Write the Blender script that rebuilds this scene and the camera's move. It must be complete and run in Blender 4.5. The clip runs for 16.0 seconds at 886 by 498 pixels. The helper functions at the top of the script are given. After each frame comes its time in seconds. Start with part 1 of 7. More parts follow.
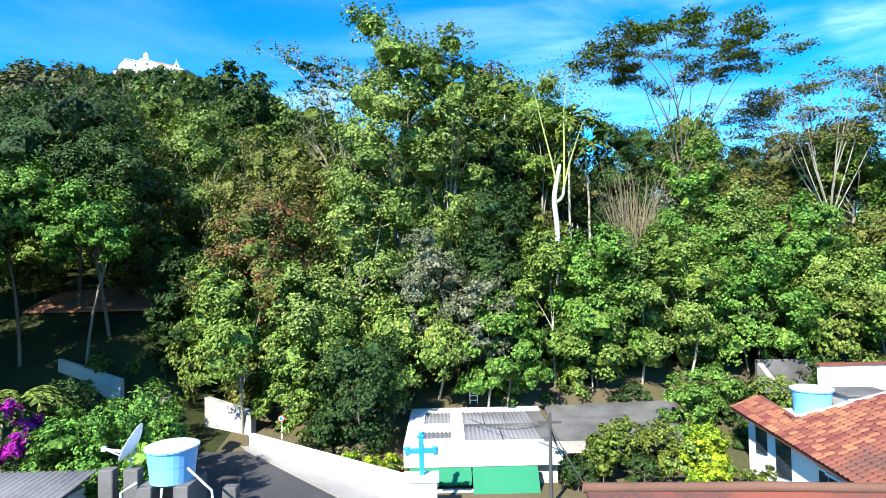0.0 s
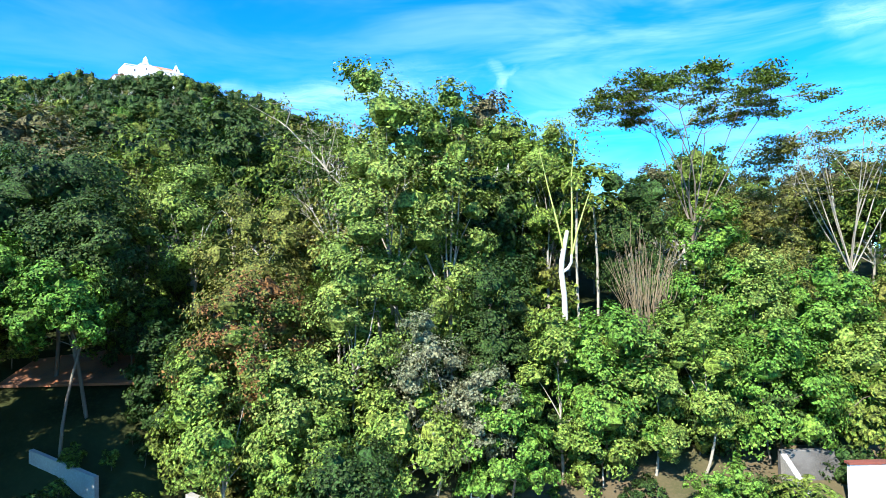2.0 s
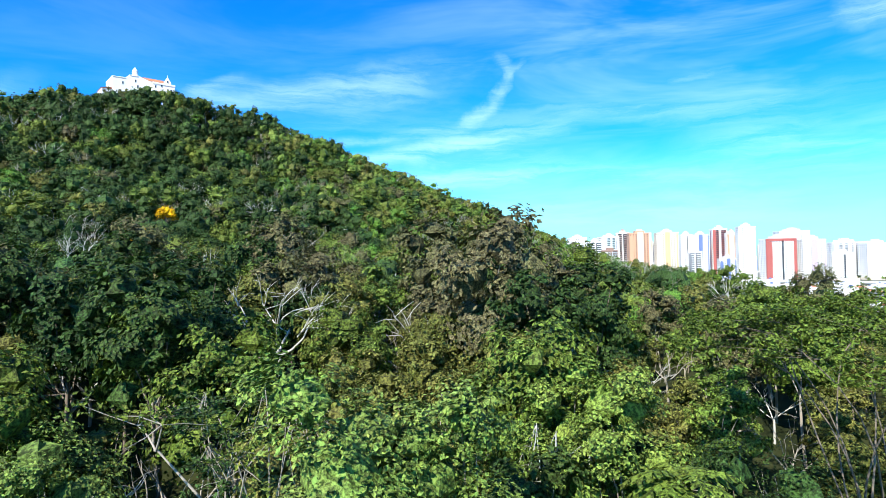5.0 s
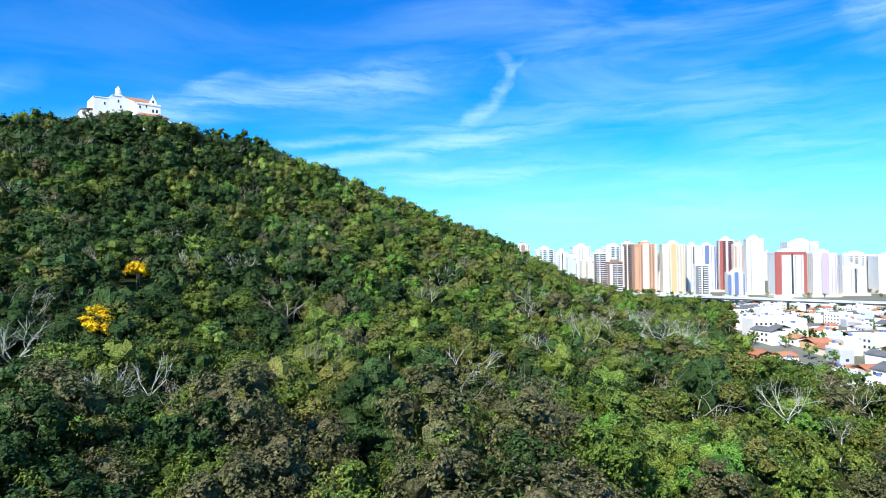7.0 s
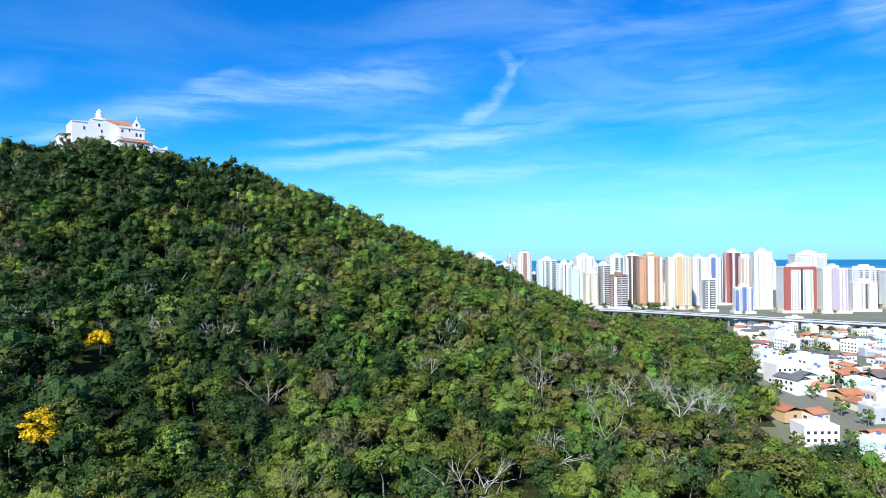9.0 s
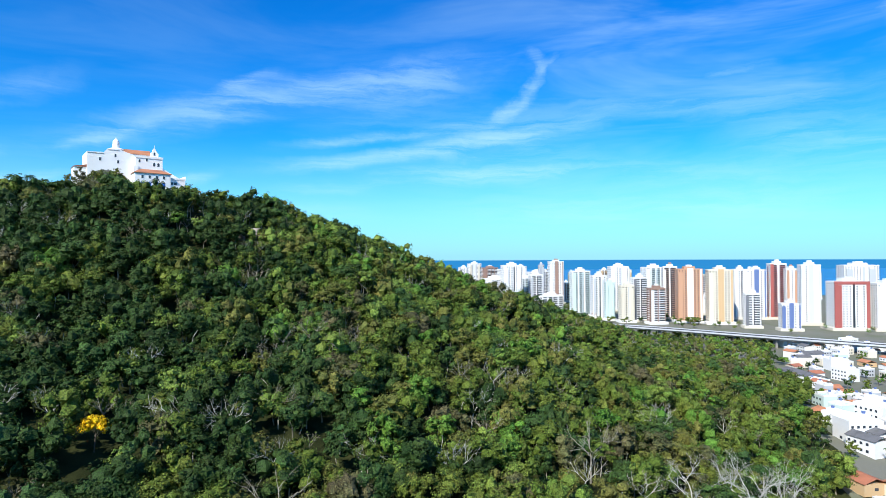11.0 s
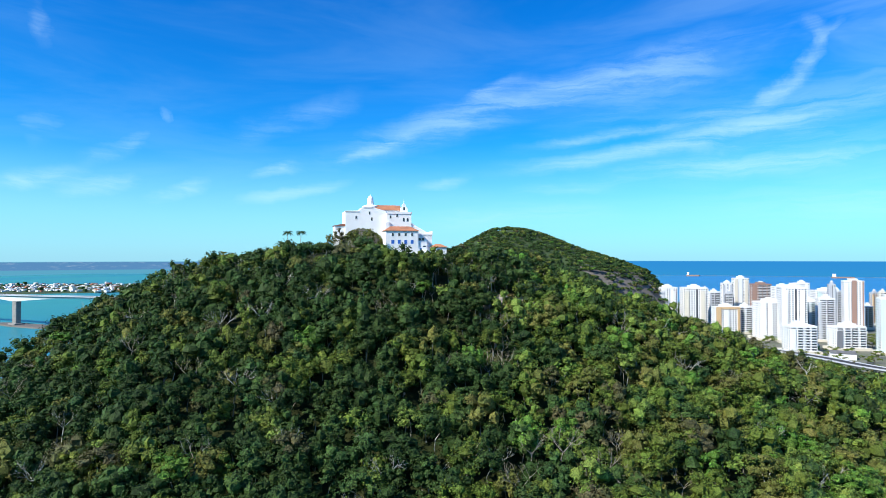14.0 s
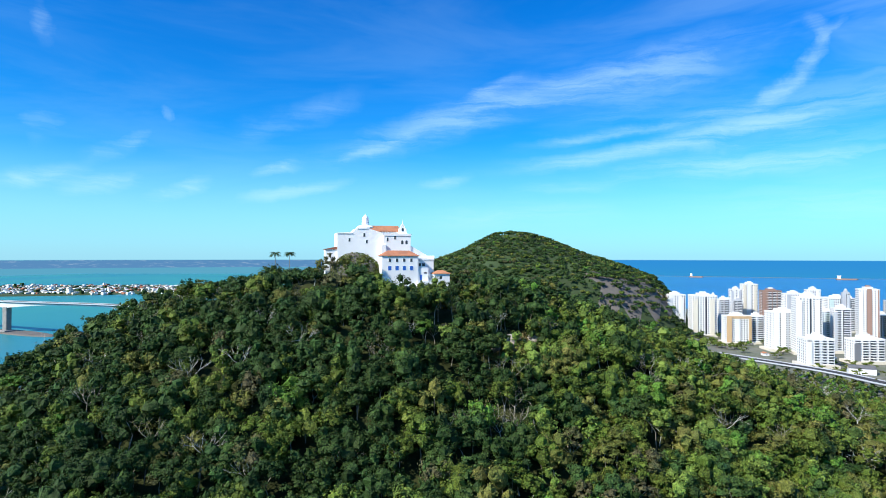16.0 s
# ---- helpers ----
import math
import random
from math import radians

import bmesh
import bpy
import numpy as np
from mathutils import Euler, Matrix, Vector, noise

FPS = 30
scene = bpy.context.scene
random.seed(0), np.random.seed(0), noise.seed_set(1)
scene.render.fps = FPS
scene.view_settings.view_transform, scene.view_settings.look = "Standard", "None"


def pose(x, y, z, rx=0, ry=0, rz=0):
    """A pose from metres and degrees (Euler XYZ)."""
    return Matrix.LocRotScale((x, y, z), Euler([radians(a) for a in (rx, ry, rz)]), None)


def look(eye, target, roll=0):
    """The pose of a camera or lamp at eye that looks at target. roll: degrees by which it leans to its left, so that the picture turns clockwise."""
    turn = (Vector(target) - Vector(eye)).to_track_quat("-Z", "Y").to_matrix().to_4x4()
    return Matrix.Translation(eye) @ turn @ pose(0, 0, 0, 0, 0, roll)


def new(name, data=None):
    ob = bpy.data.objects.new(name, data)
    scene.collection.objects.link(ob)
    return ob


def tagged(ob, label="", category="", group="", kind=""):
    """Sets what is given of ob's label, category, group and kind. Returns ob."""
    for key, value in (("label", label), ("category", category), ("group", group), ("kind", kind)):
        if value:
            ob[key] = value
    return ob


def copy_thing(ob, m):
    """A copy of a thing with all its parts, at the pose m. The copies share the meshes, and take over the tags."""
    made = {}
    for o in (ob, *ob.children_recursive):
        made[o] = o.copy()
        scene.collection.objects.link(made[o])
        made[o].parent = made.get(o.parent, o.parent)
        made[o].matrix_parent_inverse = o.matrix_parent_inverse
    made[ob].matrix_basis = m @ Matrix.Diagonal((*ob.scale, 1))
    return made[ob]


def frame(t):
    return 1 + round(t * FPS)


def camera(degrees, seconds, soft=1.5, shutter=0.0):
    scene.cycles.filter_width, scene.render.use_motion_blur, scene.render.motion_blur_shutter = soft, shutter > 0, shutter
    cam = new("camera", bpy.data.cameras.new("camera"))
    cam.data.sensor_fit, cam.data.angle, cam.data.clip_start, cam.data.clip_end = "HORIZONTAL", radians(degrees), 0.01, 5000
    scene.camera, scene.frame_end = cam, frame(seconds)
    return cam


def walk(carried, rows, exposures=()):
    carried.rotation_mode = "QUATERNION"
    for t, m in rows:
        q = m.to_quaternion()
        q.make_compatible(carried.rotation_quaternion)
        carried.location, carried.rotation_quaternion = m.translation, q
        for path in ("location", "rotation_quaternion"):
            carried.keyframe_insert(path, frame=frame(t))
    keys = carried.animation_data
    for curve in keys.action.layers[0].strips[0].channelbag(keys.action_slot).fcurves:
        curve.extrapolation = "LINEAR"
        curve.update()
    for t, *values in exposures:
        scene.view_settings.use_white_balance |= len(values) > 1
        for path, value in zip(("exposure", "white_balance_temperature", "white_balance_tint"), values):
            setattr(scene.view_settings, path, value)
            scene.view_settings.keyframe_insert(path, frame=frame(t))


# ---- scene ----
cam = camera(73.3, 16.0, soft=0.9)
METRES, EYE, TILT, LEAN, TURN = 207.0, 18.0, 2.0, 1.3, 0.0
ROWS = [
    (0.0, 0.0, 0.0, 0.0, 0.0, -0.0, -0.0),
    (0.5, 0.0004, 0.0017, 0.0068, 0.03, -0.07, 0.0),
    (1.0, 0.0006, 0.0056, 0.013, 0.06, -0.12, -0.01),
    (1.5, 0.0008, 0.0099, 0.0203, 0.13, -0.2, 0.0),
    (2.0, 0.0009, 0.0146, 0.0272, 0.19, -0.24, 0.01),
    (2.5, 0.001, 0.0203, 0.0351, 0.27, -0.36, 0.0),
    (3.0, 0.0007, 0.0267, 0.0426, 0.3, -0.41, -0.01),
    (3.5, 0.0007, 0.0371, 0.0502, 0.37, -0.44, -0.01),
    (4.0, 0.0009, 0.0568, 0.0608, 0.46, -0.53, 0.03),
    (4.5, 0.0006, 0.0872, 0.088, 0.58, -0.77, 0.01),
    (5.0, 0.0003, 0.1225, 0.1179, 0.71, -0.82, -0.29),
    (7.5, -0.0031, 0.2534, 0.24, 0.79, -1.13, -0.69),
    (8.0, -0.0047, 0.2804, 0.2645, 0.8, -1.18, -0.78),
    (8.5, -0.006, 0.3062, 0.2877, 0.82, -1.2, -0.84),
    (9.0, -0.0074, 0.3335, 0.3116, 0.82, -1.18, -0.91),
    (11.5, -0.0254, 0.4741, 0.427, 6.19, -1.43, -0.83),
    (12.0, -0.0325, 0.5025, 0.4507, 10.95, -1.46, -0.67),
    (12.5, -0.0425, 0.5293, 0.4738, 16.78, -1.51, -0.52),
    (13.0, -0.0551, 0.5566, 0.4982, 23.19, -1.54, -0.33),
    (13.5, -0.0674, 0.5826, 0.521, 26.61, -1.59, -0.24),
    (14.0, -0.0832, 0.6095, 0.5441, 26.62, -1.57, -0.22),
    (14.5, -0.0997, 0.6386, 0.5653, 26.62, -1.58, -0.24),
    (15.0, -0.118, 0.6744, 0.5835, 26.69, -1.61, -0.26),
    (15.5, -0.136, 0.7098, 0.5932, 26.73, -1.65, -0.29),
    (16.0, -0.1569, 0.7471, 0.6039, 26.73, -1.69, -0.31),
]
walk(cam, [(t, pose(0, 0, EYE, TILT, LEAN, TURN) @ pose(METRES * x, METRES * y, METRES * z, 90 + pitch, roll, yaw)) for t, x, y, z, yaw, pitch, roll in ROWS],
     exposures=[(0.0, 1.55), (3.0, 1.64), (4.0, 1.45), (5.0, 1.05), (7.5, 0.72), (9.0, 0.58), (12.5, 0.54), (16.0, 0.54)])

# ---- sky, sun ----
SUN_DIR = Vector((-0.42, -0.82, 0.74)).normalized()
sun = new("sun", bpy.data.lights.new("sun", "SUN"))
sun.data.energy, sun.data.angle, sun.data.color = 5.0, radians(0.6), (1.0, 0.95, 0.86)
sun.matrix_world = look((0, 0, 300), Vector((0, 0, 300)) - SUN_DIR)

world = bpy.data.worlds.new("sky")
scene.world = world
world.use_nodes = True


class Graph:
    """Short calls for building a node tree."""

    def __init__(self, tree):
        self.tree = tree
        tree.nodes.clear()

    def node(self, kind, **props):
        n = self.tree.nodes.new(kind)
        ins = props.pop("ins", {})
        for k, v in props.items():
            setattr(n, k, v)
        for k, v in ins.items():
            self.put(n.inputs[k], v)
        return n

    def put(self, socket, v):
        if isinstance(v, bpy.types.NodeSocket):
            self.tree.links.new(v, socket)
        else:
            socket.default_value = v

    def math(self, op, a, b=0.0, clamp=False):
        n = self.node("ShaderNodeMath", operation=op, use_clamp=clamp)
        self.put(n.inputs[0], a)
        self.put(n.inputs[1], b)
        return n.outputs[0]

    def ramp(self, v, lo, hi, out0=0.0, out1=1.0, smooth=True):
        n = self.node("ShaderNodeMapRange", interpolation_type="SMOOTHSTEP" if smooth else "LINEAR", clamp=True)
        for i, x in enumerate((v, lo, hi, out0, out1)):
            self.put(n.inputs[i], x)
        return n.outputs[0]

    def mix(self, fac, a, b, blend="MIX"):
        n = self.node("ShaderNodeMix", data_type="RGBA", blend_type=blend)
        self.put(n.inputs[0], fac)
        self.put(n.inputs[6], a)
        self.put(n.inputs[7], b)
        return n.outputs[2]

    def noise(self, vec, scale, detail=3.0, rough=0.5, distort=0.0):
        n = self.node("ShaderNodeTexNoise", ins={"Scale": scale, "Detail": detail, "Roughness": rough, "Distortion": distort})
        if vec is not None:
            self.put(n.inputs["Vector"], vec)
        return n.outputs[0]

    def mapping(self, vec, scale=(1, 1, 1), rot=(0, 0, 0), loc=(0, 0, 0)):
        n = self.node("ShaderNodeMapping", ins={"Scale": scale, "Rotation": rot, "Location": loc})
        self.put(n.inputs["Vector"], vec)
        return n.outputs[0]


# cirrus streaks: from and to (bearing, height), half width, strength, bow
CIRRUS_NORTH = [
    (-0.676, 0.155, 0.025, 0.307, 0.0323, 0.62, 0.019), (-0.282, 0.218, 0.036, 0.302, 0.0570, 0.35, 0.009), (-0.375, 0.144, 0.194, 0.223, 0.0152, 0.80, -0.011), (-0.131, 0.180, 0.218, 0.202, 0.0570, 0.55, 0.000),
    (0.013, 0.214, 0.103, 0.302, 0.0133, 0.75, -0.013), (0.070, 0.328, 0.106, 0.291, 0.0133, 0.60, 0.006), (0.093, 0.293, 0.133, 0.324, 0.0095, 0.45, 0.000), (-0.210, 0.131, 0.217, 0.140, 0.0152, 0.55, -0.006),
    (-0.639, 0.156, -0.503, 0.206, 0.0114, 0.60, 0.000), (-0.422, 0.250, -0.314, 0.285, 0.0133, 0.60, 0.000), (-0.799, 0.092, -0.602, 0.123, 0.0123, 0.65, 0.000),
]
CIRRUS_WEST = [
    (-0.782, 0.132, -0.690, 0.151, 0.0114, 0.70, 0.000), (-0.527, 0.116, -0.427, 0.133, 0.0114, 0.55, 0.000), (-1.130, 0.095, -0.994, 0.120, 0.0152, 0.75, 0.000), (-1.029, 0.094, -0.932, 0.116, 0.0152, 0.75, 0.000),
    (-0.928, 0.087, -0.824, 0.121, 0.0152, 0.70, 0.000), (-1.077, 0.340, -1.040, 0.279, 0.0152, 0.30, 0.000), (-0.920, 0.228, -0.906, 0.201, 0.0085, 0.25, 0.000), (-1.002, 0.140, -0.925, 0.191, 0.0152, 0.45, 0.000),
    (-0.816, 0.179, -0.602, 0.262, 0.0247, 0.28, 0.000), (-0.546, 0.065, -0.149, 0.075, 0.0247, 0.40, 0.000),
]
CIRRUS_EAST = [
    (-1.082, 0.163, -1.030, 0.199, 0.0285, 0.25, 0.000), (-0.356, 0.111, -0.148, 0.116, 0.0114, 0.35, 0.000), (-0.186, 0.141, 0.279, 0.139, 0.0095, 0.55, 0.000), (0.079, 0.146, 0.585, 0.103, 0.0323, 0.40, 0.000),
    (0.365, 0.185, 0.704, 0.134, 0.0475, 0.45, 0.000), (0.098, 0.244, 0.672, 0.216, 0.0323, 0.38, 0.000), (0.575, 0.323, 0.674, 0.312, 0.0266, 0.65, 0.000), (0.349, 0.261, 0.446, 0.273, 0.0114, 0.35, 0.000),
    (-0.093, 0.082, 0.646, 0.067, 0.0380, 0.45, 0.000), (-0.346, 0.175, 0.003, 0.215, 0.0095, 0.50, 0.000),
]


def build_sky():
    g = Graph(world.node_tree)
    ray = g.node("ShaderNodeTexCoord").outputs["Generated"]
    axes = g.node("ShaderNodeSeparateXYZ", ins={0: ray}).outputs
    sky = g.node("ShaderNodeTexSky", sky_type="NISHITA", sun_disc=False, sun_elevation=math.asin(SUN_DIR.z),
                 sun_rotation=math.atan2(SUN_DIR.x, SUN_DIR.y), altitude=50.0, air_density=1.0, dust_density=0.6, ozone_density=2.5)
    rich = g.node("ShaderNodeHueSaturation", ins={"Saturation": SKY_SAT, "Value": 1.0, "Color": sky.outputs[0]}).outputs[0]
    tint = g.mix(1.0, rich, (*SKY_TINT, 1), "MULTIPLY")
    # thin cirrus streaks, frayed along their length
    bearing = g.math("ARCTAN2", axes[0], axes[1])
    flat = g.node("ShaderNodeCombineXYZ", ins={0: bearing, 1: axes[2]}).outputs[0]
    fray = g.node("ShaderNodeVectorMath", operation="MULTIPLY_ADD")
    warp = g.node("ShaderNodeVectorMath", operation="SUBTRACT", ins={0: g.node("ShaderNodeTexNoise", ins={"Vector": flat, "Scale": 6.0, "Detail": 6.0, "Roughness": 0.62}).outputs["Color"], 1: (0.5, 0.5, 0.5)})
    g.put(fray.inputs[0], warp.outputs[0])
    g.put(fray.inputs[1], (0.12, 0.035, 0))
    g.put(fray.inputs[2], flat)
    spot = g.node("ShaderNodeSeparateXYZ", ins={0: fray.outputs[0]}).outputs
    fibre = g.noise(g.mapping(fray.outputs[0], scale=(5.0, 42.0, 1), rot=(0, 0, radians(12))), 1.0, 6.0, 0.65, 0.4)
    fibre = g.ramp(fibre, 0.30, 0.68, 0.15, 1.0)
    clear = None
    for a0, e0, a1, e1, half, strength, bow in CIRRUS_NORTH + CIRRUS_WEST + CIRRUS_EAST:
        length = math.hypot(a1 - a0, e1 - e0)
        ca, sa = (a1 - a0) / length, (e1 - e0) / length
        da, de = g.math("SUBTRACT", spot[0], a0), g.math("SUBTRACT", spot[1], e0)
        u = g.math("DIVIDE", g.math("ADD", g.math("MULTIPLY", da, ca), g.math("MULTIPLY", de, sa)), length)
        v = g.math("SUBTRACT", g.math("MULTIPLY", de, ca), g.math("MULTIPLY", da, sa))
        if bow:
            v = g.math("SUBTRACT", v, g.math("MULTIPLY", g.math("MULTIPLY", u, g.math("SUBTRACT", 1.0, u)), bow * 4))
        body = g.ramp(g.math("ABSOLUTE", v), 0.0, half * 1.3, 1.0, 0.0)
        ends = g.math("MULTIPLY", g.ramp(u, -0.15, 0.40), g.ramp(u, 0.55, 1.15, 1.0, 0.0))
        gap = g.math("SUBTRACT", 1.0, g.math("MULTIPLY", g.math("MULTIPLY", body, ends), strength))
        clear = gap if clear is None else g.math("MULTIPLY", clear, gap)
    cover = g.math("MULTIPLY", g.math("SUBTRACT", 1.0, clear), fibre)
    veil = g.noise(g.mapping(flat, scale=(2.2, 11.0, 1), rot=(0, 0, radians(10))), 1.0, 5.0, 0.6, 0.5)
    veil = g.math("MULTIPLY", g.ramp(veil, 0.38, 0.72), g.math("MULTIPLY", g.ramp(axes[2], 0.02, 0.12), g.ramp(bearing, -0.4, 0.5, 0.10, 0.46)))
    cover = g.math("MAXIMUM", cover, veil)
    cloudy = g.mix(g.math("MULTIPLY", cover, 0.60), tint, (6.0, 8.6, 9.8, 1))
    low = g.ramp(axes[2], 0.0, 0.20, 1.0, 0.0)
    milky = g.mix(g.math("MULTIPLY", low, 0.62), cloudy, (4.1, 7.1, 9.3, 1))
    # open sea and the far shore under the horizon
    sea = g.mix(g.ramp(axes[2], -0.05, -0.004), (0.30, 2.5, 5.0, 1), (0.24, 2.2, 5.4, 1))
    west = g.math("ARCTAN2", axes[0], axes[1])
    bay = g.ramp(west, -0.62, -0.50, 1.0, 0.0)
    sea = g.mix(bay, sea, (0.85, 3.0, 4.4, 1))
    full = g.mix(g.ramp(axes[2], -0.0068, -0.0052), sea, milky)
    crest = g.math("MULTIPLY", g.noise(g.node("ShaderNodeCombineXYZ", ins={0: west}).outputs[0], 40.0, 6.0, 0.65), 0.0030)
    land = g.math("MULTIPLY", g.ramp(axes[2], -0.0182, -0.0174), g.math("LESS_THAN", axes[2], g.math("SUBTRACT", crest, 0.0080)))
    land = g.math("MULTIPLY", land, g.ramp(west, -0.63, -0.60, 1.0, 0.0))
    haze = g.noise(g.mapping(ray, scale=(1, 1, 6)), 60.0, 4.0, 0.7)
    full = g.mix(land, full, g.mix(g.ramp(haze, 0.5, 0.75), (0.8, 2.1, 4.0, 1), (2.0, 3.2, 4.8, 1)))
    out = g.node("ShaderNodeBackground", ins={"Color": full, "Strength": 0.09})
    g.node("ShaderNodeOutputWorld", ins={0: out.outputs[0]})


SKY_SAT, SKY_TINT = 1.45, (0.17, 1.07, 1.56)
build_sky()

# ---- materials ----
def surface(name, colour, rough=0.7, metal=0.0, vary=0.25, scale=1.5, fine=None, bump=0.3, bump_scale=None, dark=None, per_object=0.0, per_island=0.0, spec=0.4):
    """A procedural surface: base colour with broad stains and fine grain, and a little relief."""
    m = bpy.data.materials.new(name)
    m.use_nodes = True
    g = Graph(m.node_tree)
    at = g.node("ShaderNodeTexCoord").outputs["Object"]
    broad = g.noise(at, scale * 0.25, 3.0, 0.55)
    grain = g.noise(at, fine or scale * 6, 5.0, 0.65)
    worn = dark or tuple(c * 0.55 for c in colour)
    col = g.mix(g.math("MULTIPLY", g.ramp(broad, 0.35, 0.72), vary * 2.0, True), (*colour, 1), (*worn, 1))
    col = g.mix(g.math("MULTIPLY", g.ramp(grain, 0.4, 0.75), vary), col, (*[min(1, c * 1.35) for c in colour], 1))
    for amount, source, socket in ((per_object, "ShaderNodeObjectInfo", "Random"), (per_island, "ShaderNodeNewGeometry", "Random Per Island")):
        if amount:
            rnd = g.node(source).outputs[socket]
            hsv = g.node("ShaderNodeHueSaturation", ins={"Color": col, "Value": g.ramp(rnd, 0, 1, 1 - amount, 1 + amount, False),
                                                         "Hue": g.ramp(rnd, 0, 1, 0.5 - amount * 0.05, 0.5 + amount * 0.05, False)})
            col = hsv.outputs[0]
    p = g.node("ShaderNodeBsdfPrincipled", ins={"Base Color": col, "Metallic": metal, "Specular IOR Level": spec,
                                                "Roughness": g.ramp(grain, 0.2, 0.8, max(0.03, rough - 0.1), min(1, rough + 0.1))})
    if bump:
        b = g.node("ShaderNodeBump", ins={"Strength": bump, "Distance": 0.05, "Height": g.noise(at, bump_scale or scale * 8, 5.0, 0.6)})
        g.put(p.inputs["Normal"], b.outputs[0])
    g.node("ShaderNodeOutputMaterial", ins={0: p.outputs[0]})
    return m


def leafy(name, colour, second, glow=0.13, spread=0.32, rough=0.5, tip=None, tip_share=0.0, world_scale=0.09, grain=4.2):
    """Leaves: two greens by patches, brightness leaf by leaf, light passing through."""
    m = bpy.data.materials.new(name)
    m.use_nodes = True
    g = Graph(m.node_tree)
    geo = g.node("ShaderNodeNewGeometry")
    patch = g.noise(geo.outputs["Position"], world_scale, 3.0, 0.6)
    rnd = geo.outputs["Random Per Island"]
    col = g.mix(g.ramp(patch, 0.38, 0.62), (*colour, 1), (*second, 1))
    if tip:
        spots = g.noise(geo.outputs["Position"], world_scale * 5, 2.0, 0.5)
        share = g.math("MULTIPLY", g.ramp(spots, 0.62 - tip_share * 0.5, 0.68 - tip_share * 0.5), g.math("GREATER_THAN", rnd, 0.25))
        col = g.mix(share, col, (*tip, 1))
    hsv = g.node("ShaderNodeHueSaturation", ins={"Color": col, "Value": g.ramp(rnd, 0, 1, 1 - spread, 1 + spread * 1.3, False),
                                                 "Hue": g.ramp(g.math("FRACT", g.math("MULTIPLY", rnd, 7.31)), 0, 1, 0.485, 0.512, False)})
    # small leaves within a spray, shade of the gaps between them in the colour
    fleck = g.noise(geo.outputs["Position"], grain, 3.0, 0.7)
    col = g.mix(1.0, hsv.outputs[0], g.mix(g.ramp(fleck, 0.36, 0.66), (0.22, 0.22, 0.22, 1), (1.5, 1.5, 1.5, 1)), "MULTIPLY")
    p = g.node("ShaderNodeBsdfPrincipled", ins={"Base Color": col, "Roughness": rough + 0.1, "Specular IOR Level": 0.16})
    g.put(p.inputs["Normal"], g.node("ShaderNodeBump", ins={"Strength": 0.8, "Distance": 0.2, "Height": fleck}).outputs[0])
    tr = g.node("ShaderNodeBsdfTranslucent", ins={"Color": g.mix(1.0, col, (1.15, 1.4, 0.55, 1), "MULTIPLY")})
    mx = g.node("ShaderNodeMixShader", ins={0: glow, 1: p.outputs[0], 2: tr.outputs[0]})
    g.node("ShaderNodeOutputMaterial", ins={0: mx.outputs[0]})
    return m


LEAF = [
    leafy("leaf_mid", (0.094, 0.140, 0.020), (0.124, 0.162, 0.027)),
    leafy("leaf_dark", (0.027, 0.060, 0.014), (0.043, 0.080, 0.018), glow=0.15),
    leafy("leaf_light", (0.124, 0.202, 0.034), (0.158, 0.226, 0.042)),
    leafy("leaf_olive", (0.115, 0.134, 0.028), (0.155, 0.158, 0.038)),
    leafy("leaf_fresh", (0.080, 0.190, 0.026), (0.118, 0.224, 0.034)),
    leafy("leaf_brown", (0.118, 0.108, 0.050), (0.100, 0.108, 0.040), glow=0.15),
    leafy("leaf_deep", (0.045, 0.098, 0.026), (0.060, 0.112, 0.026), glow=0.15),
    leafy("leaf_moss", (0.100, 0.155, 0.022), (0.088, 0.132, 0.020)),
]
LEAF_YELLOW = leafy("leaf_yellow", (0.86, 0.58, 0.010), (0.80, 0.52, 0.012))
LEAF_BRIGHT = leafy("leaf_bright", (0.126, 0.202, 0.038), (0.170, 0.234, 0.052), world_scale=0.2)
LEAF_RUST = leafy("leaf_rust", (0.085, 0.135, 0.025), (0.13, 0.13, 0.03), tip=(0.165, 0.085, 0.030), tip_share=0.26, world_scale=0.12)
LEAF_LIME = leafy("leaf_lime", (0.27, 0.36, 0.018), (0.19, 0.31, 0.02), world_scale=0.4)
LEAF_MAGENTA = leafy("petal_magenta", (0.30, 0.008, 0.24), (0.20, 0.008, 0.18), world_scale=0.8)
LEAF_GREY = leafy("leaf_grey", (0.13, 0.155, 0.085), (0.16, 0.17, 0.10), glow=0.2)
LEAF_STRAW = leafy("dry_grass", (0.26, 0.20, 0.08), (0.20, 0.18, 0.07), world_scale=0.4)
GRANITE_PALE = surface("pale_granite", (0.36, 0.31, 0.26), 0.9, vary=0.4, scale=0.5, fine=3, bump=0.7, bump_scale=1.5, dark=(0.20, 0.17, 0.14))
BARK = surface("bark", (0.15, 0.125, 0.095), 0.9, vary=0.35, scale=1.2, bump=0.6)
BARK_PALE = surface("bark_pale", (0.29, 0.265, 0.215), 0.9, vary=0.3, scale=1.0, bump=0.5)
BARK_BEIGE = surface("bark_beige", (0.21, 0.165, 0.10), 0.9, vary=0.3, scale=1.0, bump=0.5)
BARK_WHITE = surface("bark_white", (0.42, 0.415, 0.37), 0.85, vary=0.2, scale=1.4, bump=0.4)
SOIL = surface("soil_litter", (0.105, 0.080, 0.048), 0.95, spec=0.1, vary=0.45, scale=0.35, fine=5, bump=0.8, bump_scale=2.0, dark=(0.045, 0.055, 0.02))
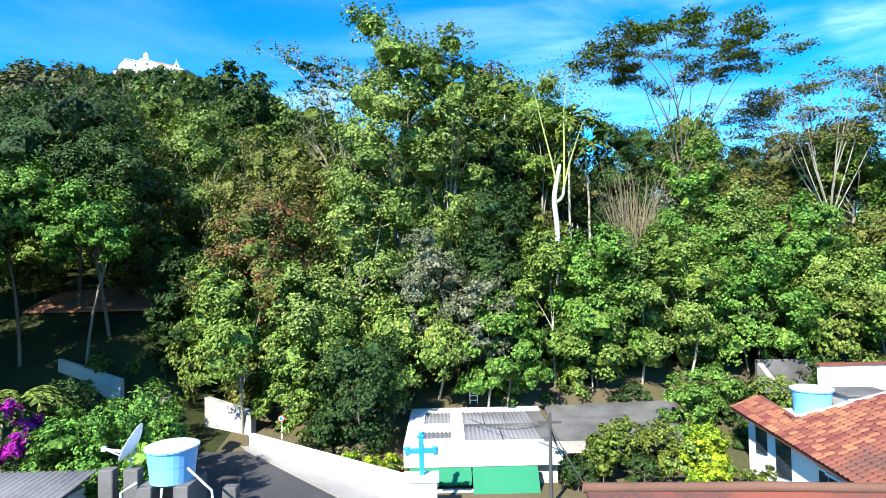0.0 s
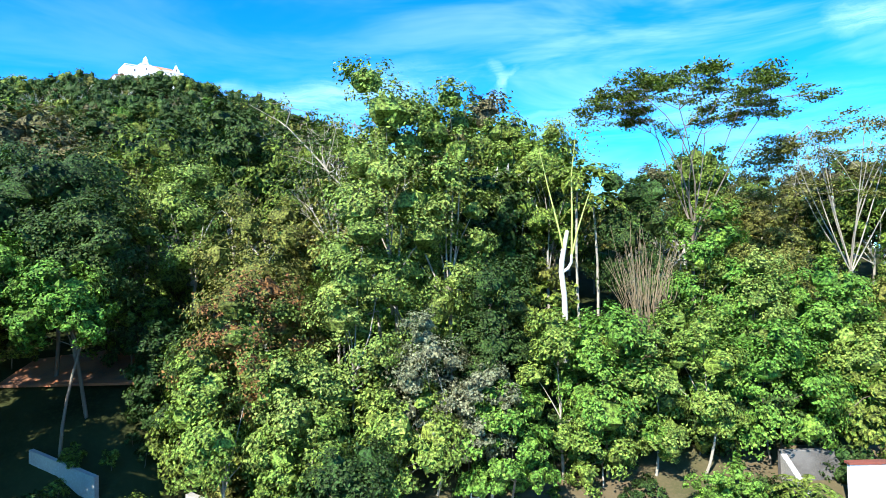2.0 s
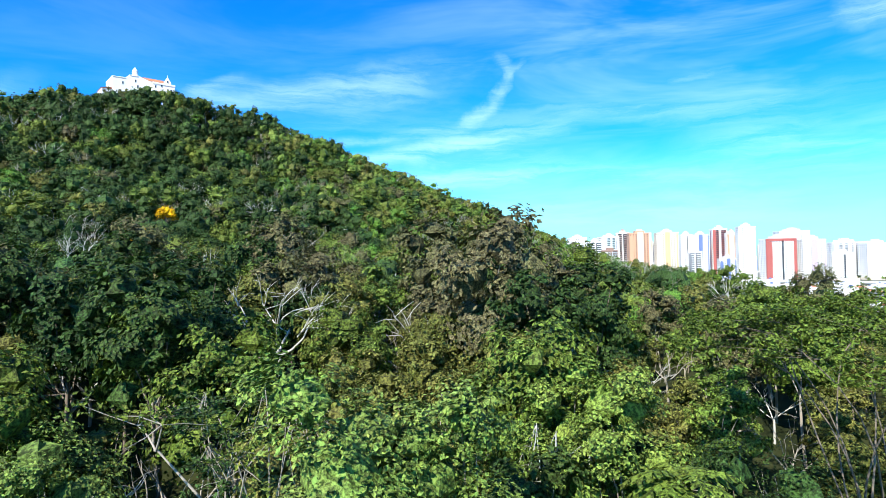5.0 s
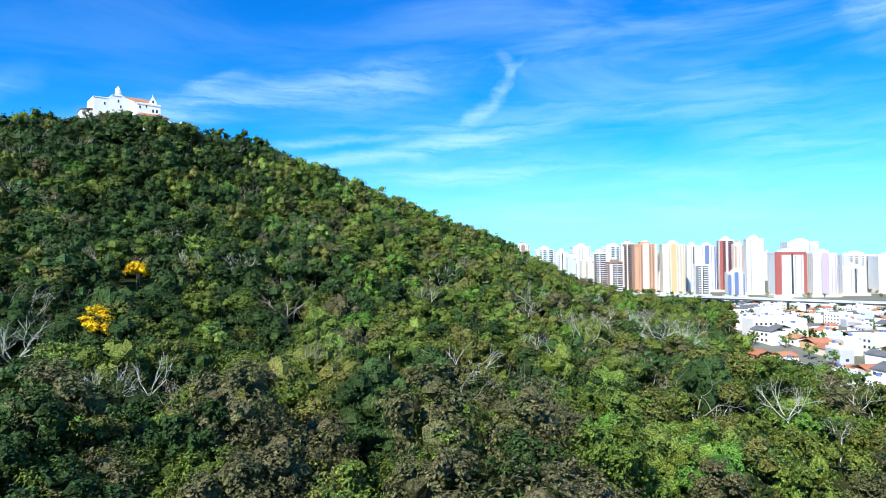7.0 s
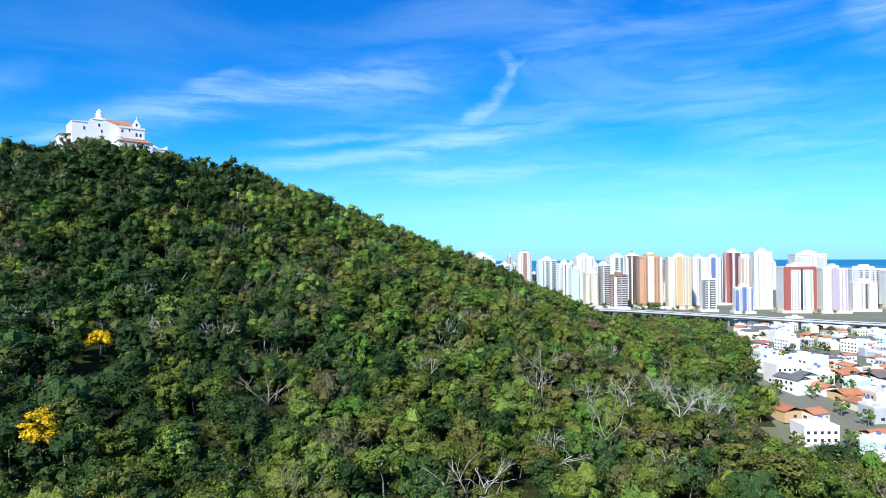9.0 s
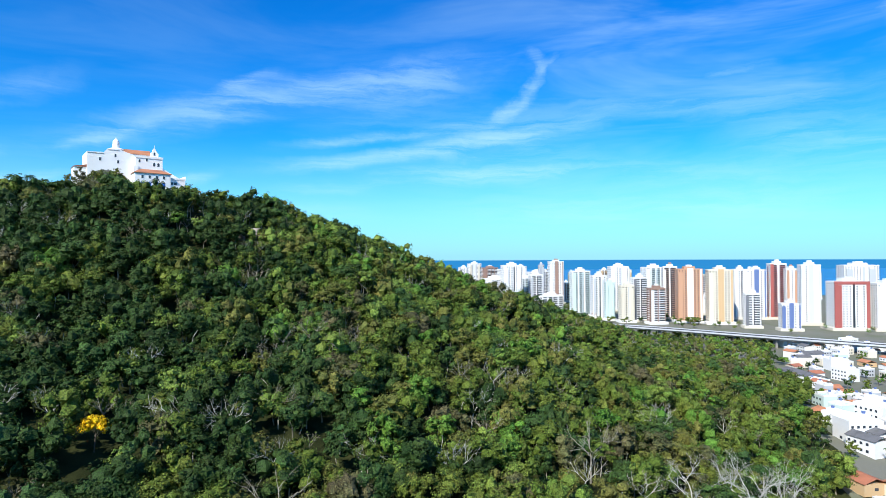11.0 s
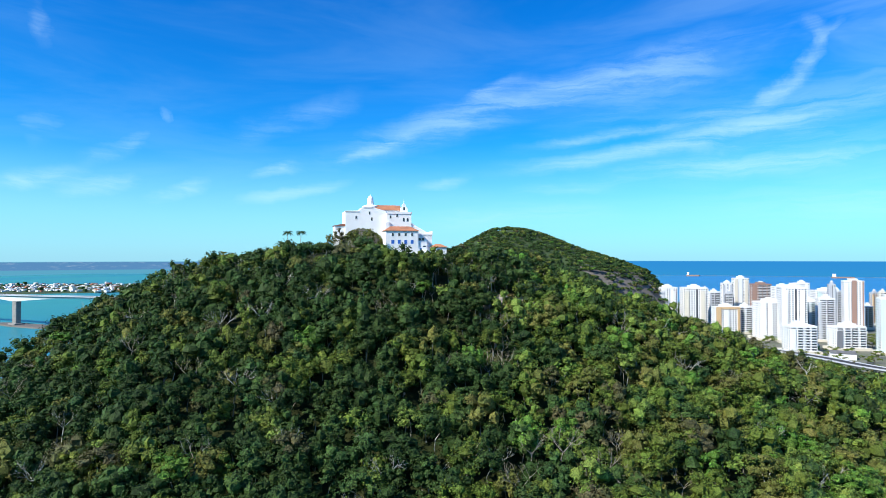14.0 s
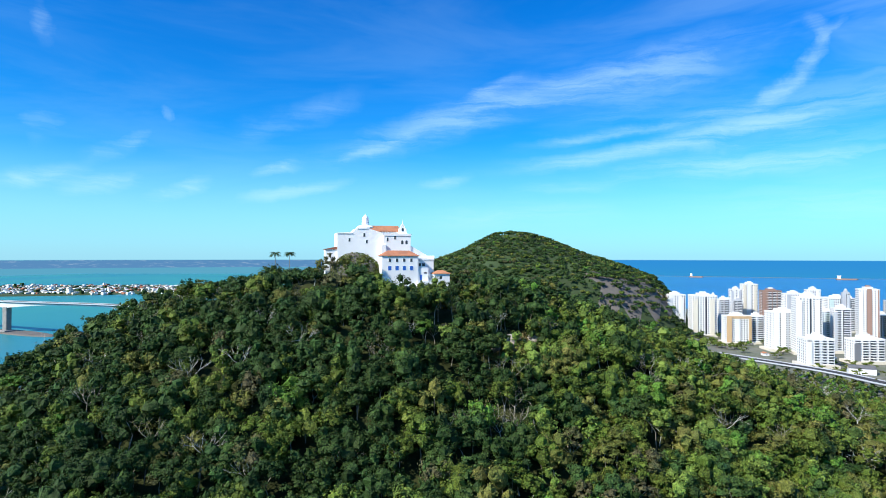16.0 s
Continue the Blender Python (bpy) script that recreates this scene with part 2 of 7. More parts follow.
PLASTER = surface("white_plaster", (0.86, 0.86, 0.84), 0.85, vary=0.10, scale=0.4, bump=0.15, dark=(0.60, 0.59, 0.55))
GLASS_DARK = surface("dark_window", (0.035, 0.045, 0.06), 0.12, vary=0.3, scale=0.4, bump=0, spec=0.7)
SHUTTER = surface("blue_shutter", (0.02, 0.13, 0.50), 0.5, vary=0.1, bump=0.1)
TERRACOTTA = surface("clay_tile", (0.42, 0.165, 0.085), 0.85, vary=0.35, scale=0.8, bump=0.5, dark=(0.20, 0.09, 0.06), per_object=0.15)
ROCK = surface("granite", (0.14, 0.122, 0.105), 0.9, vary=0.4, scale=0.12, fine=1.2, bump=0.8, bump_scale=0.6, dark=(0.09, 0.085, 0.075))
CONCRETE = surface("concrete", (0.24, 0.23, 0.215), 0.9, vary=0.3, scale=0.5, bump=0.3, dark=(0.14, 0.135, 0.125))
ASPHALT = surface("asphalt", (0.045, 0.045, 0.047), 0.9, vary=0.3, scale=0.5, bump=0.3)
TOWN = surface("town_ground", (0.15, 0.15, 0.12), 0.9, vary=0.4, scale=0.10, fine=0.8, bump=0.1, dark=(0.10, 0.12, 0.06))


def water_surface():
    """Sea: green-blue in the shallow bay, deep blue towards the open side, with wind ripples."""
    m = bpy.data.materials.new("sea_water")
    m.use_nodes = True
    g = Graph(m.node_tree)
    at = g.node("ShaderNodeNewGeometry").outputs["Position"]
    axes = g.node("ShaderNodeSeparateXYZ", ins={0: at}).outputs
    drift = g.noise(at, 0.002, 4.0, 0.6)
    col = g.mix(g.ramp(axes[0], -1500, -100), (0.034, 0.235, 0.200, 1), (0.010, 0.150, 0.350, 1))
    col = g.mix(g.math("MULTIPLY", g.ramp(drift, 0.4, 0.65), 0.35), col, (0.012, 0.13, 0.24, 1))
    p = g.node("ShaderNodeBsdfPrincipled", ins={"Base Color": col, "Roughness": 0.38, "Specular IOR Level": 0.22})
    b = g.node("ShaderNodeBump", ins={"Strength": 0.4, "Distance": 0.5, "Height": g.noise(g.mapping(at, scale=(1, 2.2, 1)), 0.09, 5.0, 0.65)})
    g.put(p.inputs["Normal"], b.outputs[0])
    g.node("ShaderNodeOutputMaterial", ins={0: p.outputs[0]})
    return m


WATER = water_surface()
SCRUB = surface("scrub", (0.040, 0.068, 0.020), 0.95, vary=0.5, scale=0.06, fine=0.35, bump=0.8, bump_scale=0.3, dark=(0.025, 0.04, 0.014))
CORRUGATED = surface("fibre_cement_sheet", (0.135, 0.135, 0.14), 0.85, vary=0.4, scale=0.9, bump=0.2, dark=(0.06, 0.06, 0.06))
AWNING = surface("green_canvas", (0.003, 0.15, 0.065), 0.7, vary=0.12, scale=1.0, bump=0.15)
CROSS_BLUE = surface("blue_paint", (0.012, 0.20, 0.62), 0.45, vary=0.1, bump=0.05)
TANK_BLUE = surface("tank_blue", (0.10, 0.32, 0.58), 0.5, vary=0.2, scale=1.0, bump=0.1, dark=(0.30, 0.50, 0.66))
TANK_LID = surface("tank_lid", (0.44, 0.50, 0.53), 0.6, vary=0.2, bump=0.1)
OLD_WALL = surface("mottled_wall", (0.34, 0.325, 0.295), 0.9, vary=0.5, scale=1.2, bump=0.4, dark=(0.22, 0.21, 0.19))
OLD_SLAB = surface("stained_slab", (0.115, 0.11, 0.102), 0.9, vary=0.5, scale=2.2, bump=0.5, dark=(0.045, 0.043, 0.040))
CLAY_OLD = surface("old_clay_tile", (0.20, 0.064, 0.036), 0.85, vary=0.5, scale=1.6, bump=0.5, dark=(0.075, 0.040, 0.032), per_object=0.38)
CREAM_WALL = surface("cream_house_wall", (0.36, 0.35, 0.31), 0.85, vary=0.2, scale=0.7, bump=0.2, dark=(0.27, 0.255, 0.22))
STEEL = surface("painted_steel", (0.55, 0.56, 0.57), 0.5, metal=0.3, vary=0.2, bump=0.1)
BLACK_POLE = surface("dark_pole", (0.05, 0.05, 0.05), 0.8, vary=0.2, bump=0.2)
STEM = surface("young_stem", (0.30, 0.35, 0.10), 0.7, vary=0.2, scale=1.5, bump=0.2)
RIDGE_BROWN = surface("brown_ridge", (0.13, 0.065, 0.042), 0.9, vary=0.4, scale=1.5, bump=0.4)
# darker concrete with the shade on the tank's pillars put into its colour
SHADE_SLAB = surface("shaded_concrete", (0.115, 0.11, 0.105), 0.9, vary=0.5, scale=1.0, bump=0.4, dark=(0.05, 0.05, 0.048))
SIGN_RED = surface("sign_red", (0.50, 0.03, 0.03), 0.5, vary=0.1, bump=0)
RUST_WALL = surface("ochre_wall", (0.42, 0.20, 0.09), 0.9, vary=0.4, scale=1.0, bump=0.3)
# dark leaf litter, its colour also carrying the shade between the crowns
FLOOR_WOOD = surface("forest_floor_shaded", (0.034, 0.040, 0.014), 0.95, spec=0.08, vary=0.5, scale=0.5, fine=3, bump=1.0, bump_scale=1.5, dark=(0.010, 0.015, 0.005))

# ---- mesh helpers ----
RNG = np.random.default_rng(7)


def link(name, mesh, mats, parent=None, label=""):
    for m in mats if isinstance(mats, (list, tuple)) else [mats]:
        mesh.materials.append(m)
    ob = new(name, mesh)
    if parent:
        ob.parent = parent
    return tagged(ob, label)


def part(name, bm, material, parent=None, label="", smooth=False):
    """Links a bmesh as one mesh object under a thing or a part."""
    mesh = bpy.data.meshes.new(name)
    bm.to_mesh(mesh)
    bm.free()
    if smooth:
        mesh.polygons.foreach_set("use_smooth", [True] * len(mesh.polygons))
    return link(name, mesh, material, parent, label)


def arrays(name, verts, faces, mats, parent=None, index=None, label="", smooth=False):
    """Links a mesh from arrays."""
    mesh = bpy.data.meshes.new(name)
    mesh.from_pydata(np.asarray(verts), [], np.asarray(faces))
    if index is not None:
        mesh.polygons.foreach_set("material_index", np.asarray(index, dtype=np.int32))
    if smooth:
        mesh.polygons.foreach_set("use_smooth", np.ones(len(mesh.polygons), dtype=bool))
    return link(name, mesh, mats, parent, label)


def thing(name, at, label, category, group="", turn=0.0, kind=""):
    ob = new(name)
    ob.empty_display_size = 0.5
    ob.matrix_basis = pose(*at, 0, 0, turn)
    return tagged(ob, label, category, group, kind)


def box(bm, x0, x1, y0, y1, z0, z1, bevel=0.0):
    r = bmesh.ops.create_cube(bm, size=1.0, matrix=Matrix.Translation(((x0 + x1) / 2, (y0 + y1) / 2, (z0 + z1) / 2)) @ Matrix.Diagonal((x1 - x0, y1 - y0, z1 - z0, 1)))
    if bevel:
        edges = list({e for v in r["verts"] for e in v.link_edges})
        bmesh.ops.bevel(bm, geom=edges, offset=bevel, segments=1, affect="EDGES")
    return r["verts"]


def boxes(*specs, bevel=0.0):
    bm = bmesh.new()
    for s in specs:
        box(bm, *s, bevel=bevel)
    return bm


def prism(bm, outline, z0, z1):
    """An upright prism over an outline of (x, y); z0 and z1 may be numbers or a list per corner."""
    n = len(outline)
    lo = [bm.verts.new((x, y, z0)) for x, y in outline]
    hi = [bm.verts.new((x, y, z1[i] if isinstance(z1, (list, tuple)) else z1)) for i, (x, y) in enumerate(outline)]
    bm.faces.new(lo[::-1])
    bm.faces.new(hi)
    for i in range(n):
        bm.faces.new((lo[i], lo[(i + 1) % n], hi[(i + 1) % n], hi[i]))


def solid(bm, lower, upper):
    """A closed solid between two rings of equal length."""
    a = [bm.verts.new(p) for p in lower]
    b = [bm.verts.new(p) for p in upper]
    bm.faces.new(a[::-1])
    bm.faces.new(b)
    for i in range(len(a)):
        j = (i + 1) % len(a)
        bm.faces.new((a[i], a[j], b[j], b[i]))


def lathe(bm, profile, sides=20, at=(0, 0, 0)):
    rings = []
    for r, z in profile:
        rings.append([bm.verts.new((at[0] + r * math.cos(2 * math.pi * i / sides), at[1] + r * math.sin(2 * math.pi * i / sides), at[2] + z)) for i in range(sides)])
    for a, b in zip(rings, rings[1:]):
        for i in range(sides):
            bm.faces.new((a[i], a[(i + 1) % sides], b[(i + 1) % sides], b[i]))
    bm.faces.new(rings[0][::-1])
    bm.faces.new(rings[-1])


def tube(path, radii, sides=5):
    """Verts and quads of a tapered tube along a path."""
    p = np.asarray(path, float)
    r = np.broadcast_to(radii, len(p))
    d = np.gradient(p, axis=0)
    d /= np.linalg.norm(d, axis=1)[:, None] + 1e-9
    side = np.cross(d, (0.31, 0.77, 0.55))
    side /= np.linalg.norm(side, axis=1)[:, None] + 1e-9
    other = np.cross(d, side)
    a = np.arange(sides) * 2 * np.pi / sides
    ring = p[:, None] + r[:, None, None] * (side[:, None] * np.cos(a)[None, :, None] + other[:, None] * np.sin(a)[None, :, None])
    n, k = len(p), np.arange(sides)
    q = [np.stack([i * sides + k, i * sides + (k + 1) % sides, (i + 1) * sides + (k + 1) % sides, (i + 1) * sides + k], 1) for i in range(n - 1)]
    return ring.reshape(-1, 3), np.concatenate(q)


def gather(pieces):
    vs, fs, n = [], [], 0
    for v, f in pieces:
        vs.append(v)
        fs.append(f + n)
        n += len(v)
    return np.concatenate(vs), np.concatenate(fs)


def cable(name, path, radius, material, parent=None, label="", sides=6):
    v, f = tube(path, radius, sides)
    return arrays(name, v, f, material, parent, label=label, smooth=True)


# ---- lie of the land ----
RIDGE = [(-282, 340, 98), (-266, 352, 122), (-235, 372, 133), (-190, 394, 141), (-145, 412, 129), (-100, 428, 112), (-20, 458, 80), (30, 525, 58), (90, 660, 34), (150, 800, 10)]
DROP_AT = [0, 30, 60, 85, 120, 160, 200, 240, 280, 320, 360, 420, 520]
DROP = [0, 4, 17, 34, 60, 78, 90, 102, 110, 115, 120, 129, 145]
COAST = [(-6000, -6000), (6000, -6000), (6000, 1250), (1500, 1480), (500, 1750), (-60, 1990), (-330, 1900), (-760, 1640), (-760, 1250), (-420, 1050), (-380, 800), (-430, 560), (-700, 440), (-1500, 350), (-6000, 300)]


def inland(x, y):
    """Distance to the shore line, positive on land."""
    x, y = np.asarray(x, float), np.asarray(y, float)
    inside, near = np.zeros(x.shape, bool), np.full(x.shape, 1e9)
    for (ax, ay), (bx, by) in zip(COAST, COAST[1:] + COAST[:1]):
        cross = ((ay > y) != (by > y)) & (x < (bx - ax) * (y - ay) / ((by - ay) or 1e-9) + ax)
        inside ^= cross
        t = np.clip(((x - ax) * (bx - ax) + (y - ay) * (by - ay)) / ((bx - ax) ** 2 + (by - ay) ** 2), 0, 1)
        near = np.minimum(near, np.hypot(x - ax - t * (bx - ax), y - ay - t * (by - ay)))
    return np.where(inside, near, -near)


def wobble(x, y, size, seed=0.0):
    """A cheap smooth unevenness between about -1 and 1."""
    a, b = x / size + seed, y / size - seed * 1.7
    return (np.sin(a * 1.0 + 1.3 * np.sin(b * 0.9)) + np.sin(b * 1.3 + 1.1 * np.sin(a * 1.2 + 2)) + 0.6 * np.sin(a * 2.3 + b * 1.9)) / 2.6


# shoulders and hollows of the hill, on a coarse grid from (-330, 230), 45 m by 40 m
SWELL = [(1.5, 0, 0, 1.5, 0, -3, -1, -1.5, -1, -0.5, 0),
         (0.5, -2, -0.5, 3, 1, -0.5, 1, 0.5, 0.5, -0.5, -9),
         (-3, -2.5, -2, 0.5, -4, -1.5, 2, 2, 2, 0, -9),
         (-1, 1.5, -3, 1.5, -2, -1.5, 0.5, 4, 2.5, 2.5, -4),
         (0.5, 0.5, -1.5, 4, 4.5, 1.5, -2, 0.5, 0.5, 3.5, 0),
         (0, 0, 0.5, 1.5, -0.5, -0.5, -1, -1, -1, 1.5, 0),
         (0, 0, 0, 0, -2, -1.5, 0.5, 1, -2, -1, 0.5)]


def swell(x, y):
    up = np.zeros(x.shape)
    for j, row in enumerate(SWELL):
        for i, lift in enumerate(row):
            if lift:
                up += lift * np.exp(-((x + 330 - 45 * i) ** 2 + (y - 230 - 40 * j) ** 2) / 2592.0)
    return up


def convent_axes(x, y):
    """Along the monastery's front, and outwards from it."""
    return (x + 178.1) * 0.747 + (y - 383.1) * 0.665, (x + 178.1) * 0.665 - (y - 383.1) * 0.747


def height(x, y):
    """The ground's height."""
    x, y = np.asarray(x, float), np.asarray(y, float)
    hill = np.zeros(x.shape)
    for (ax, ay, az), (bx, by, bz) in zip(RIDGE, RIDGE[1:]):
        for s in np.linspace(0, 1, 6)[:-1]:
            d = np.hypot(x - ax - s * (bx - ax), y - ay - s * (by - ay))
            hill = np.maximum(hill, az + s * (bz - az) - np.interp(d, DROP_AT, DROP))
    hill += np.clip(hill / 40, 0, 1) * 2.5 * wobble(x, y, 22.0)
    hill += swell(x, y) * (1 - np.exp(-((x + 170) ** 2 + (y - 392) ** 2) / 1400.0)) * np.clip((y - 150) / 50, 0, 1)
    along, front = convent_axes(x, y)
    apron = np.clip((along + 8) / 6, 0, 1) * np.clip((44 - along) / 8, 0, 1) * np.clip((front + 2) / 3, 0, 1) * np.clip((34 - front) / 12, 0, 1)
    hill = hill * (1 - apron) + apron * np.minimum(hill, 132.5 - 0.42 * front)
    foot = np.interp(y - 0.06 * x + 4.5 * np.clip((-19 - x) / 5, 0, 1) * np.clip((y - 33) / 6, 0, 1) - 5.5 * np.clip((-x - 8.5) / 2.5, 0, 1) * np.clip((x + 20.0) / 2.0, 0, 1), [0, 36, 41, 46, 56, 72, 95, 130], [6.3, 6.5, 8.0, 10.5, 15.5, 21, 24.5, 26])
    reach = np.clip((118 - x) / 40, 0, 1) * np.clip((x + 260) / 60, 0, 1)
    near = np.clip((150 - y) / 50, 0, 1)
    hill = hill * (1 - near) + near * np.where(y < 36, foot, np.maximum(foot * reach, 0))
    hill = np.maximum(hill, 24.5 * np.clip((y - 95) / 40, 0, 1) * np.clip((260 - y) / 60, 0, 1) * reach)
    d = np.hypot((x + 490) / 1.0, (y - 1409) / 0.8)
    moreno = 203 - np.where(x > -490, np.interp(d, [0, 40, 120, 220, 300, 335, 365, 520], [0, 6, 36, 70, 98, 135, 190, 215]), np.interp(d, [0, 40, 120, 220, 330, 420, 520], [0, 6, 40, 84, 128, 178, 205]))
    hill = np.maximum(hill, moreno + np.clip(moreno / 60, 0, 1) * 7 * wobble(x, y, 60.0, 3.0))
    shore = inland(x, y)
    low = np.interp(shore, [-60, 0, 40], [-8, -0.4, 3.0])
    return np.where(shore > 0, np.maximum(low, hill), np.maximum(low, np.minimum(hill, 60 + shore * 0.9)))


def sheet_axis(n, mid, fine, far):
    u = np.linspace(-1, 1, n)
    return mid + fine * u + (far - fine) * np.sign(u) * np.abs(u) ** 5


def build_ground():
    xs, ys = sheet_axis(241, -60, 420, 4900), sheet_axis(241, 330, 420, 4900)
    X, Y = np.meshgrid(xs, ys)
    Z = height(X, Y)
    n = len(xs)
    k = (np.arange(n - 1)[:, None] * n + np.arange(n - 1)[None, :]).ravel()
    faces = np.stack([k, k + 1, k + n + 1, k + n], 1)
    mid = np.stack([X.ravel()[faces].mean(1), Y.ravel()[faces].mean(1), Z.ravel()[faces].mean(1)], 1)
    index = np.where((mid[:, 2] < 4.5) & ((mid[:, 0] > 90) | (mid[:, 1] > 600)), 1, 0)
    # forest floor; west of the lane its dark colour stands for tree shade
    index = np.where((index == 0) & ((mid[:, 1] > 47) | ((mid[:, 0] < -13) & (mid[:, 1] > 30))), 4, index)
    index = np.where((mid[:, 0] > 121 + np.maximum(0, mid[:, 1] - 290) * 0.42) & (mid[:, 2] < 25) & (mid[:, 1] > 150), 1, index)
    slope = np.ptp(Z.ravel()[faces], axis=1) / np.maximum(np.ptp(X.ravel()[faces], axis=1), 1)
    index = np.where((mid[:, 1] > 950) & (mid[:, 2] > 6), np.where((slope > 1.05) & (mid[:, 0] > -262 + 30 * np.sin(mid[:, 1] / 30)) & (mid[:, 2] > 40), 2, 3), index)
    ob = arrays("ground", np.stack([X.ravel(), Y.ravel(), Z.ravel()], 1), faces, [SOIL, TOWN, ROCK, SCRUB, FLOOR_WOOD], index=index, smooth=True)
    tagged(ob, "brown leaf-littered hillside soil running down to the flat town", "ground", kind="structure")
    sea = boxes((-4900, 4900, -4900, 4900, -12, 0))
    tagged(part("water", sea, WATER), "blue-green sea and bay water with small waves", "water", kind="structure")


build_ground()

# ---- trees ----
def unit(v):
    return v / (np.linalg.norm(v, axis=-1, keepdims=True) + 1e-9)


def leaf_quads(c, n, size, rng, slim=0.55):
    """Pointed leaf or spray shapes at c, facing n: an array of four corners each."""
    t = unit(np.cross(n, rng.normal(size=n.shape)))
    b = np.cross(n, t)
    s = size[:, None]
    w = s * slim * 0.5
    return np.stack([c - t * s * 0.5, c + b * w - t * s * 0.05, c + t * s * 0.5 - n * s * 0.12, c - b * w - t * s * 0.05], 1)


def limb(rng, a, b, r0, r1, sides=5, bend=0.12, steps=5):
    a, b = np.asarray(a, float), np.asarray(b, float)
    t = np.linspace(0, 1, steps)[:, None]
    sag = rng.normal(size=3) * np.linalg.norm(b - a) * bend
    path = a + (b - a) * t + sag * (t * (1 - t)) * 2 + np.array((0, 0, 1)) * np.linalg.norm(b - a) * 0.12 * (t * (1 - t))
    return tube(path, np.linspace(r0, r1, steps), sides)


def woody(rng, tall, crown_c, r0, lean=0.05, fork=0.5, sides=6):
    """A trunk with limbs that run into the crown's clumps."""
    top = np.array((rng.normal() * lean * tall, rng.normal() * lean * tall, tall * fork))
    pieces = [limb(rng, (0, 0, -1.2), top, r0, r0 * 0.62, sides, 0.05, 6)]
    for c in crown_c[::2]:
        start = top * rng.uniform(0.72, 1.0)
        pieces.append(limb(rng, start, c, r0 * 0.42, r0 * 0.10, 4, 0.1, 4))
    return gather(pieces)


def bare_branches(rng, tall, spread, r0, levels=4, first=0.35, flat=0.0, kids=3):
    """A leafless tree: forks again and again."""
    pieces = []
    top = np.array((rng.normal() * 0.06 * tall, rng.normal() * 0.06 * tall, tall * first))
    pieces.append(limb(rng, (0, 0, -1.0), top, r0, r0 * 0.7, 6, 0.05, 5))

    def grow(p, d, length, r, level):
        e = p + d * length
        pieces.append(limb(rng, p, e, r, r * 0.55, 5 if level > 2 else 3, 0.1, 4 if level > 1 else 3))
        if level <= 1:
            return
        for _ in range(kids if level > 1 else 2):
            nd = unit(d + rng.normal(size=3) * spread + np.array((0, 0, 0.15 - flat * 0.3)))
            grow(p + (e - p) * rng.uniform(0.55, 1.0), nd, length * rng.uniform(0.55, 0.8), r * 0.55, level - 1)

    for i in range(kids + 1):
        a = i * 2 * np.pi / (kids + 1) + rng.uniform(-0.4, 0.4)
        d = unit(np.array((math.cos(a) * (0.6 + spread * 0.6), math.sin(a) * (0.6 + spread * 0.6), 0.9)))
        grow(top * rng.uniform(0.85, 1), d, tall * (1 - first) * 0.5, r0 * 0.5, levels)
    return gather(pieces)


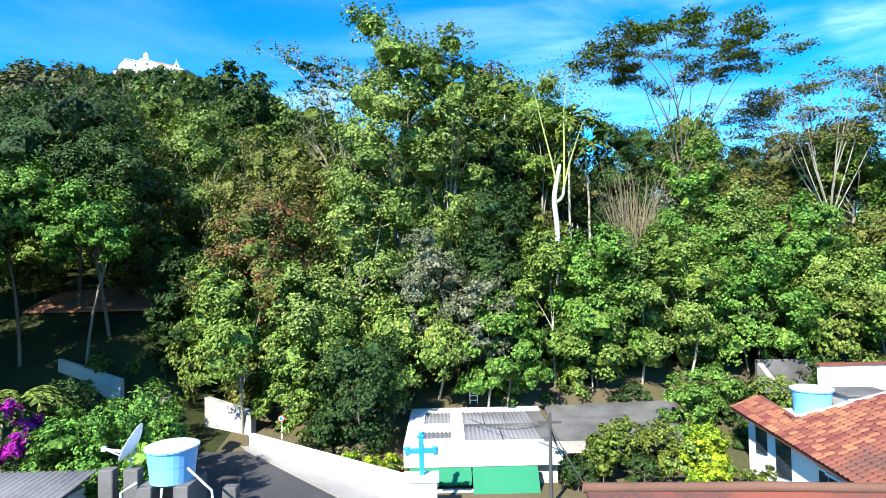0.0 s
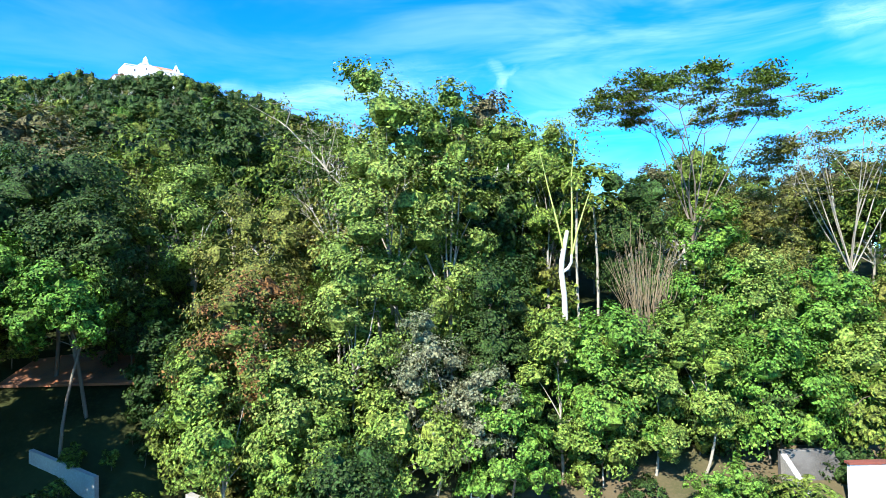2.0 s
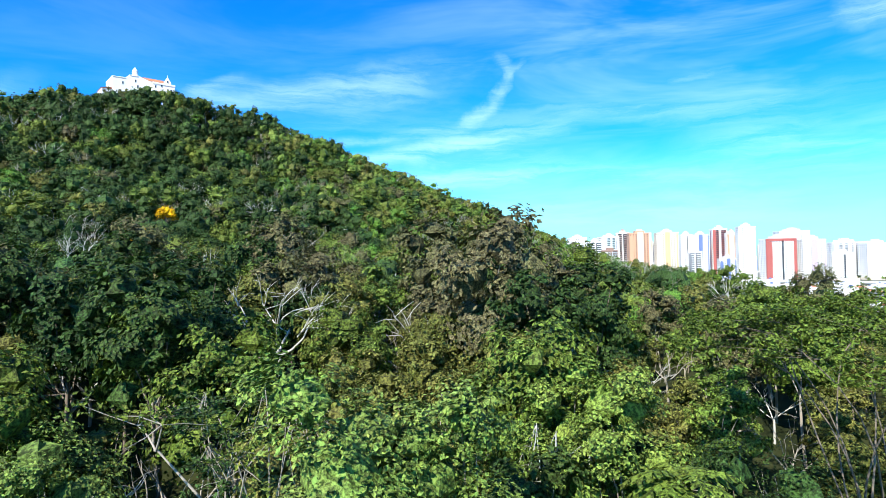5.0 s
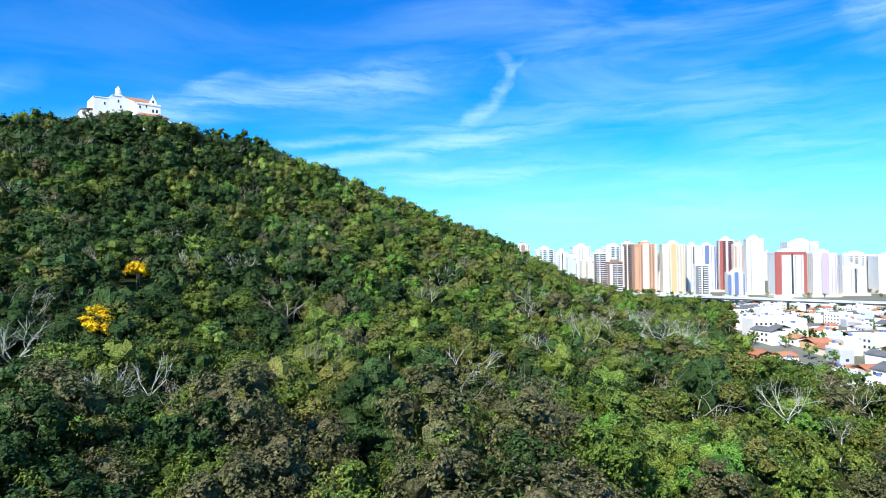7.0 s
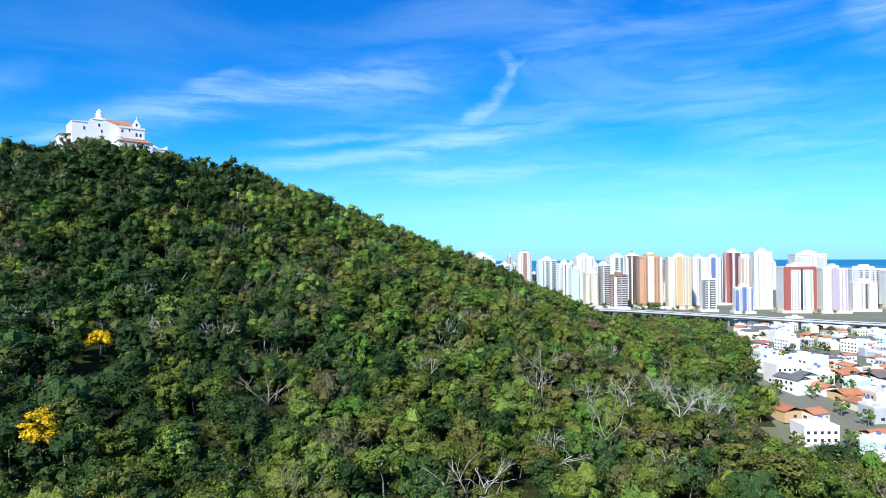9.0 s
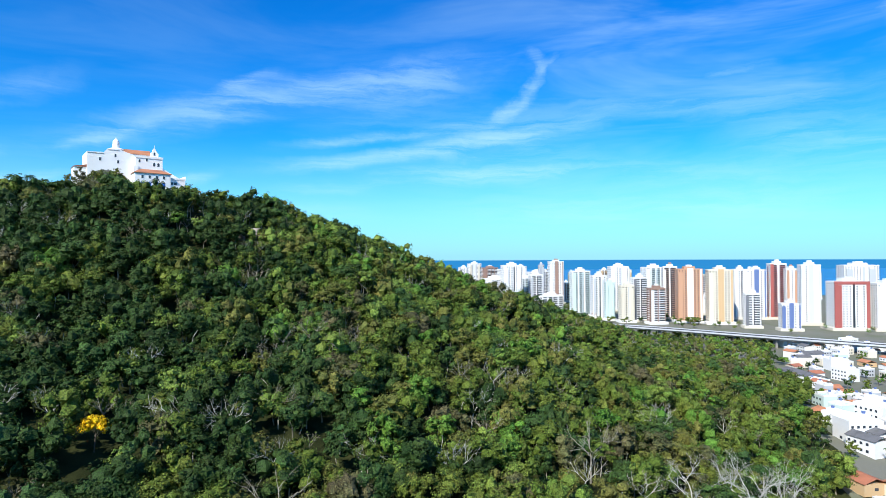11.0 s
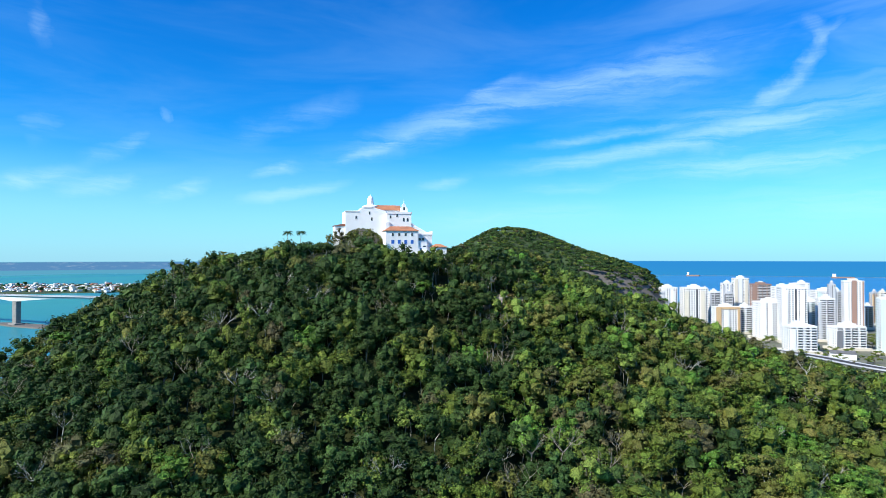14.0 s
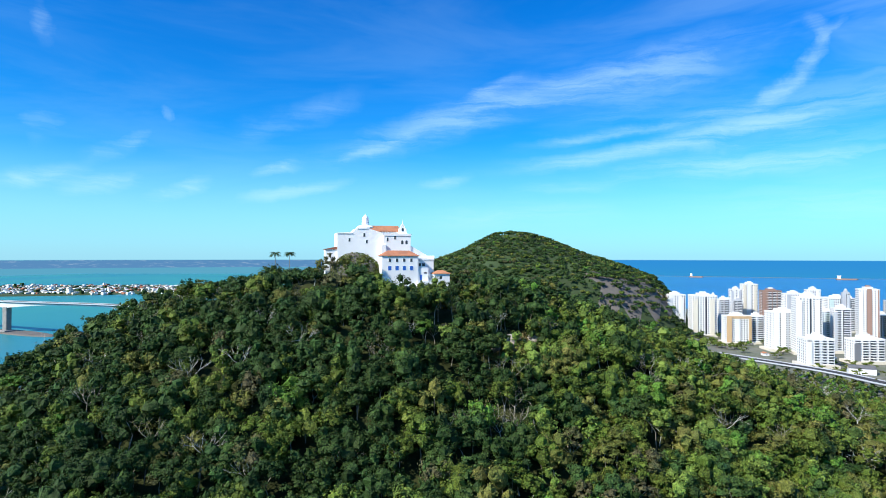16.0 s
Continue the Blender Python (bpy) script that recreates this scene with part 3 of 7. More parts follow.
def lobed_crowns(rng, x, y, z, H, R, base, flat, lobe_count, clump_count, per, size, core=0.74, belly=0.35, up=0.35):
    """Crowns of many trees at once: boughs about an axis, leaf clumps over each bough, single leaves over each clump, and a
    rough inner mass in each bough. Returns leaf quads and core vertices, both tree by tree."""
    n, L, K = len(x), lobe_count, clump_count
    i = np.arange(L)
    a = rng.uniform(0, 2 * np.pi, (n, 1)) + i * 2.4 + rng.uniform(-0.5, 0.5, (n, L))
    u = (i + 0.5) / L + rng.uniform(-0.5, 0.5, (n, L)) / L
    w = np.sqrt(np.clip(1 - ((u - belly) / (1.04 - belly)) ** 2, 0.03, 1))
    r = R[:, None] * rng.uniform(0.32, 0.50, (n, L))
    out = np.maximum(R[:, None] - r, 0.1) * w * rng.uniform(0.55, 1.12, (n, L))
    bottom = (H * base)[:, None] + r * flat[:, None] * 0.8
    cz = bottom + u * np.maximum((H[:, None] - r * flat[:, None] * 0.85) - bottom, 0.2)
    c = np.stack([x[:, None] + np.cos(a) * out, y[:, None] + np.sin(a) * out, z[:, None] + cz], -1)
    rad = np.stack([r, r, r * flat[:, None]], -1)
    axis = np.stack([np.cos(a), np.sin(a), np.full(a.shape, 0.2)], -1)
    d = unit(rng.normal(size=(n, L, K, 3)) * 0.9 + axis[:, :, None] * 0.55 + np.array((0, 0, up)))
    cc = c[:, :, None] + d * rad[:, :, None] * rng.uniform(0.72, 1.06, (n, L, K, 1))
    cr = r[:, :, None, None] * rng.uniform(0.26, 0.46, (n, L, K, 1))
    e = unit(rng.normal(size=(n, L, K, per, 3)))
    p = cc[:, :, :, None] + e * cr[:, :, :, None] * np.array((1, 1, 0.72)) * rng.uniform(0.35, 1.1, (n, L, K, per, 1))
    middle = np.stack([x, y, z + H * (base + (1 - base) * 0.35)], -1)[:, None, None, None]
    nn = unit(e * 0.55 + d[:, :, :, None] * 0.5 + unit(p - middle) * 0.6 + rng.normal(size=e.shape) * 0.38 + np.array((0, 0, 0.25)))
    s = np.broadcast_to(np.asarray(size, float), (n,))[:, None, None, None] * rng.uniform(0.6, 1.4, (n, L, K, per))
    quads = leaf_quads(p.reshape(-1, 3), nn.reshape(-1, 3), s.ravel(), rng, 0.58)
    lat, lon = np.meshgrid(np.radians((-62, -12, 36, 80)), np.arange(6) * 2 * np.pi / 6, indexing="ij")
    ball = np.stack([np.cos(lat) * np.cos(lon), np.cos(lat) * np.sin(lon), np.sin(lat)], -1).reshape(-1, 3)
    heart = c.reshape(-1, 1, 3) + ball * rad.reshape(-1, 1, 3) * core * rng.uniform(0.6, 1.12, (n * L, 24, 1))
    return quads, heart, c


BALL = np.concatenate([np.stack([i * 6 + np.arange(6), i * 6 + (np.arange(6) + 1) % 6, (i + 1) * 6 + (np.arange(6) + 1) % 6, (i + 1) * 6 + np.arange(6)], 1) for i in range(3)])


def bare_kinds(rng):
    """Leafless or thinly leaved trees of unit height, to be turned and sized: wood, and tips for leaves."""
    kinds = []
    for spread, first, flat in ((0.45, 0.42, 0.0), (0.6, 0.35, 0.2), (0.38, 0.5, 0.0), (0.7, 0.3, 0.4), (0.5, 0.45, 0.1)):
        v, f = bare_branches(rng, 12.0, spread, 0.17, 3, first, flat, 3)
        top = v[:, 2].max()
        tips = v[v[:, 2] > top * 0.5] / top
        kinds.append((v / top, f, tips))
    return kinds


def make_tree(rng, name, tall, radius, leaf, bark, label, boughs=9, clumps=13, per=40, size=0.34, base=0.4, flat=0.8, r0=0.28, at=(0, 0, -500), fork=0.45, core=0.58, belly=0.35):
    """One tree: a trunk with limbs, and a crown of boughs with many single leaves in clumps."""
    ob = thing(name, at, label, "tree", "hillside trees")
    zero = np.zeros(1)
    q, heart, c = lobed_crowns(rng, zero, zero, zero, np.array((tall,)), np.array((radius,)), base, np.array((flat,)), boughs, clumps, per, size, core, belly)
    v, f = woody(rng, tall, c[0], r0, fork=fork)
    arrays("trunk", v, f, bark, ob, smooth=True)
    balls = (BALL[None] + (np.arange(boughs) * 24)[:, None, None]).reshape(-1, 4) + len(q) * 4
    arrays("crown", np.concatenate([q.reshape(-1, 3), heart.reshape(-1, 3)]), np.concatenate([np.arange(len(q) * 4).reshape(-1, 4), balls]), leaf, ob)
    return ob


def make_bare(rng, name, tall, spread, r0, bark, label, levels=4, at=(0, 0, -500), first=0.35, leaf=None, flat=0.0, kids=3, leaves=2, size=0.3):
    ob = thing(name, at, label, "tree", "bare trees")
    v, f = bare_branches(rng, tall, spread, r0, levels, first, flat, kids)
    arrays("trunk", v, f, bark, ob, smooth=True)
    if leaf:
        tips = v[(v[:, 2] > tall * 0.55)]
        tips = tips[rng.integers(0, len(tips), len(tips) * leaves // 4)]
        n = unit(rng.normal(size=tips.shape) + np.array((0, 0, 0.8)))
        q = leaf_quads(tips + rng.normal(size=tips.shape) * 0.35, n, rng.uniform(0.6, 1.4, len(tips)) * size, rng)
        arrays("crown", q.reshape(-1, 3), np.arange(len(q) * 4).reshape(-1, 4), leaf, ob)
    return ob


def make_umbrella(rng, name, at, tall, radius, leaf, bark, label, fork=0.5, limbs=9, r0=0.3, dome=0.12, leaves=420, size=0.3):
    """A high flat crown on long bare limbs."""
    ob = thing(name, at, label, "tree", "hillside trees")
    top = np.array((0.2, 0.0, tall * fork))
    pieces = [limb(rng, (0, 0, -1), top, r0, r0 * 0.6, 7, 0.03, 6)]
    tips = []
    for i in range(limbs):
        a = i * 2 * np.pi / limbs + rng.uniform(-0.25, 0.25)
        q = radius * rng.uniform(0.35, 0.75)
        mid = np.array((math.cos(a) * q, math.sin(a) * q, tall * rng.uniform(0.80, 0.90)))
        pieces.append(limb(rng, top * rng.uniform(0.8, 1), mid, r0 * 0.34, r0 * 0.15, 5, 0.13, 7))
        for _ in range(4):
            b = a + rng.normal() * 0.5
            w = radius * rng.uniform(0.55, 1.05)
            end = np.array((math.cos(b) * w, math.sin(b) * w, tall * (1 - dome * (w / radius) ** 2) - rng.uniform(0, 0.5)))
            pieces.append(limb(rng, mid + (0, 0, -0.1), end, r0 * 0.15, r0 * 0.05, 4, 0.12, 4))
            for _ in range(5):
                twig = end + rng.normal(size=3) * np.array((1.1, 1.1, 0.22)) * radius * 0.15 + (0, 0, 0.2)
                pieces.append(limb(rng, end * 0.9 + mid * 0.1, twig, r0 * 0.075, r0 * 0.05, 3, 0.05, 3))
                tips.append(twig)
    v, f = gather(pieces)
    arrays("trunk", v, f, bark, ob, smooth=True)
    tips = np.array(tips)
    p = np.repeat(tips, max(1, leaves // len(tips) + 1), axis=0)
    p = p + rng.normal(size=p.shape) * np.array((0.8, 0.8, 0.22)) * radius * 0.075
    q = leaf_quads(p, unit(rng.normal(size=p.shape) * 0.5 + np.array((0, 0, 1))), rng.uniform(0.6, 1.4, len(p)) * size, rng, 0.5)
    arrays("crown", q.reshape(-1, 3), np.arange(len(q) * 4).reshape(-1, 4), leaf, ob)
    return ob


def on_ground(x, y, sink=0.0):
    return float(height(np.array([x]), np.array([y]))[0]) - sink


def clearing(x, y):
    """True where no forest grows: town, courtyard, monastery, cliff and water."""
    h = height(x, y)
    town = (x > 118 + np.maximum(0, y - 290) * 0.42 + 6 * np.sin(y / 17)) & (x > 60)
    court = (y < 41 + 0.06 * x)
    u, n = (x + 178) * 0.748 + (y - 383) * 0.666, (x + 178) * 0.666 - (y - 383) * 0.748
    convent = (u > -27) & (u < 34) & (n > -40) & (n < np.where((u > -3) & (u < 34), 9.5, 2.5))
    shoulder = np.hypot(x + 108, y - 368) < 7
    return town | court | convent | shoulder | (h < 2.2)


def scatter(x0, x1, y0, y1, gap, rng):
    """Uneven places about gap apart."""
    gx, gy = np.meshgrid(np.arange(x0, x1, gap), np.arange(y0, y1, gap * 0.88))
    gx = gx + (np.arange(gx.shape[0])[:, None] % 2) * gap * 0.5
    x = (gx + rng.uniform(-0.38, 0.38, gx.shape) * gap).ravel()
    y = (gy + rng.uniform(-0.38, 0.38, gy.shape) * gap).ravel()
    return x, y


def forest_stuff(name, x, y, rng, label, dense=(7, 7, 8), size=0.7, tall=(7, 18), wide=(3.6, 8.6), trunks=True, bare=0.09):
    """A whole stretch of woodland in one mesh: domed, flat-topped and thin-leaved trees of uneven height with gaps between."""
    n = len(x)
    z = height(x, y)
    grow = rng.uniform(size=n)
    R = wide[0] + (wide[1] - wide[0]) * rng.beta(1.4, 1.8, n)
    H = tall[0] + (tall[1] - tall[0]) * (0.55 * grow + 0.45 * (R - wide[0]) / (wide[1] - wide[0]))
    along, front = convent_axes(x, y)
    apart = np.hypot(np.maximum(0, np.abs(along - 6) - 30), np.maximum(0, np.abs(front + 14) - 26))
    H = H * np.where((x > 55) & (y < 180), 0.7, 1) * np.where((y > 560) & (y < 1000) & (x < 170), 1.4, 1)
    H = H * np.clip(apart / 24, 0.5, 1) * np.where((x < -200) & (y > 345), 0.72, 1)
    R = R * np.clip(apart / 24, 0.9, 1) * np.where(y > 900, 1.0, 1.04)
    # darker west and brighter east of the hill, set by leaf colour odds
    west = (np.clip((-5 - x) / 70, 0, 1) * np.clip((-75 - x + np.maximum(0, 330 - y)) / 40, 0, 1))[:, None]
    bright_side = np.clip(np.clip((y - 255) / 60, 0, 1) * np.clip((x + 135) / 40, 0, 1) + np.clip((x - 10) / 40, 0, 1) * 0.5, 0, 1)[:, None]
    east = bright_side * np.array((0.19, 0.13, 0.13, 0.16, 0.09, 0.06, 0.10, 0.14)) + (1 - bright_side) * np.array((0.20, 0.22, 0.05, 0.14, 0.06, 0.06, 0.15, 0.12))
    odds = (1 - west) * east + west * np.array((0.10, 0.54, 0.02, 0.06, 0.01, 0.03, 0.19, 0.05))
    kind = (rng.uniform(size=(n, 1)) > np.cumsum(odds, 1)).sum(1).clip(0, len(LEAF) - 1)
    form = rng.uniform(size=n)
    verts, faces, index, count = [], [], [], 0

    def add(v, f, k):
        nonlocal count
        verts.append(v.reshape(-1, 3))
        faces.append(f + count)
        index.append(k)
        count += len(verts[-1])

    thin = form < bare
    crowns = ((~thin & (form < bare + 0.18), 0.50, 0.55, 0.60, 0.05), (~thin & (form >= bare + 0.18) & (form < 0.72), 0.16, 0.85, 0.76, 0.35), (~thin & (form >= 0.72), 0.08, 1.0, 0.78, 0.42))
    for pick, base, flat, core, belly in crowns:
        m = int(pick.sum())
        if not m:
            continue
        q, heart, c = lobed_crowns(rng, x[pick], y[pick], z[pick], H[pick], R[pick] * (1.2 if base > 0.5 else 1.0), base, np.full(m, flat) * rng.uniform(0.8, 1.2, m), *dense, size, core, belly)
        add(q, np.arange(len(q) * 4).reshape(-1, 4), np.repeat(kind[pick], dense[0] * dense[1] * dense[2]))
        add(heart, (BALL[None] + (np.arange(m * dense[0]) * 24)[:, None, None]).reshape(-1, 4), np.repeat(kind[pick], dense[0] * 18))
        if trunks:
            for i, cs in zip(np.nonzero(pick)[0], c):
                foot, fork = np.array((x[i], y[i], z[i] - 1)), np.array((x[i] + rng.normal() * 0.5, y[i] + rng.normal() * 0.5, z[i] + H[i] * max(0.3, base * 0.75)))
                pieces = [limb(rng, foot, fork, 0.24, 0.15, 3, 0.05, 3)]
                for k in range(4 if base > 0.5 else 1):
                    pieces.append(limb(rng, fork, cs[(k * 2 + i) % len(cs)], 0.12, 0.04, 3, 0.1, 3))
                v, f = gather(pieces)
                add(v, f, np.full(len(f), len(LEAF) + (i % 3 == 0)))
    kinds = bare_kinds(rng) if thin.any() else []
    for i in np.nonzero(thin)[0]:
        v, f, tips = kinds[rng.integers(len(kinds))]
        t = rng.uniform(0, 2 * np.pi)
        turn = np.array(((math.cos(t), -math.sin(t), 0), (math.sin(t), math.cos(t), 0), (0, 0, 1)))
        tallness = H[i] * 0.95
        shift = np.array((x[i], y[i], z[i]))
        add(v @ turn.T * tallness + shift, f, np.full(len(f), len(LEAF) + (rng.uniform() < 0.5)))
        some = tips[rng.integers(0, len(tips), int(rng.uniform(0.1, 1.0) * dense[1] * dense[2] * 3))] @ turn.T * tallness + shift
        some = some + rng.normal(size=some.shape) * 0.35
        q = leaf_quads(some, unit(rng.normal(size=some.shape) + np.array((0, 0, 0.8))), rng.uniform(0.5, 1.1, len(some)) * size, rng)
        add(q, np.arange(len(q) * 4).reshape(-1, 4), np.full(len(q), (3, 5, 5, 0)[rng.integers(4)]))
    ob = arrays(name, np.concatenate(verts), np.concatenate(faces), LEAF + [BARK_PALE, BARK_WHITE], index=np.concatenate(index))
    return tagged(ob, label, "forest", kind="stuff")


BARE_GIANTS = [(58.5, 264.7, 47.0), (78.2, 273.8, 43.0), (93, 284, 40.0)]
FLOWERING = [(-101.4, 237, 65.0, 4.6), (-85, 189, 54.5, 4.6), (-60, 128, 36, 3.0), (40, 120, 33, 2.2)]


def landmark(x, y):
    """Room left for the single trees that stand out, and for the view of them from the valley."""
    taken = np.zeros(np.shape(x), bool)
    for bx, by, *_ in BARE_GIANTS + FLOWERING:
        taken |= (np.hypot(x - bx, y - by) < 6.0) | ((np.abs(x - bx + (by - y) * 0.5 * np.sign(bx)) < 4.5) & (y < by) & (y > by - 18))
    return taken


def near_wood(x, y):
    """The stretch of wood that the way passes close over."""
    return (np.abs(x) < 62) & (y < 128)


def build_forest():
    rng = np.random.default_rng(11)
    x, y = scatter(-330, 330, 60, 880, 8.7, rng)
    crest = np.interp(x, [p[0] for p in RIDGE], [p[1] for p in RIDGE])
    keep = ~clearing(x, y) & (y > 44 + 0.06 * x) & ~near_wood(x, y) & ((y < crest + 32) | (x > 10)) & (y < 560)
    keep &= (np.abs(x) < 70 + y * 0.85) & ~landmark(x, y)
    x, y = x[keep], y[keep]
    # steep ground carries more trunks to the plan's area
    ex, ey = scatter(-330, 60, 150, 480, 8.7, rng)
    steep = np.hypot(height(ex + 3, ey) - height(ex - 3, ey), height(ex, ey + 3) - height(ex, ey - 3)) / 6
    crest = np.interp(ex, [p[0] for p in RIDGE], [p[1] for p in RIDGE])
    more = (rng.uniform(size=len(ex)) < np.clip((steep - 0.15) * 1.5, 0, 0.9)) & ~clearing(ex, ey) & (ey < crest + 12) & ~landmark(ex, ey)
    x, y = np.concatenate([x, ex[more]]), np.concatenate([y, ey[more]])
    way = np.stack([np.linspace(0, -30, 12), np.linspace(0, 150, 12)])
    away = np.min(np.hypot(x[:, None] - way[0], y[:, None] - way[1]), axis=1)
    tiers = (away < 95, (away >= 95) & (away < 255), away >= 255)
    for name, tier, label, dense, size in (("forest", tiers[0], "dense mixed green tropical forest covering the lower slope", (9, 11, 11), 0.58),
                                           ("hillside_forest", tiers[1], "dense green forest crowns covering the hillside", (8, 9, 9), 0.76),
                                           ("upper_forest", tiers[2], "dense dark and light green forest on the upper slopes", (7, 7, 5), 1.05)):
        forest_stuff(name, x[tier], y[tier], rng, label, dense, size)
    vx, vy = scatter(-150, 380, 480, 1010, 10.5, rng)
    crest = np.interp(vx, [p[0] for p in RIDGE], [p[1] for p in RIDGE])
    ok = ~clearing(vx, vy) & np.where(vx < 10, vy > crest + 60, vy >= 560) & (vy < 1010 - 0.66 * np.maximum(vx, 0))
    forest_stuff("valley_forest", vx[ok], vy[ok], rng, "green woodland on the flats below the viaduct", dense=(4, 4, 4), size=1.4, tall=(6, 12), wide=(4.0, 7), trunks=False, bare=0.08)
    mx, my = scatter(-960, -60, 1050, 1880, 9.6, rng)
    mh = height(mx, my)
    mx, my = mx + rng.normal(size=len(mx)) * 6, my + rng.normal(size=len(mx)) * 6
    bald = wobble(mx, my, 45.0, 1.0) + 0.5 * wobble(mx, my, 17.0, 4.0)
    ok = (mh > 7) & (inland(mx, my) > -40) & (my < 1500) & (bald < 1.15)
    forest_stuff("distant_forest", mx[ok], my[ok], rng, "hazy green woodland on the far granite hill", dense=(4, 4, 3), size=2.2, tall=(5, 10), wide=(5, 9), trunks=False, bare=0.0)


def build_near_wood():
    """Single trees under the camera's way: eight kinds, repeated and turned."""
    rng = np.random.default_rng(23)
    look_of = [(7, BARK_PALE, "leafy moss-green forest tree"), (2, BARK_PALE, "light green forest tree"), (1, BARK, "dark green dense forest tree"), (3, BARK_PALE, "olive green forest tree"),
               (3, BARK, "broad olive green forest tree"), (5, BARK_PALE, "olive brown half-dry forest tree"), (0, BARK, "broad green forest tree"), (3, BARK_PALE, "pale olive feathery forest tree")]
    kinds = [make_tree(rng, "tree", rng.uniform(12, 16), rng.uniform(3.6, 5.4), LEAF[k], b, l, boughs=10, clumps=12, per=26, size=0.40, base=0.34, r0=0.17) for k, b, l in look_of]
    bare = [make_bare(rng, "bare_tree", 11, 0.55, 0.2, BARK_WHITE, "bare grey leafless forest tree", levels=3), make_bare(rng, "bare_tree", 12, 0.7, 0.24, BARK_PALE, "half-bare pale tree with sparse leaves", levels=3, leaf=LEAF[3])]
    x, y = scatter(-62, 62, 60, 128, 6.6, rng)
    used = set()
    for i in range(len(x)):
        if not near_wood(x[i], y[i]) or y[i] < 58 + 0.06 * x[i]:
            continue
        if math.hypot(x[i] + 20.4, y[i] - 95) < 5 or (abs(x[i] + 18) < 4 and 80 < y[i] < 95):
            continue
        pick = rng.uniform()
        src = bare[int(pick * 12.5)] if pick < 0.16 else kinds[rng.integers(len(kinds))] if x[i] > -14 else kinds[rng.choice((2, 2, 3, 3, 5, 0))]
        s = rng.uniform(0.8, 1.3) * (0.72 if x[i] > 20 else 1.0)
        m = pose(x[i], y[i], on_ground(x[i], y[i], 0.2), 0, 0, rng.uniform(0, 360)) @ Matrix.Diagonal((s, s, s * rng.uniform(0.9, 1.1), 1))
        if src.name in used:
            copy_thing(src, m)
        else:
            used.add(src.name)
            src.matrix_basis = m
    # bare and yellow-flowering trees that stand out farther up
    for bx, by, top in BARE_GIANTS:
        make_bare(rng, "bare_tree", (top - on_ground(bx, by)) * 1.12, 0.66, 0.40, BARK_WHITE, "large spreading bare white tree above the forest", levels=5, at=(bx, by, on_ground(bx, by)), kids=3, first=0.30)
    make_bare(rng, "bare_tree", 21.0, 0.75, 0.34, BARK_WHITE, "wide bare white tree rising above the crowns", levels=4, at=(-20.4, 95, on_ground(-20.4, 95)), kids=3, first=0.42)
    for bx, by, tall in ((40, 228, 14), (22, 205, 12), (-45, 120, 11), (30, 268, 14), (-60, 150, 11), (46, 200, 11), (95, 280, 12), (8, 300, 11), (-70, 245, 11), (-110, 270, 11), (60, 310, 12), (-10, 250, 11), (-30, 180, 12), (14, 160, 12), (-90, 170, 12), (34, 350, 12), (-52, 300, 11), (70, 170, 11)):
        make_bare(rng, "bare_tree", tall * 1.42, 0.5, tall * 0.024, BARK_WHITE if by % 4 else BARK_PALE, "bare whitish leafless tree standing in the forest", levels=4, at=(bx, by, on_ground(bx, by)), kids=3, first=0.4)
    for bx, by, top, wide in FLOWERING:
        make_tree(rng, "flowering_tree", max(7.0, top - on_ground(bx, by)), wide, LEAF_YELLOW, BARK, "forest tree covered in bright yellow blossom", boughs=8, clumps=9, per=22, size=0.5, base=0.45, at=(bx, by, on_ground(bx, by)), r0=0.18)


build_forest()
build_near_wood()

# ---- hilltop monastery ----
CONVENT_TURN = 41.7


def arch_window(bm, x, z, w, h, y):
    """A dark opening with a round head, set into a front wall at depth y."""
    pts = [(x - w / 2, z), (x + w / 2, z)] + [(x + w / 2 * math.cos(a), z + h - w / 2 + w / 2 * math.sin(a)) for a in np.linspace(0, math.pi, 6)]
    solid(bm, [(px, y + 0.2, pz) for px, pz in pts], [(px, y - 0.03, pz) for px, pz in pts])


def hip(bm, x0, x1, y0, y1, z, rise, over=0.5, inset=4.0):
    x0, x1, y0, y1 = x0 - over, x1 + over, y0 - over, y1 + over
    ym = (y0 + y1) / 2
    solid(bm, [(x0, y0, z - 0.15), (x1, y0, z - 0.15), (x1, y1, z - 0.15), (x0, y1, z - 0.15)], [(x0, y0, z + 0.05), (x1, y0, z + 0.05), (x1, y1, z + 0.05), (x0, y1, z + 0.05)])
    solid(bm, [(x0, y0, z + 0.054), (x1, y0, z + 0.054), (x1, y1, z + 0.054), (x0, y1, z + 0.054)], [(x0 + inset, ym - 0.2, z + rise), (x1 - inset, ym - 0.2, z + rise), (x1 - inset, ym + 0.2, z + rise), (x0 + inset, ym + 0.2, z + rise)])


def gable(bm, x0, x1, y0, y1, z, rise, over=0.4):
    """A ridged roof whose ridge runs along x."""
    y0, y1, x0, x1 = y0 - over, y1 + over, x0 - over, x1 + over
    ym = (y0 + y1) / 2
    for ya in (y0, y1):
        s = 1 if ya == y0 else -1
        lo = [(x0, ya, z), (x1, ya, z), (x1, ym, z + rise), (x0, ym, z + rise)][::s]
        solid(bm, lo, [(p[0], p[1], p[2] + 0.22) for p in lo])


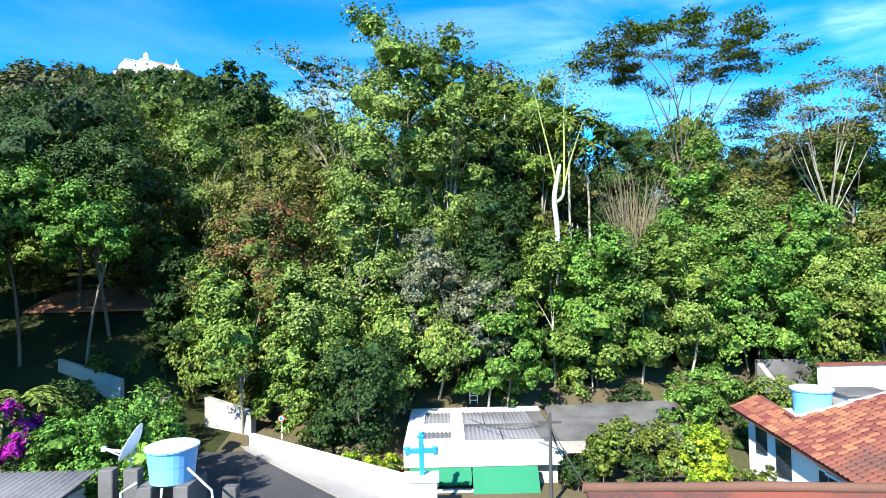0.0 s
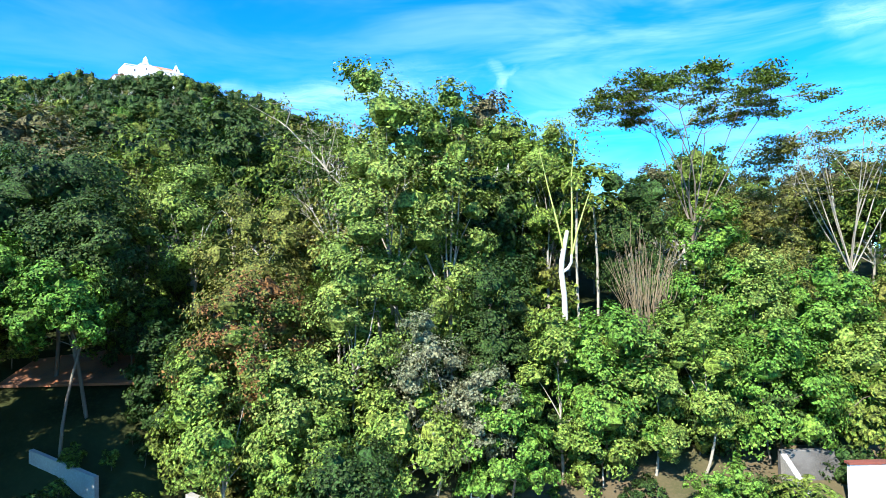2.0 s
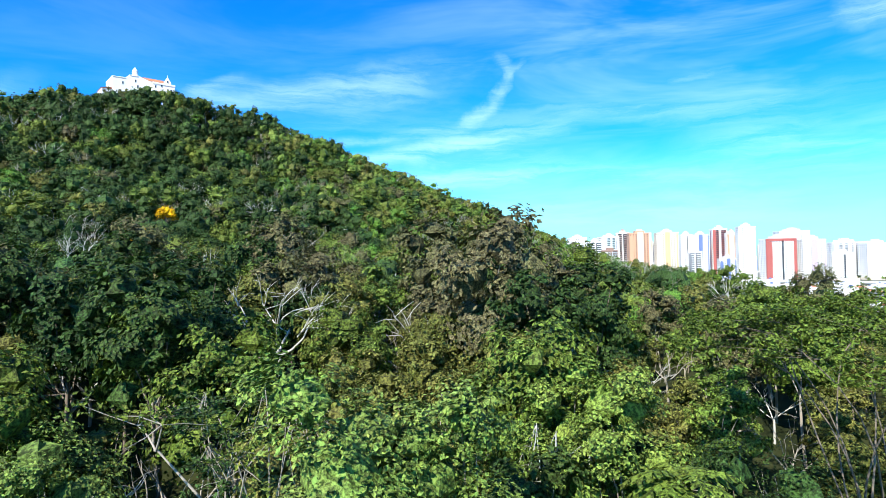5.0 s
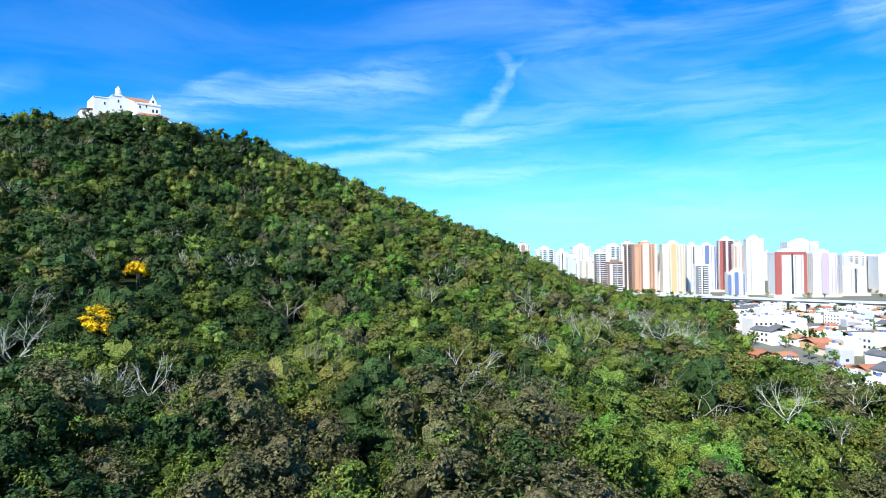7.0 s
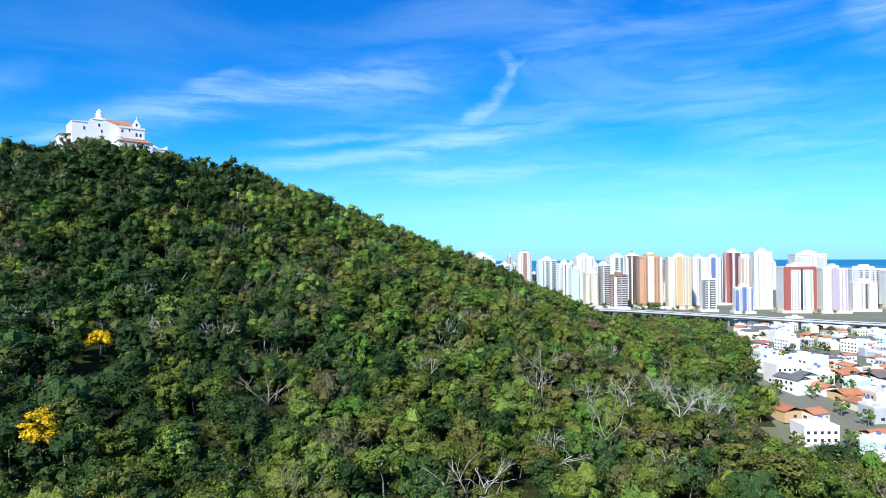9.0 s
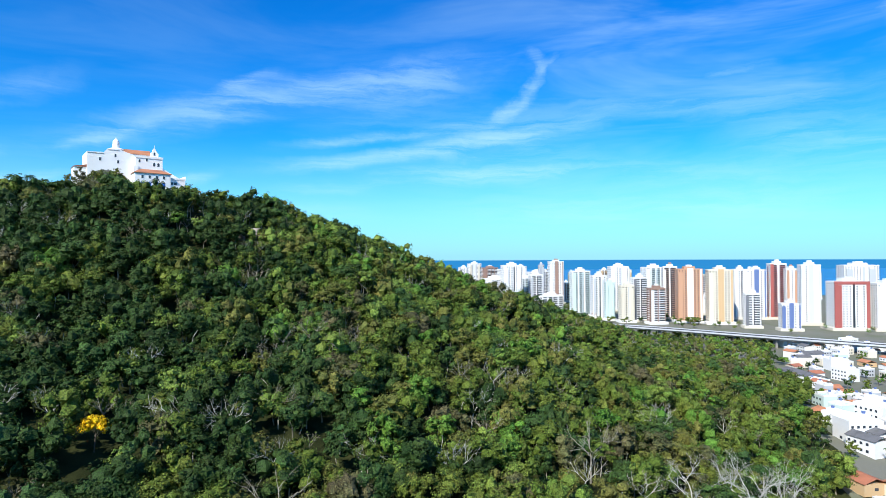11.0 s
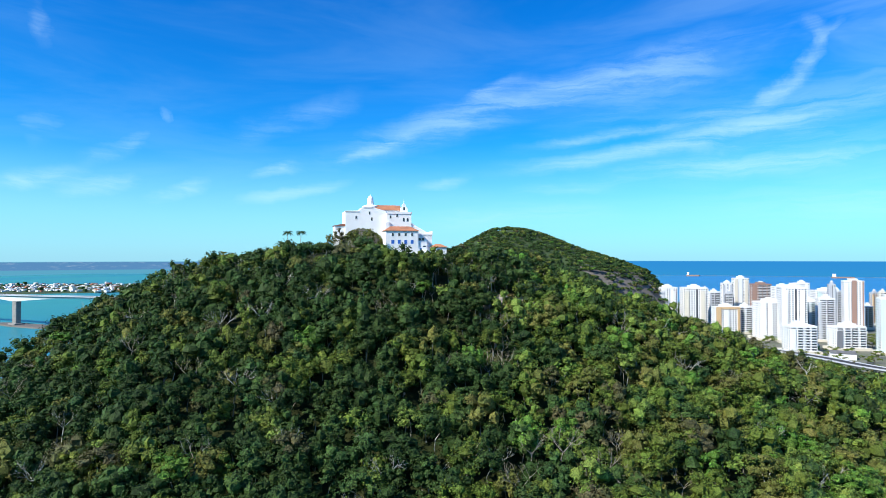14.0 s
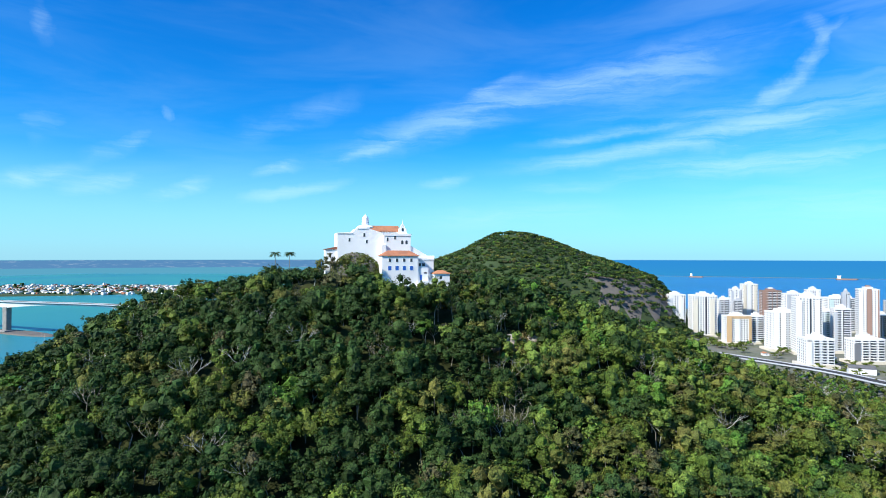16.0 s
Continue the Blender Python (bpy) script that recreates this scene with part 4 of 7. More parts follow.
def build_convent():
    ob = thing("monastery", (-178.1, 383.1, 139.0), "large white plastered hilltop monastery with red clay roofs", "monastery", turn=CONVENT_TURN)
    # local axes: x along the front, y into the hill, z up from 139 m
    def front_windows(name, rows, y, mat, w, h, label=""):
        for x, z in rows:
            p = part(name, boxes((x - w / 2, x + w / 2, y - 0.04, y + 0.25, z, z + h)), mat, ob, label)
            bm = bmesh.new()
            for s in ((x - w / 2 - 0.14, x - w / 2, z - 0.14, z + h + 0.14), (x + w / 2, x + w / 2 + 0.14, z - 0.14, z + h + 0.14), (x - w / 2, x + w / 2, z + h, z + h + 0.14), (x - w / 2, x + w / 2, z - 0.14, z)):
                box(bm, s[0], s[1], y - 0.09, y + 0.1, s[2], s[3])
            part("window_frame", bm, PLASTER, p)

    # lower wing
    part("wing_wall", boxes((0, 17.1, 0, 10, -9, 10.0)), PLASTER, ob)
    bm = bmesh.new()
    hip(bm, 0, 17.1, 0, 10, 10.15, 2.5)
    part("wing_roof", bm, TERRACOTTA, ob, "orange clay hip roof")
    front_windows("window", [(x, 7.3) for x in (3.6, 7.0, 10.4, 13.8)], 0, GLASS_DARK, 1.1, 1.6)
    front_windows("shutter_window", [(x, 3.4) for x in (3.6, 7.0, 10.4, 13.8)], 0, SHUTTER, 1.55, 2.0, "closed bright blue shutter")
    for i in range(3):
        part("side_window", boxes((17.0, 17.14, 2.0 + i * 2.6, 3.0 + i * 2.6, 7.2, 8.8)), GLASS_DARK, ob)
    # tall church block with its stepped parapet
    bm = bmesh.new()
    outline = [(-19, 3), (3, 3), (3, 21.4), (-4.5, 23.6), (-9.5, 23.6), (-11.5, 21.6), (-19, 21.3)]
    solid(bm, [(x, 17, z) for x, z in outline], [(x, 34, z) for x, z in outline])
    bmesh.ops.recalc_face_normals(bm, faces=bm.faces)
    part("church_wall", bm, PLASTER, ob)
    part("cornice", boxes((-19.2, -11.8, 16.75, 17.0, 20.9, 21.3), (-9.4, -4.6, 16.75, 17.0, 23.2, 23.6)), PLASTER, ob)
    part("nave_wall", boxes((3, 16.5, 14.5, 31, -2, 20.3)), PLASTER, ob)
    part("parapet", boxes((3.2, 16.7, 14.2, 14.5, 19.9, 21.0), (16.5, 16.8, 14.2, 31, 19.9, 21.0)), PLASTER, ob)
    part("buttress", boxes((2.0, 4.2, 13.6, 17, 2, 15.5)), PLASTER, ob)
    bm = bmesh.new()
    gable(bm, -2.0, 11.5, 18.5, 28, 22.0, 3.0)
    part("nave_roof", bm, TERRACOTTA, ob, "weathered red clay ridge roof")
    part("upper_wall", boxes((-2.2, 11.6, 18.6, 27.9, 18, 22.1)), PLASTER, ob)
    front_windows("window", [(-13.2, 17.0), (-6.0, 19.4), (-4.8, 16.2)], 17, GLASS_DARK, 0.9, 1.7)
    front_windows("window", [(5.0, 17.4), (8.6, 18.2)], 14.5, GLASS_DARK, 0.9, 1.6)
    for x in (12.3, 14.4):
        bm = bmesh.new()
        arch_window(bm, x, 15.8, 1.1, 2.0, 14.5)
        part("arched_window", bm, GLASS_DARK, ob)
    for y in (16.3, 18.8, 21.3):
        bm = bmesh.new()
        arch_window(bm, 0, 15.8, 1.1, 2.0, 0)
        bmesh.ops.transform(bm, matrix=Matrix.Translation((16.5, y, 0)) @ Matrix.Rotation(radians(90), 4, "Z"), verts=bm.verts)
        part("arched_window", bm, GLASS_DARK, ob)
    # domed lantern tower
    bm = bmesh.new()
    lathe(bm, [(4.2, 0), (4.2, 1.4), (4.5, 1.5), (4.5, 1.9), (3.0, 2.6)], 16, (-4.5, 24.5, 22.6))
    part("drum", bm, PLASTER, ob)
    bm = bmesh.new()
    lathe(bm, [(1.9, 0), (1.75, 2.2), (1.6, 3.6), (1.5, 4.2), (1.0, 5.0), (0.35, 5.5), (0.1, 6.2)], 12, (-4.5, 24.5, 24.9))
    part("lantern", bm, PLASTER, ob)
    # belfry gable with bell openings and finials
    bm = bmesh.new()
    outline = [(11.0, 20.0), (15.0, 20.0), (15.0, 23.2), (14.2, 24.2), (13.6, 25.6), (13.0, 26.0), (12.4, 25.6), (11.8, 24.2), (11.0, 23.4)]
    solid(bm, [(x, 17.2, z) for x, z in outline], [(x, 18.2, z) for x, z in outline])
    bmesh.ops.recalc_face_normals(bm, faces=bm.faces)
    part("belfry", bm, PLASTER, ob)
    bm = bmesh.new()
    arch_window(bm, 13.0, 22.2, 1.0, 1.7, 17.2)
    part("bell_opening", bm, GLASS_DARK, ob)
    bm = bmesh.new()
    lathe(bm, [(0.22, 0), (0.3, 0.3), (0.12, 0.8), (0.05, 2.2)], 8, (13.0, 17.7, 25.9))
    part("finial", bm, PLASTER, ob)
    # low western annexe
    part("annexe_wall", boxes((-24.5, -19, 18.5, 30, 0, 13.2)), PLASTER, ob)
    bm = bmesh.new()
    solid(bm, [(-24.9, 18.1, 13.2), (-18.9, 18.1, 13.2), (-18.9, 30, 13.2), (-24.9, 30, 13.2)], [(-24.9, 18.1, 13.4), (-18.9, 18.1, 14.6), (-18.9, 30, 14.6), (-24.9, 30, 13.4)])
    part("annexe_roof", bm, TERRACOTTA, ob)
    # eastern stairs, terrace and lower rooms
    bm = bmesh.new()
    solid(bm, [(16.5, 15, 4), (27, 15, 4), (27, 15, 9.2), (16.5, 15, 15.2)], [(16.5, 15.7, 4), (27, 15.7, 4), (27, 15.7, 9.2), (16.5, 15.7, 15.2)])
    bmesh.ops.recalc_face_normals(bm, faces=bm.faces)
    part("stair_wall", bm, PLASTER, ob)
    part("terrace", boxes((17.1, 25.5, 4, 15, -8, 8.0)), PLASTER, ob)
    part("terrace_floor", boxes((17.3, 25.2, 4.3, 15, 8.004, 8.1)), CONCRETE, ob, "worn brown terrace paving")
    part("terrace_parapet", boxes((17.1, 25.5, 3.8, 4.1, 8.0, 8.9), (25.5, 25.8, 3.8, 15.0, 8.0, 10.2), (17.1, 17.4, 4.1, 14.9, 8.104, 8.8)), PLASTER, ob)
    part("lower_rooms", boxes((17.1, 22.0, 0.6, 4, -9, 4.6)), PLASTER, ob)
    part("door", boxes((18.0, 19.0, 0.54, 0.75, -1.6, 1.2)), SHUTTER, ob, "dark blue wooden door")
    for x0, x1, z0, z1, y in ((18.2, 19.4, 5.2, 6.6, 3.98), (19.8, 21.2, 5.2, 6.6, 3.98), (19.8, 21.4, 1.8, 2.4, 0.58)):
        part("window", boxes((x0, x1, y - 0.03, y + 0.2, z0, z1)), GLASS_DARK, ob)
    part("landing", boxes((16.5, 23.5, -1.8, 0.6, -8, -1.6)), PLASTER, ob)
    # service house below the terrace
    house = thing("service_house", (-178.1, 383.1, 139.0), "small white service house with a brown tiled roof below the terrace", "house", turn=CONVENT_TURN)
    part("wall", boxes((24.5, 32, -1.5, 5, -10, 1.6)), PLASTER, house)
    bm = bmesh.new()
    hip(bm, 24.5, 32, -1.5, 5, 1.75, 1.6, inset=3)
    part("roof", bm, TERRACOTTA, house)
    part("window", boxes((27, 28.2, -1.55, -1.3, -0.8, 0.6)), GLASS_DARK, house)
    for i, (u0, u1, n0, zt) in enumerate(((-2, 12, -7, -4.5), (16, 30, -8, -6.0), (32, 46, 6, -9.0))):
        w = thing("retaining_wall", (-178.1, 383.1, 139.0), "white plastered retaining wall among the trees", "wall", turn=CONVENT_TURN)
        part("wall", boxes((u0, u1, n0, n0 + 0.6, -18, zt), bevel=0.05), PLASTER, w)
        part("coping", boxes((u0 - 0.1, u1 + 0.1, n0 - 0.12, n0 + 0.72, zt + 0.004, zt + 0.2)), CONCRETE, w)
    # overgrown rock that carries the church
    rng = np.random.default_rng(3)
    rock = thing("rock_outcrop", (-178.1, 383.1, 139.0), "brown granite outcrop overgrown with dry scrub under the church", "rock", turn=CONVENT_TURN)
    bm = bmesh.new()
    bmesh.ops.create_icosphere(bm, subdivisions=3, radius=1.0)
    for v in bm.verts:
        k = 1 + 0.16 * noise.noise(v.co * 2.2)
        v.co = Vector((v.co.x * 12.5 * k - 10.5, v.co.y * 9 * k + 13.0, v.co.z * 12.5 * k - 1.5))
    part("boulder", bm, ROCK, rock, smooth=True)
    d = unit(rng.normal(size=(9500, 3)))
    d = d[d[:, 2] > 0.0]
    p = d * np.array((12.7, 9.2, 12.7)) * rng.uniform(0.94, 1.06, (len(d), 1)) + np.array((-10.5, 13.0, -1.5))
    q = leaf_quads(p, unit(d + rng.normal(size=d.shape) * 0.6), rng.uniform(0.5, 1.0, len(d)), rng, 0.7)
    idx = (rng.uniform(size=len(q)) < 0.55).astype(int)
    arrays("scrub", q.reshape(-1, 3), np.arange(len(q) * 4).reshape(-1, 4), [LEAF[3], LEAF[0]], rock, index=idx)
    # bare granite and dry grass on the shoulder below the monastery
    for k, (gx, gy, wide) in enumerate(((-109, 367, 4.6), (-103, 377, 3.2), (-114, 361, 2.6))):
        slab = thing("granite_rock", (gx, gy, on_ground(gx, gy)), "pale bare granite face among dry grass on the slope", "rock", turn=30 * k)
        bm = bmesh.new()
        bmesh.ops.create_icosphere(bm, subdivisions=3, radius=1.0)
        for v in bm.verts:
            q = 1 + 0.25 * noise.noise(v.co * 1.7 + Vector((k, 0, 0)))
            v.co = Vector((v.co.x * wide * q, v.co.y * wide * 0.8 * q, v.co.z * wide * 0.75 * q + 1.2))
        part("stone", bm, GRANITE_PALE, slab, smooth=True)
        m = 900
        a, ring = rng.uniform(0, 2 * np.pi, m), wide * rng.uniform(0.7, 1.9, m)
        gxs, gys = gx + np.cos(a) * ring, gy + np.sin(a) * ring
        p = np.stack([gxs - gx, gys - gy, height(gxs, gys) - on_ground(gx, gy) + rng.uniform(0.1, 1.3, m)], 1)
        q = leaf_quads(p, unit(rng.normal(size=p.shape) + np.array((0.5, -0.8, 0.2))), rng.uniform(0.6, 1.2, m), rng, 0.5)
        grass = thing("dry_grass", (gx, gy, on_ground(gx, gy)), "tufts of dry yellow grass round the granite", "grass", kind="stuff")
        arrays("tufts", q.reshape(-1, 3), np.arange(len(q) * 4).reshape(-1, 4), LEAF_STRAW, grass)
    # two royal palms on the ridge, and trees about the walls
    for px, py in ((-257, 399), (-250, 402)):
        make_palm(rng, "palm_tree", 150.5 - on_ground(px, py), at=(px, py, on_ground(px, py)), label="tall palm with a dark tuft of fronds on the ridge", fronds=26, length=3.6)
    for u, n, tall, wide, k in ((2, -7, 6, 2.6, 1), (8, -8, 6, 3.0, 0), (13, -9, 6, 3.0, 1), (-4, -4, 8, 3.4, 0), (-9, -3, 10, 4, 3), (31, -8, 9, 3.2, 1), (36, -2, 10, 4.2, 1), (22, -11, 6, 2.6, 3), (41, 4, 9, 3.4, 5), (-16, 3, 10, 3.8, 3), (-23, 8, 11, 4, 5), (-27, 15, 9, 3.4, 3), (5, -12, 8, 3.4, 3), (17, -13, 8, 3.2, 0), (28, -13, 8, 3.4, 1), (45, 8, 9, 3, 0)):
        x = -178.1 + 0.748 * u - 0.666 * n
        y = 383.1 + 0.666 * u + 0.748 * n
        make_tree(rng, "hilltop_tree", tall, wide, LEAF[k], BARK, "green tree growing beside the monastery walls", boughs=7, clumps=8, per=9, size=0.75, base=0.3, at=(x, y, on_ground(x, y)), r0=0.2)


def make_palm(rng, name, tall, at, label, fronds=16, length=3.2, r0=0.22, leaf=None, category="palm tree"):
    ob = thing(name, at, label, category)
    v, f = limb(rng, (0, 0, -0.6), (rng.normal() * 0.3, rng.normal() * 0.3, tall), r0, r0 * 0.65, 7, 0.02, 6)
    arrays("trunk", v, f, BARK_PALE, ob, smooth=True)
    top = v[-7:].mean(0)
    for i in range(fronds):
        a = i * 2.4 + rng.uniform(-0.2, 0.2)
        up = rng.uniform(0.15, 1.1)
        s = np.linspace(0, 1, 7)
        out = np.array((math.cos(a), math.sin(a), 0))
        rib = top + out * (s * length * math.cos(up * 0.6))[:, None] + np.array((0, 0, 1)) * ((s * up - 0.95 * s ** 2) * length * 0.75)[:, None]
        side = np.array((-math.sin(a), math.cos(a), 0))
        vs, fs = [], []
        for k in range(6):
            w = length * 0.16 * math.sin(math.pi * (k + 0.6) / 6.6)
            for sg in (-1, 1):
                n0 = len(vs)
                base0, base1 = rib[k], rib[k + 1]
                tip = (base0 + base1) / 2 + side * sg * w + np.array((0, 0, -w * 0.35)) + (base1 - base0) * 0.4
                vs += [base0, base1, tip + (base1 - base0) * 0.25, tip - (base1 - base0) * 0.15]
                fs.append([n0, n0 + 1, n0 + 2, n0 + 3])
        arrays("frond", np.array(vs), np.array(fs), leaf or LEAF[1], ob)
    return ob


build_convent()

# ---- town and towers ----
TOWER_PAINT = {
    "white": (0.70, 0.70, 0.69), "cream": (0.62, 0.57, 0.47), "orange": (0.48, 0.27, 0.17), "brown": (0.29, 0.18, 0.14), "grey": (0.42, 0.44, 0.47),
    "blue": (0.10, 0.15, 0.32), "red": (0.33, 0.09, 0.08), "purple": (0.42, 0.33, 0.43), "teal": (0.50, 0.62, 0.60), "tan": (0.52, 0.36, 0.20), "slate": (0.16, 0.17, 0.19)}
PAINT = {k: surface("paint_" + k, c, 0.7, vary=0.12, scale=0.05, fine=0.6, bump=0) for k, c in TOWER_PAINT.items()}
# x, y, width, height of the top, body, accent, style: w windows, b balconies, s stripe, f frame
TOWERS_NORTH = [
    (56, 1196, 40, 88, "white", "grey", "w"), (103, 1229, 26, 70, "white", "grey", "b"), (130, 1390, 13, 86, "grey", "slate", "w"), (160, 1380, 34, 93, "white", "brown", "s"),
    (168, 1119, 35, 79, "white", "teal", "b"), (189, 1069, 24, 73, "white", "grey", "w"), (203, 1050, 16, 63, "teal", "grey", "w"), (255, 1220, 38, 85, "white", "cream", "w"),
    (222, 1020, 23, 59, "cream", "tan", "w"), (244, 1030, 26, 71, "white", "slate", "b"), (305, 1171, 40, 84, "white", "teal", "b"), (261, 1000, 26, 56, "brown", "white", "b")]
TOWERS_EAST = [
    (303, 1071, 24, 87, "white", "brown", "b"), (316, 1021, 41, 84, "orange", "white", "s"), (354, 1002, 39, 83, "cream", "tan", "s"), (413, 1072, 22, 82, "white", "grey", "w"),
    (438, 1073, 33, 81, "white", "blue", "s"), (379, 952, 23, 51, "white", "slate", "b"), (471, 1073, 28, 91, "white", "red", "b"), (483, 1053, 19, 83, "white", "orange", "w"),
    (477, 990, 30, 90, "white", "teal", "s"), (415, 922, 27, 39, "white", "blue", "s"), (497, 934, 49, 68, "white", "red", "f"), (627, 1125, 60, 87, "white", "grey", "w"),
    (542, 924, 38, 66, "white", "purple", "s"), (657, 1026, 58, 63, "white", "grey", "b"), (599, 945, 38, 45, "white", "cream", "w"), (680, 985, 43, 60, "white", "grey", "w")]
TOWERS_BEACH = [
    (-179, 1362, 25, 75, "tan", "white", "w"), (-147, 1378, 40, 75, "white", "grey", "w"), (-96, 1348, 50, 77, "white", "cream", "w"), (-64, 1420, 24, 66, "white", "grey", "b"),
    (-40, 1264, 43, 49, "white", "tan", "f"), (-11, 1279, 28, 49, "white", "slate", "b"), (25, 1219, 47, 63, "white", "cream", "w"), (57, 1084, 40, 40, "white", "grey", "b"),
    (81, 1269, 42, 63, "white", "teal", "b"), (120, 1143, 47, 36, "white", "slate", "b"), (-17, 1668, 38, 86, "white", "cream", "w"), (22, 1575, 42, 77, "brown", "white", "b"),
    (60, 1538, 40, 74, "white", "grey", "w"), (101, 1615, 30, 79, "white", "grey", "w"), (138, 1578, 48, 66, "white", "teal", "w"), (111, 1284, 20, 40, "white", "red", "b"), (-44, 1598, 27, 77, "white", "grey", "w")]


def build_tower(rng, x, y, w, top, body, accent, style, turn):
    h = top - 2.5
    w = w * 0.88
    d = w * rng.uniform(0.5, 0.75)
    words = {"w": "with small dark windows", "b": "with stacked balconies", "s": "with a vertical stripe", "f": "with a framed front"}[style]
    ob = thing("apartment_tower", (x, y, 2.5), f"tall {body} and {accent} apartment tower {words}", "building", "seaside towers", turn=turn)
    part("wall", boxes((-w / 2, w / 2, -d / 2, d / 2, 3.5, h), (-w * 0.22, w * 0.22, -d * 0.3, d * 0.3, h, h + 4.5), bevel=0.15), PAINT[body], ob)
    part("podium", boxes((-w * 0.62, w * 0.62, -d * 0.7, d * 0.7, -0.5, 4.2)), PAINT["white" if body != "white" else "cream"], ob)
    part("water_tank", boxes((-w * 0.1, w * 0.12, -d * 0.15, d * 0.15, h + 4.5, h + 7.0)), PAINT[accent if accent in ("brown", "orange") else "white"], ob)
    part("parapet", boxes((-w / 2, w / 2, -d / 2 - 0.25, -d / 2, h - 0.4, h + 1.0), (-w / 2, w / 2, d / 2, d / 2 + 0.25, h - 0.4, h + 1.0), (-w / 2 - 0.25, -w / 2, -d / 2, d / 2, h - 0.4, h + 1.0), (w / 2, w / 2 + 0.25, -d / 2, d / 2, h - 0.4, h + 1.0)), PAINT[body], ob)
    floors = max(4, int((h - 5) / 3.3))
    step = (h - 5) / floors
    glass, slabs = bmesh.new(), bmesh.new()
    cols = max(3, int(w / 4.2))
    deep = max(2, int(d / 4.5))
    skip = rng.uniform(size=cols) < 0.22
    # projecting bays and a stair strip, recessed only by darker colour, break up the front
    bays = bmesh.new()
    for q in ((-0.36, 0.30) if style == "w" else (-0.40,)):
        box(bays, w * (q - 0.09), w * (q + 0.09), -d / 2 - 1.6, -d / 2 - 0.02, 4.2, h - rng.uniform(0, 6))
    box(bays, w / 2 + 0.01, w / 2 + 1.8, -d * 0.12, d * 0.2, 4.2, h - rng.uniform(2, 9))
    tagged(part("bay", bays, PAINT[body if rng.uniform() < 0.6 else accent], ob), kind="stuff")
    part("stair_strip", boxes((w * 0.02, w * 0.09, -d / 2 - 0.08, -d / 2 + 0.1, 4.5, h - 1.5)), GLASS_DARK if rng.uniform() < 0.6 else PAINT["grey"], ob)

    def cuboid(bm, x0, x1, y0, y1, z0, z1):
        v = [bm.verts.new(p) for p in ((x0, y0, z0), (x1, y0, z0), (x1, y1, z0), (x0, y1, z0), (x0, y0, z1), (x1, y0, z1), (x1, y1, z1), (x0, y1, z1))]
        for f in ((0, 1, 5, 4), (1, 2, 6, 5), (2, 3, 7, 6), (3, 0, 4, 7), (4, 5, 6, 7)):
            bm.faces.new([v[i] for i in f])

    for k in range(floors):
        z = 4.6 + k * step
        if style == "b":
            for c in range(max(2, cols // 2)):
                q = -w / 2 + (c + 0.5) * w / max(2, cols // 2)
                half = w / max(2, cols // 2) * 0.34
                cuboid(glass, q - half, q + half, -d / 2 - 0.06, -d / 2 + 0.1, z + 0.2, z + 2.5)
                cuboid(slabs, q - half - 0.3, q + half + 0.3, -d / 2 - 1.4, -d / 2, z - 0.25, z + 0.75)
        else:
            for c in range(cols):
                q = -w / 2 + (c + 0.5) * w / cols
                if (style == "s" and abs(q) < w * 0.14) or skip[c]:
                    continue
                cuboid(glass, q - 1.1, q + 1.1, -d / 2 - 0.06, -d / 2 + 0.1, z + 0.6, z + 2.2)
        for c in range(deep):
            q = -d / 2 + (c + 0.5) * d / deep
            for sx in (-1, 1):
                if c % 2 and style == "b":
                    cuboid(slabs, *sorted((sx * w / 2, sx * (w / 2 + 1.2))), q - 1.5, q + 1.5, z - 0.2, z + 0.75)
                cuboid(glass, *sorted((sx * (w / 2 - 0.1), sx * (w / 2 + 0.06))), q - 0.9, q + 0.9, z + 0.8, z + 2.2)
    tagged(part("window_grid", glass, GLASS_DARK, ob), kind="stuff")
    if style == "b":
        tagged(part("balcony_front", slabs, PAINT["white" if accent in ("slate", "grey", "cream") else accent], ob), kind="stuff")
    else:
        slabs.free()
    if style == "s":
        part("stripe", boxes((-w * 0.12, w * 0.12, -d / 2 - 0.5, -d / 2, 4.3, h + 1.6)), PAINT[accent], ob)
        part("stripe", boxes((w * 0.40, w * 0.47, -d / 2 - 0.4, -d / 2, 4.3, h)), PAINT[accent], ob)
    if style == "f":
        part("frame", boxes((-w / 2 - 0.8, -w / 2 + 3.4, -d / 2 - 0.9, -d / 2, 4.3, h + 1.2), (w / 2 - 3.4, w / 2 + 0.8, -d / 2 - 0.9, -d / 2, 4.3, h + 1.2), (-w / 2 + 3.4, w / 2 - 3.4, -d / 2 - 0.9, -d / 2, h - 3, h + 1.2)), PAINT[accent], ob)


def build_towers():
    rng = np.random.default_rng(41)
    for rows, turn in ((TOWERS_NORTH, 8), (TOWERS_EAST, -6), (TOWERS_BEACH, 22)):
        for row in rows:
            build_tower(rng, *row, turn + rng.uniform(-4, 4))
    placed = [(r[0], r[1]) for r in TOWERS_NORTH + TOWERS_EAST + TOWERS_BEACH]
    for _ in range(190):
        x, y = rng.uniform(-190, 780), rng.uniform(1110, 1720)
        if inland(x, y) < 60 or x < 230 - (y - 1100) * 1.1 or min(math.hypot(x - a, y - b) for a, b in placed) < 27 or len(placed) > 102:
            continue
        placed.append((x, y))
        w = rng.uniform(14, 24)
        build_tower(rng, x, y, w, rng.uniform(30, 72), ["white", "white", "cream", "grey"][rng.integers(4)], ["grey", "slate", "tan", "cream"][rng.integers(4)], "wb"[rng.integers(2)], rng.uniform(-10, 25))


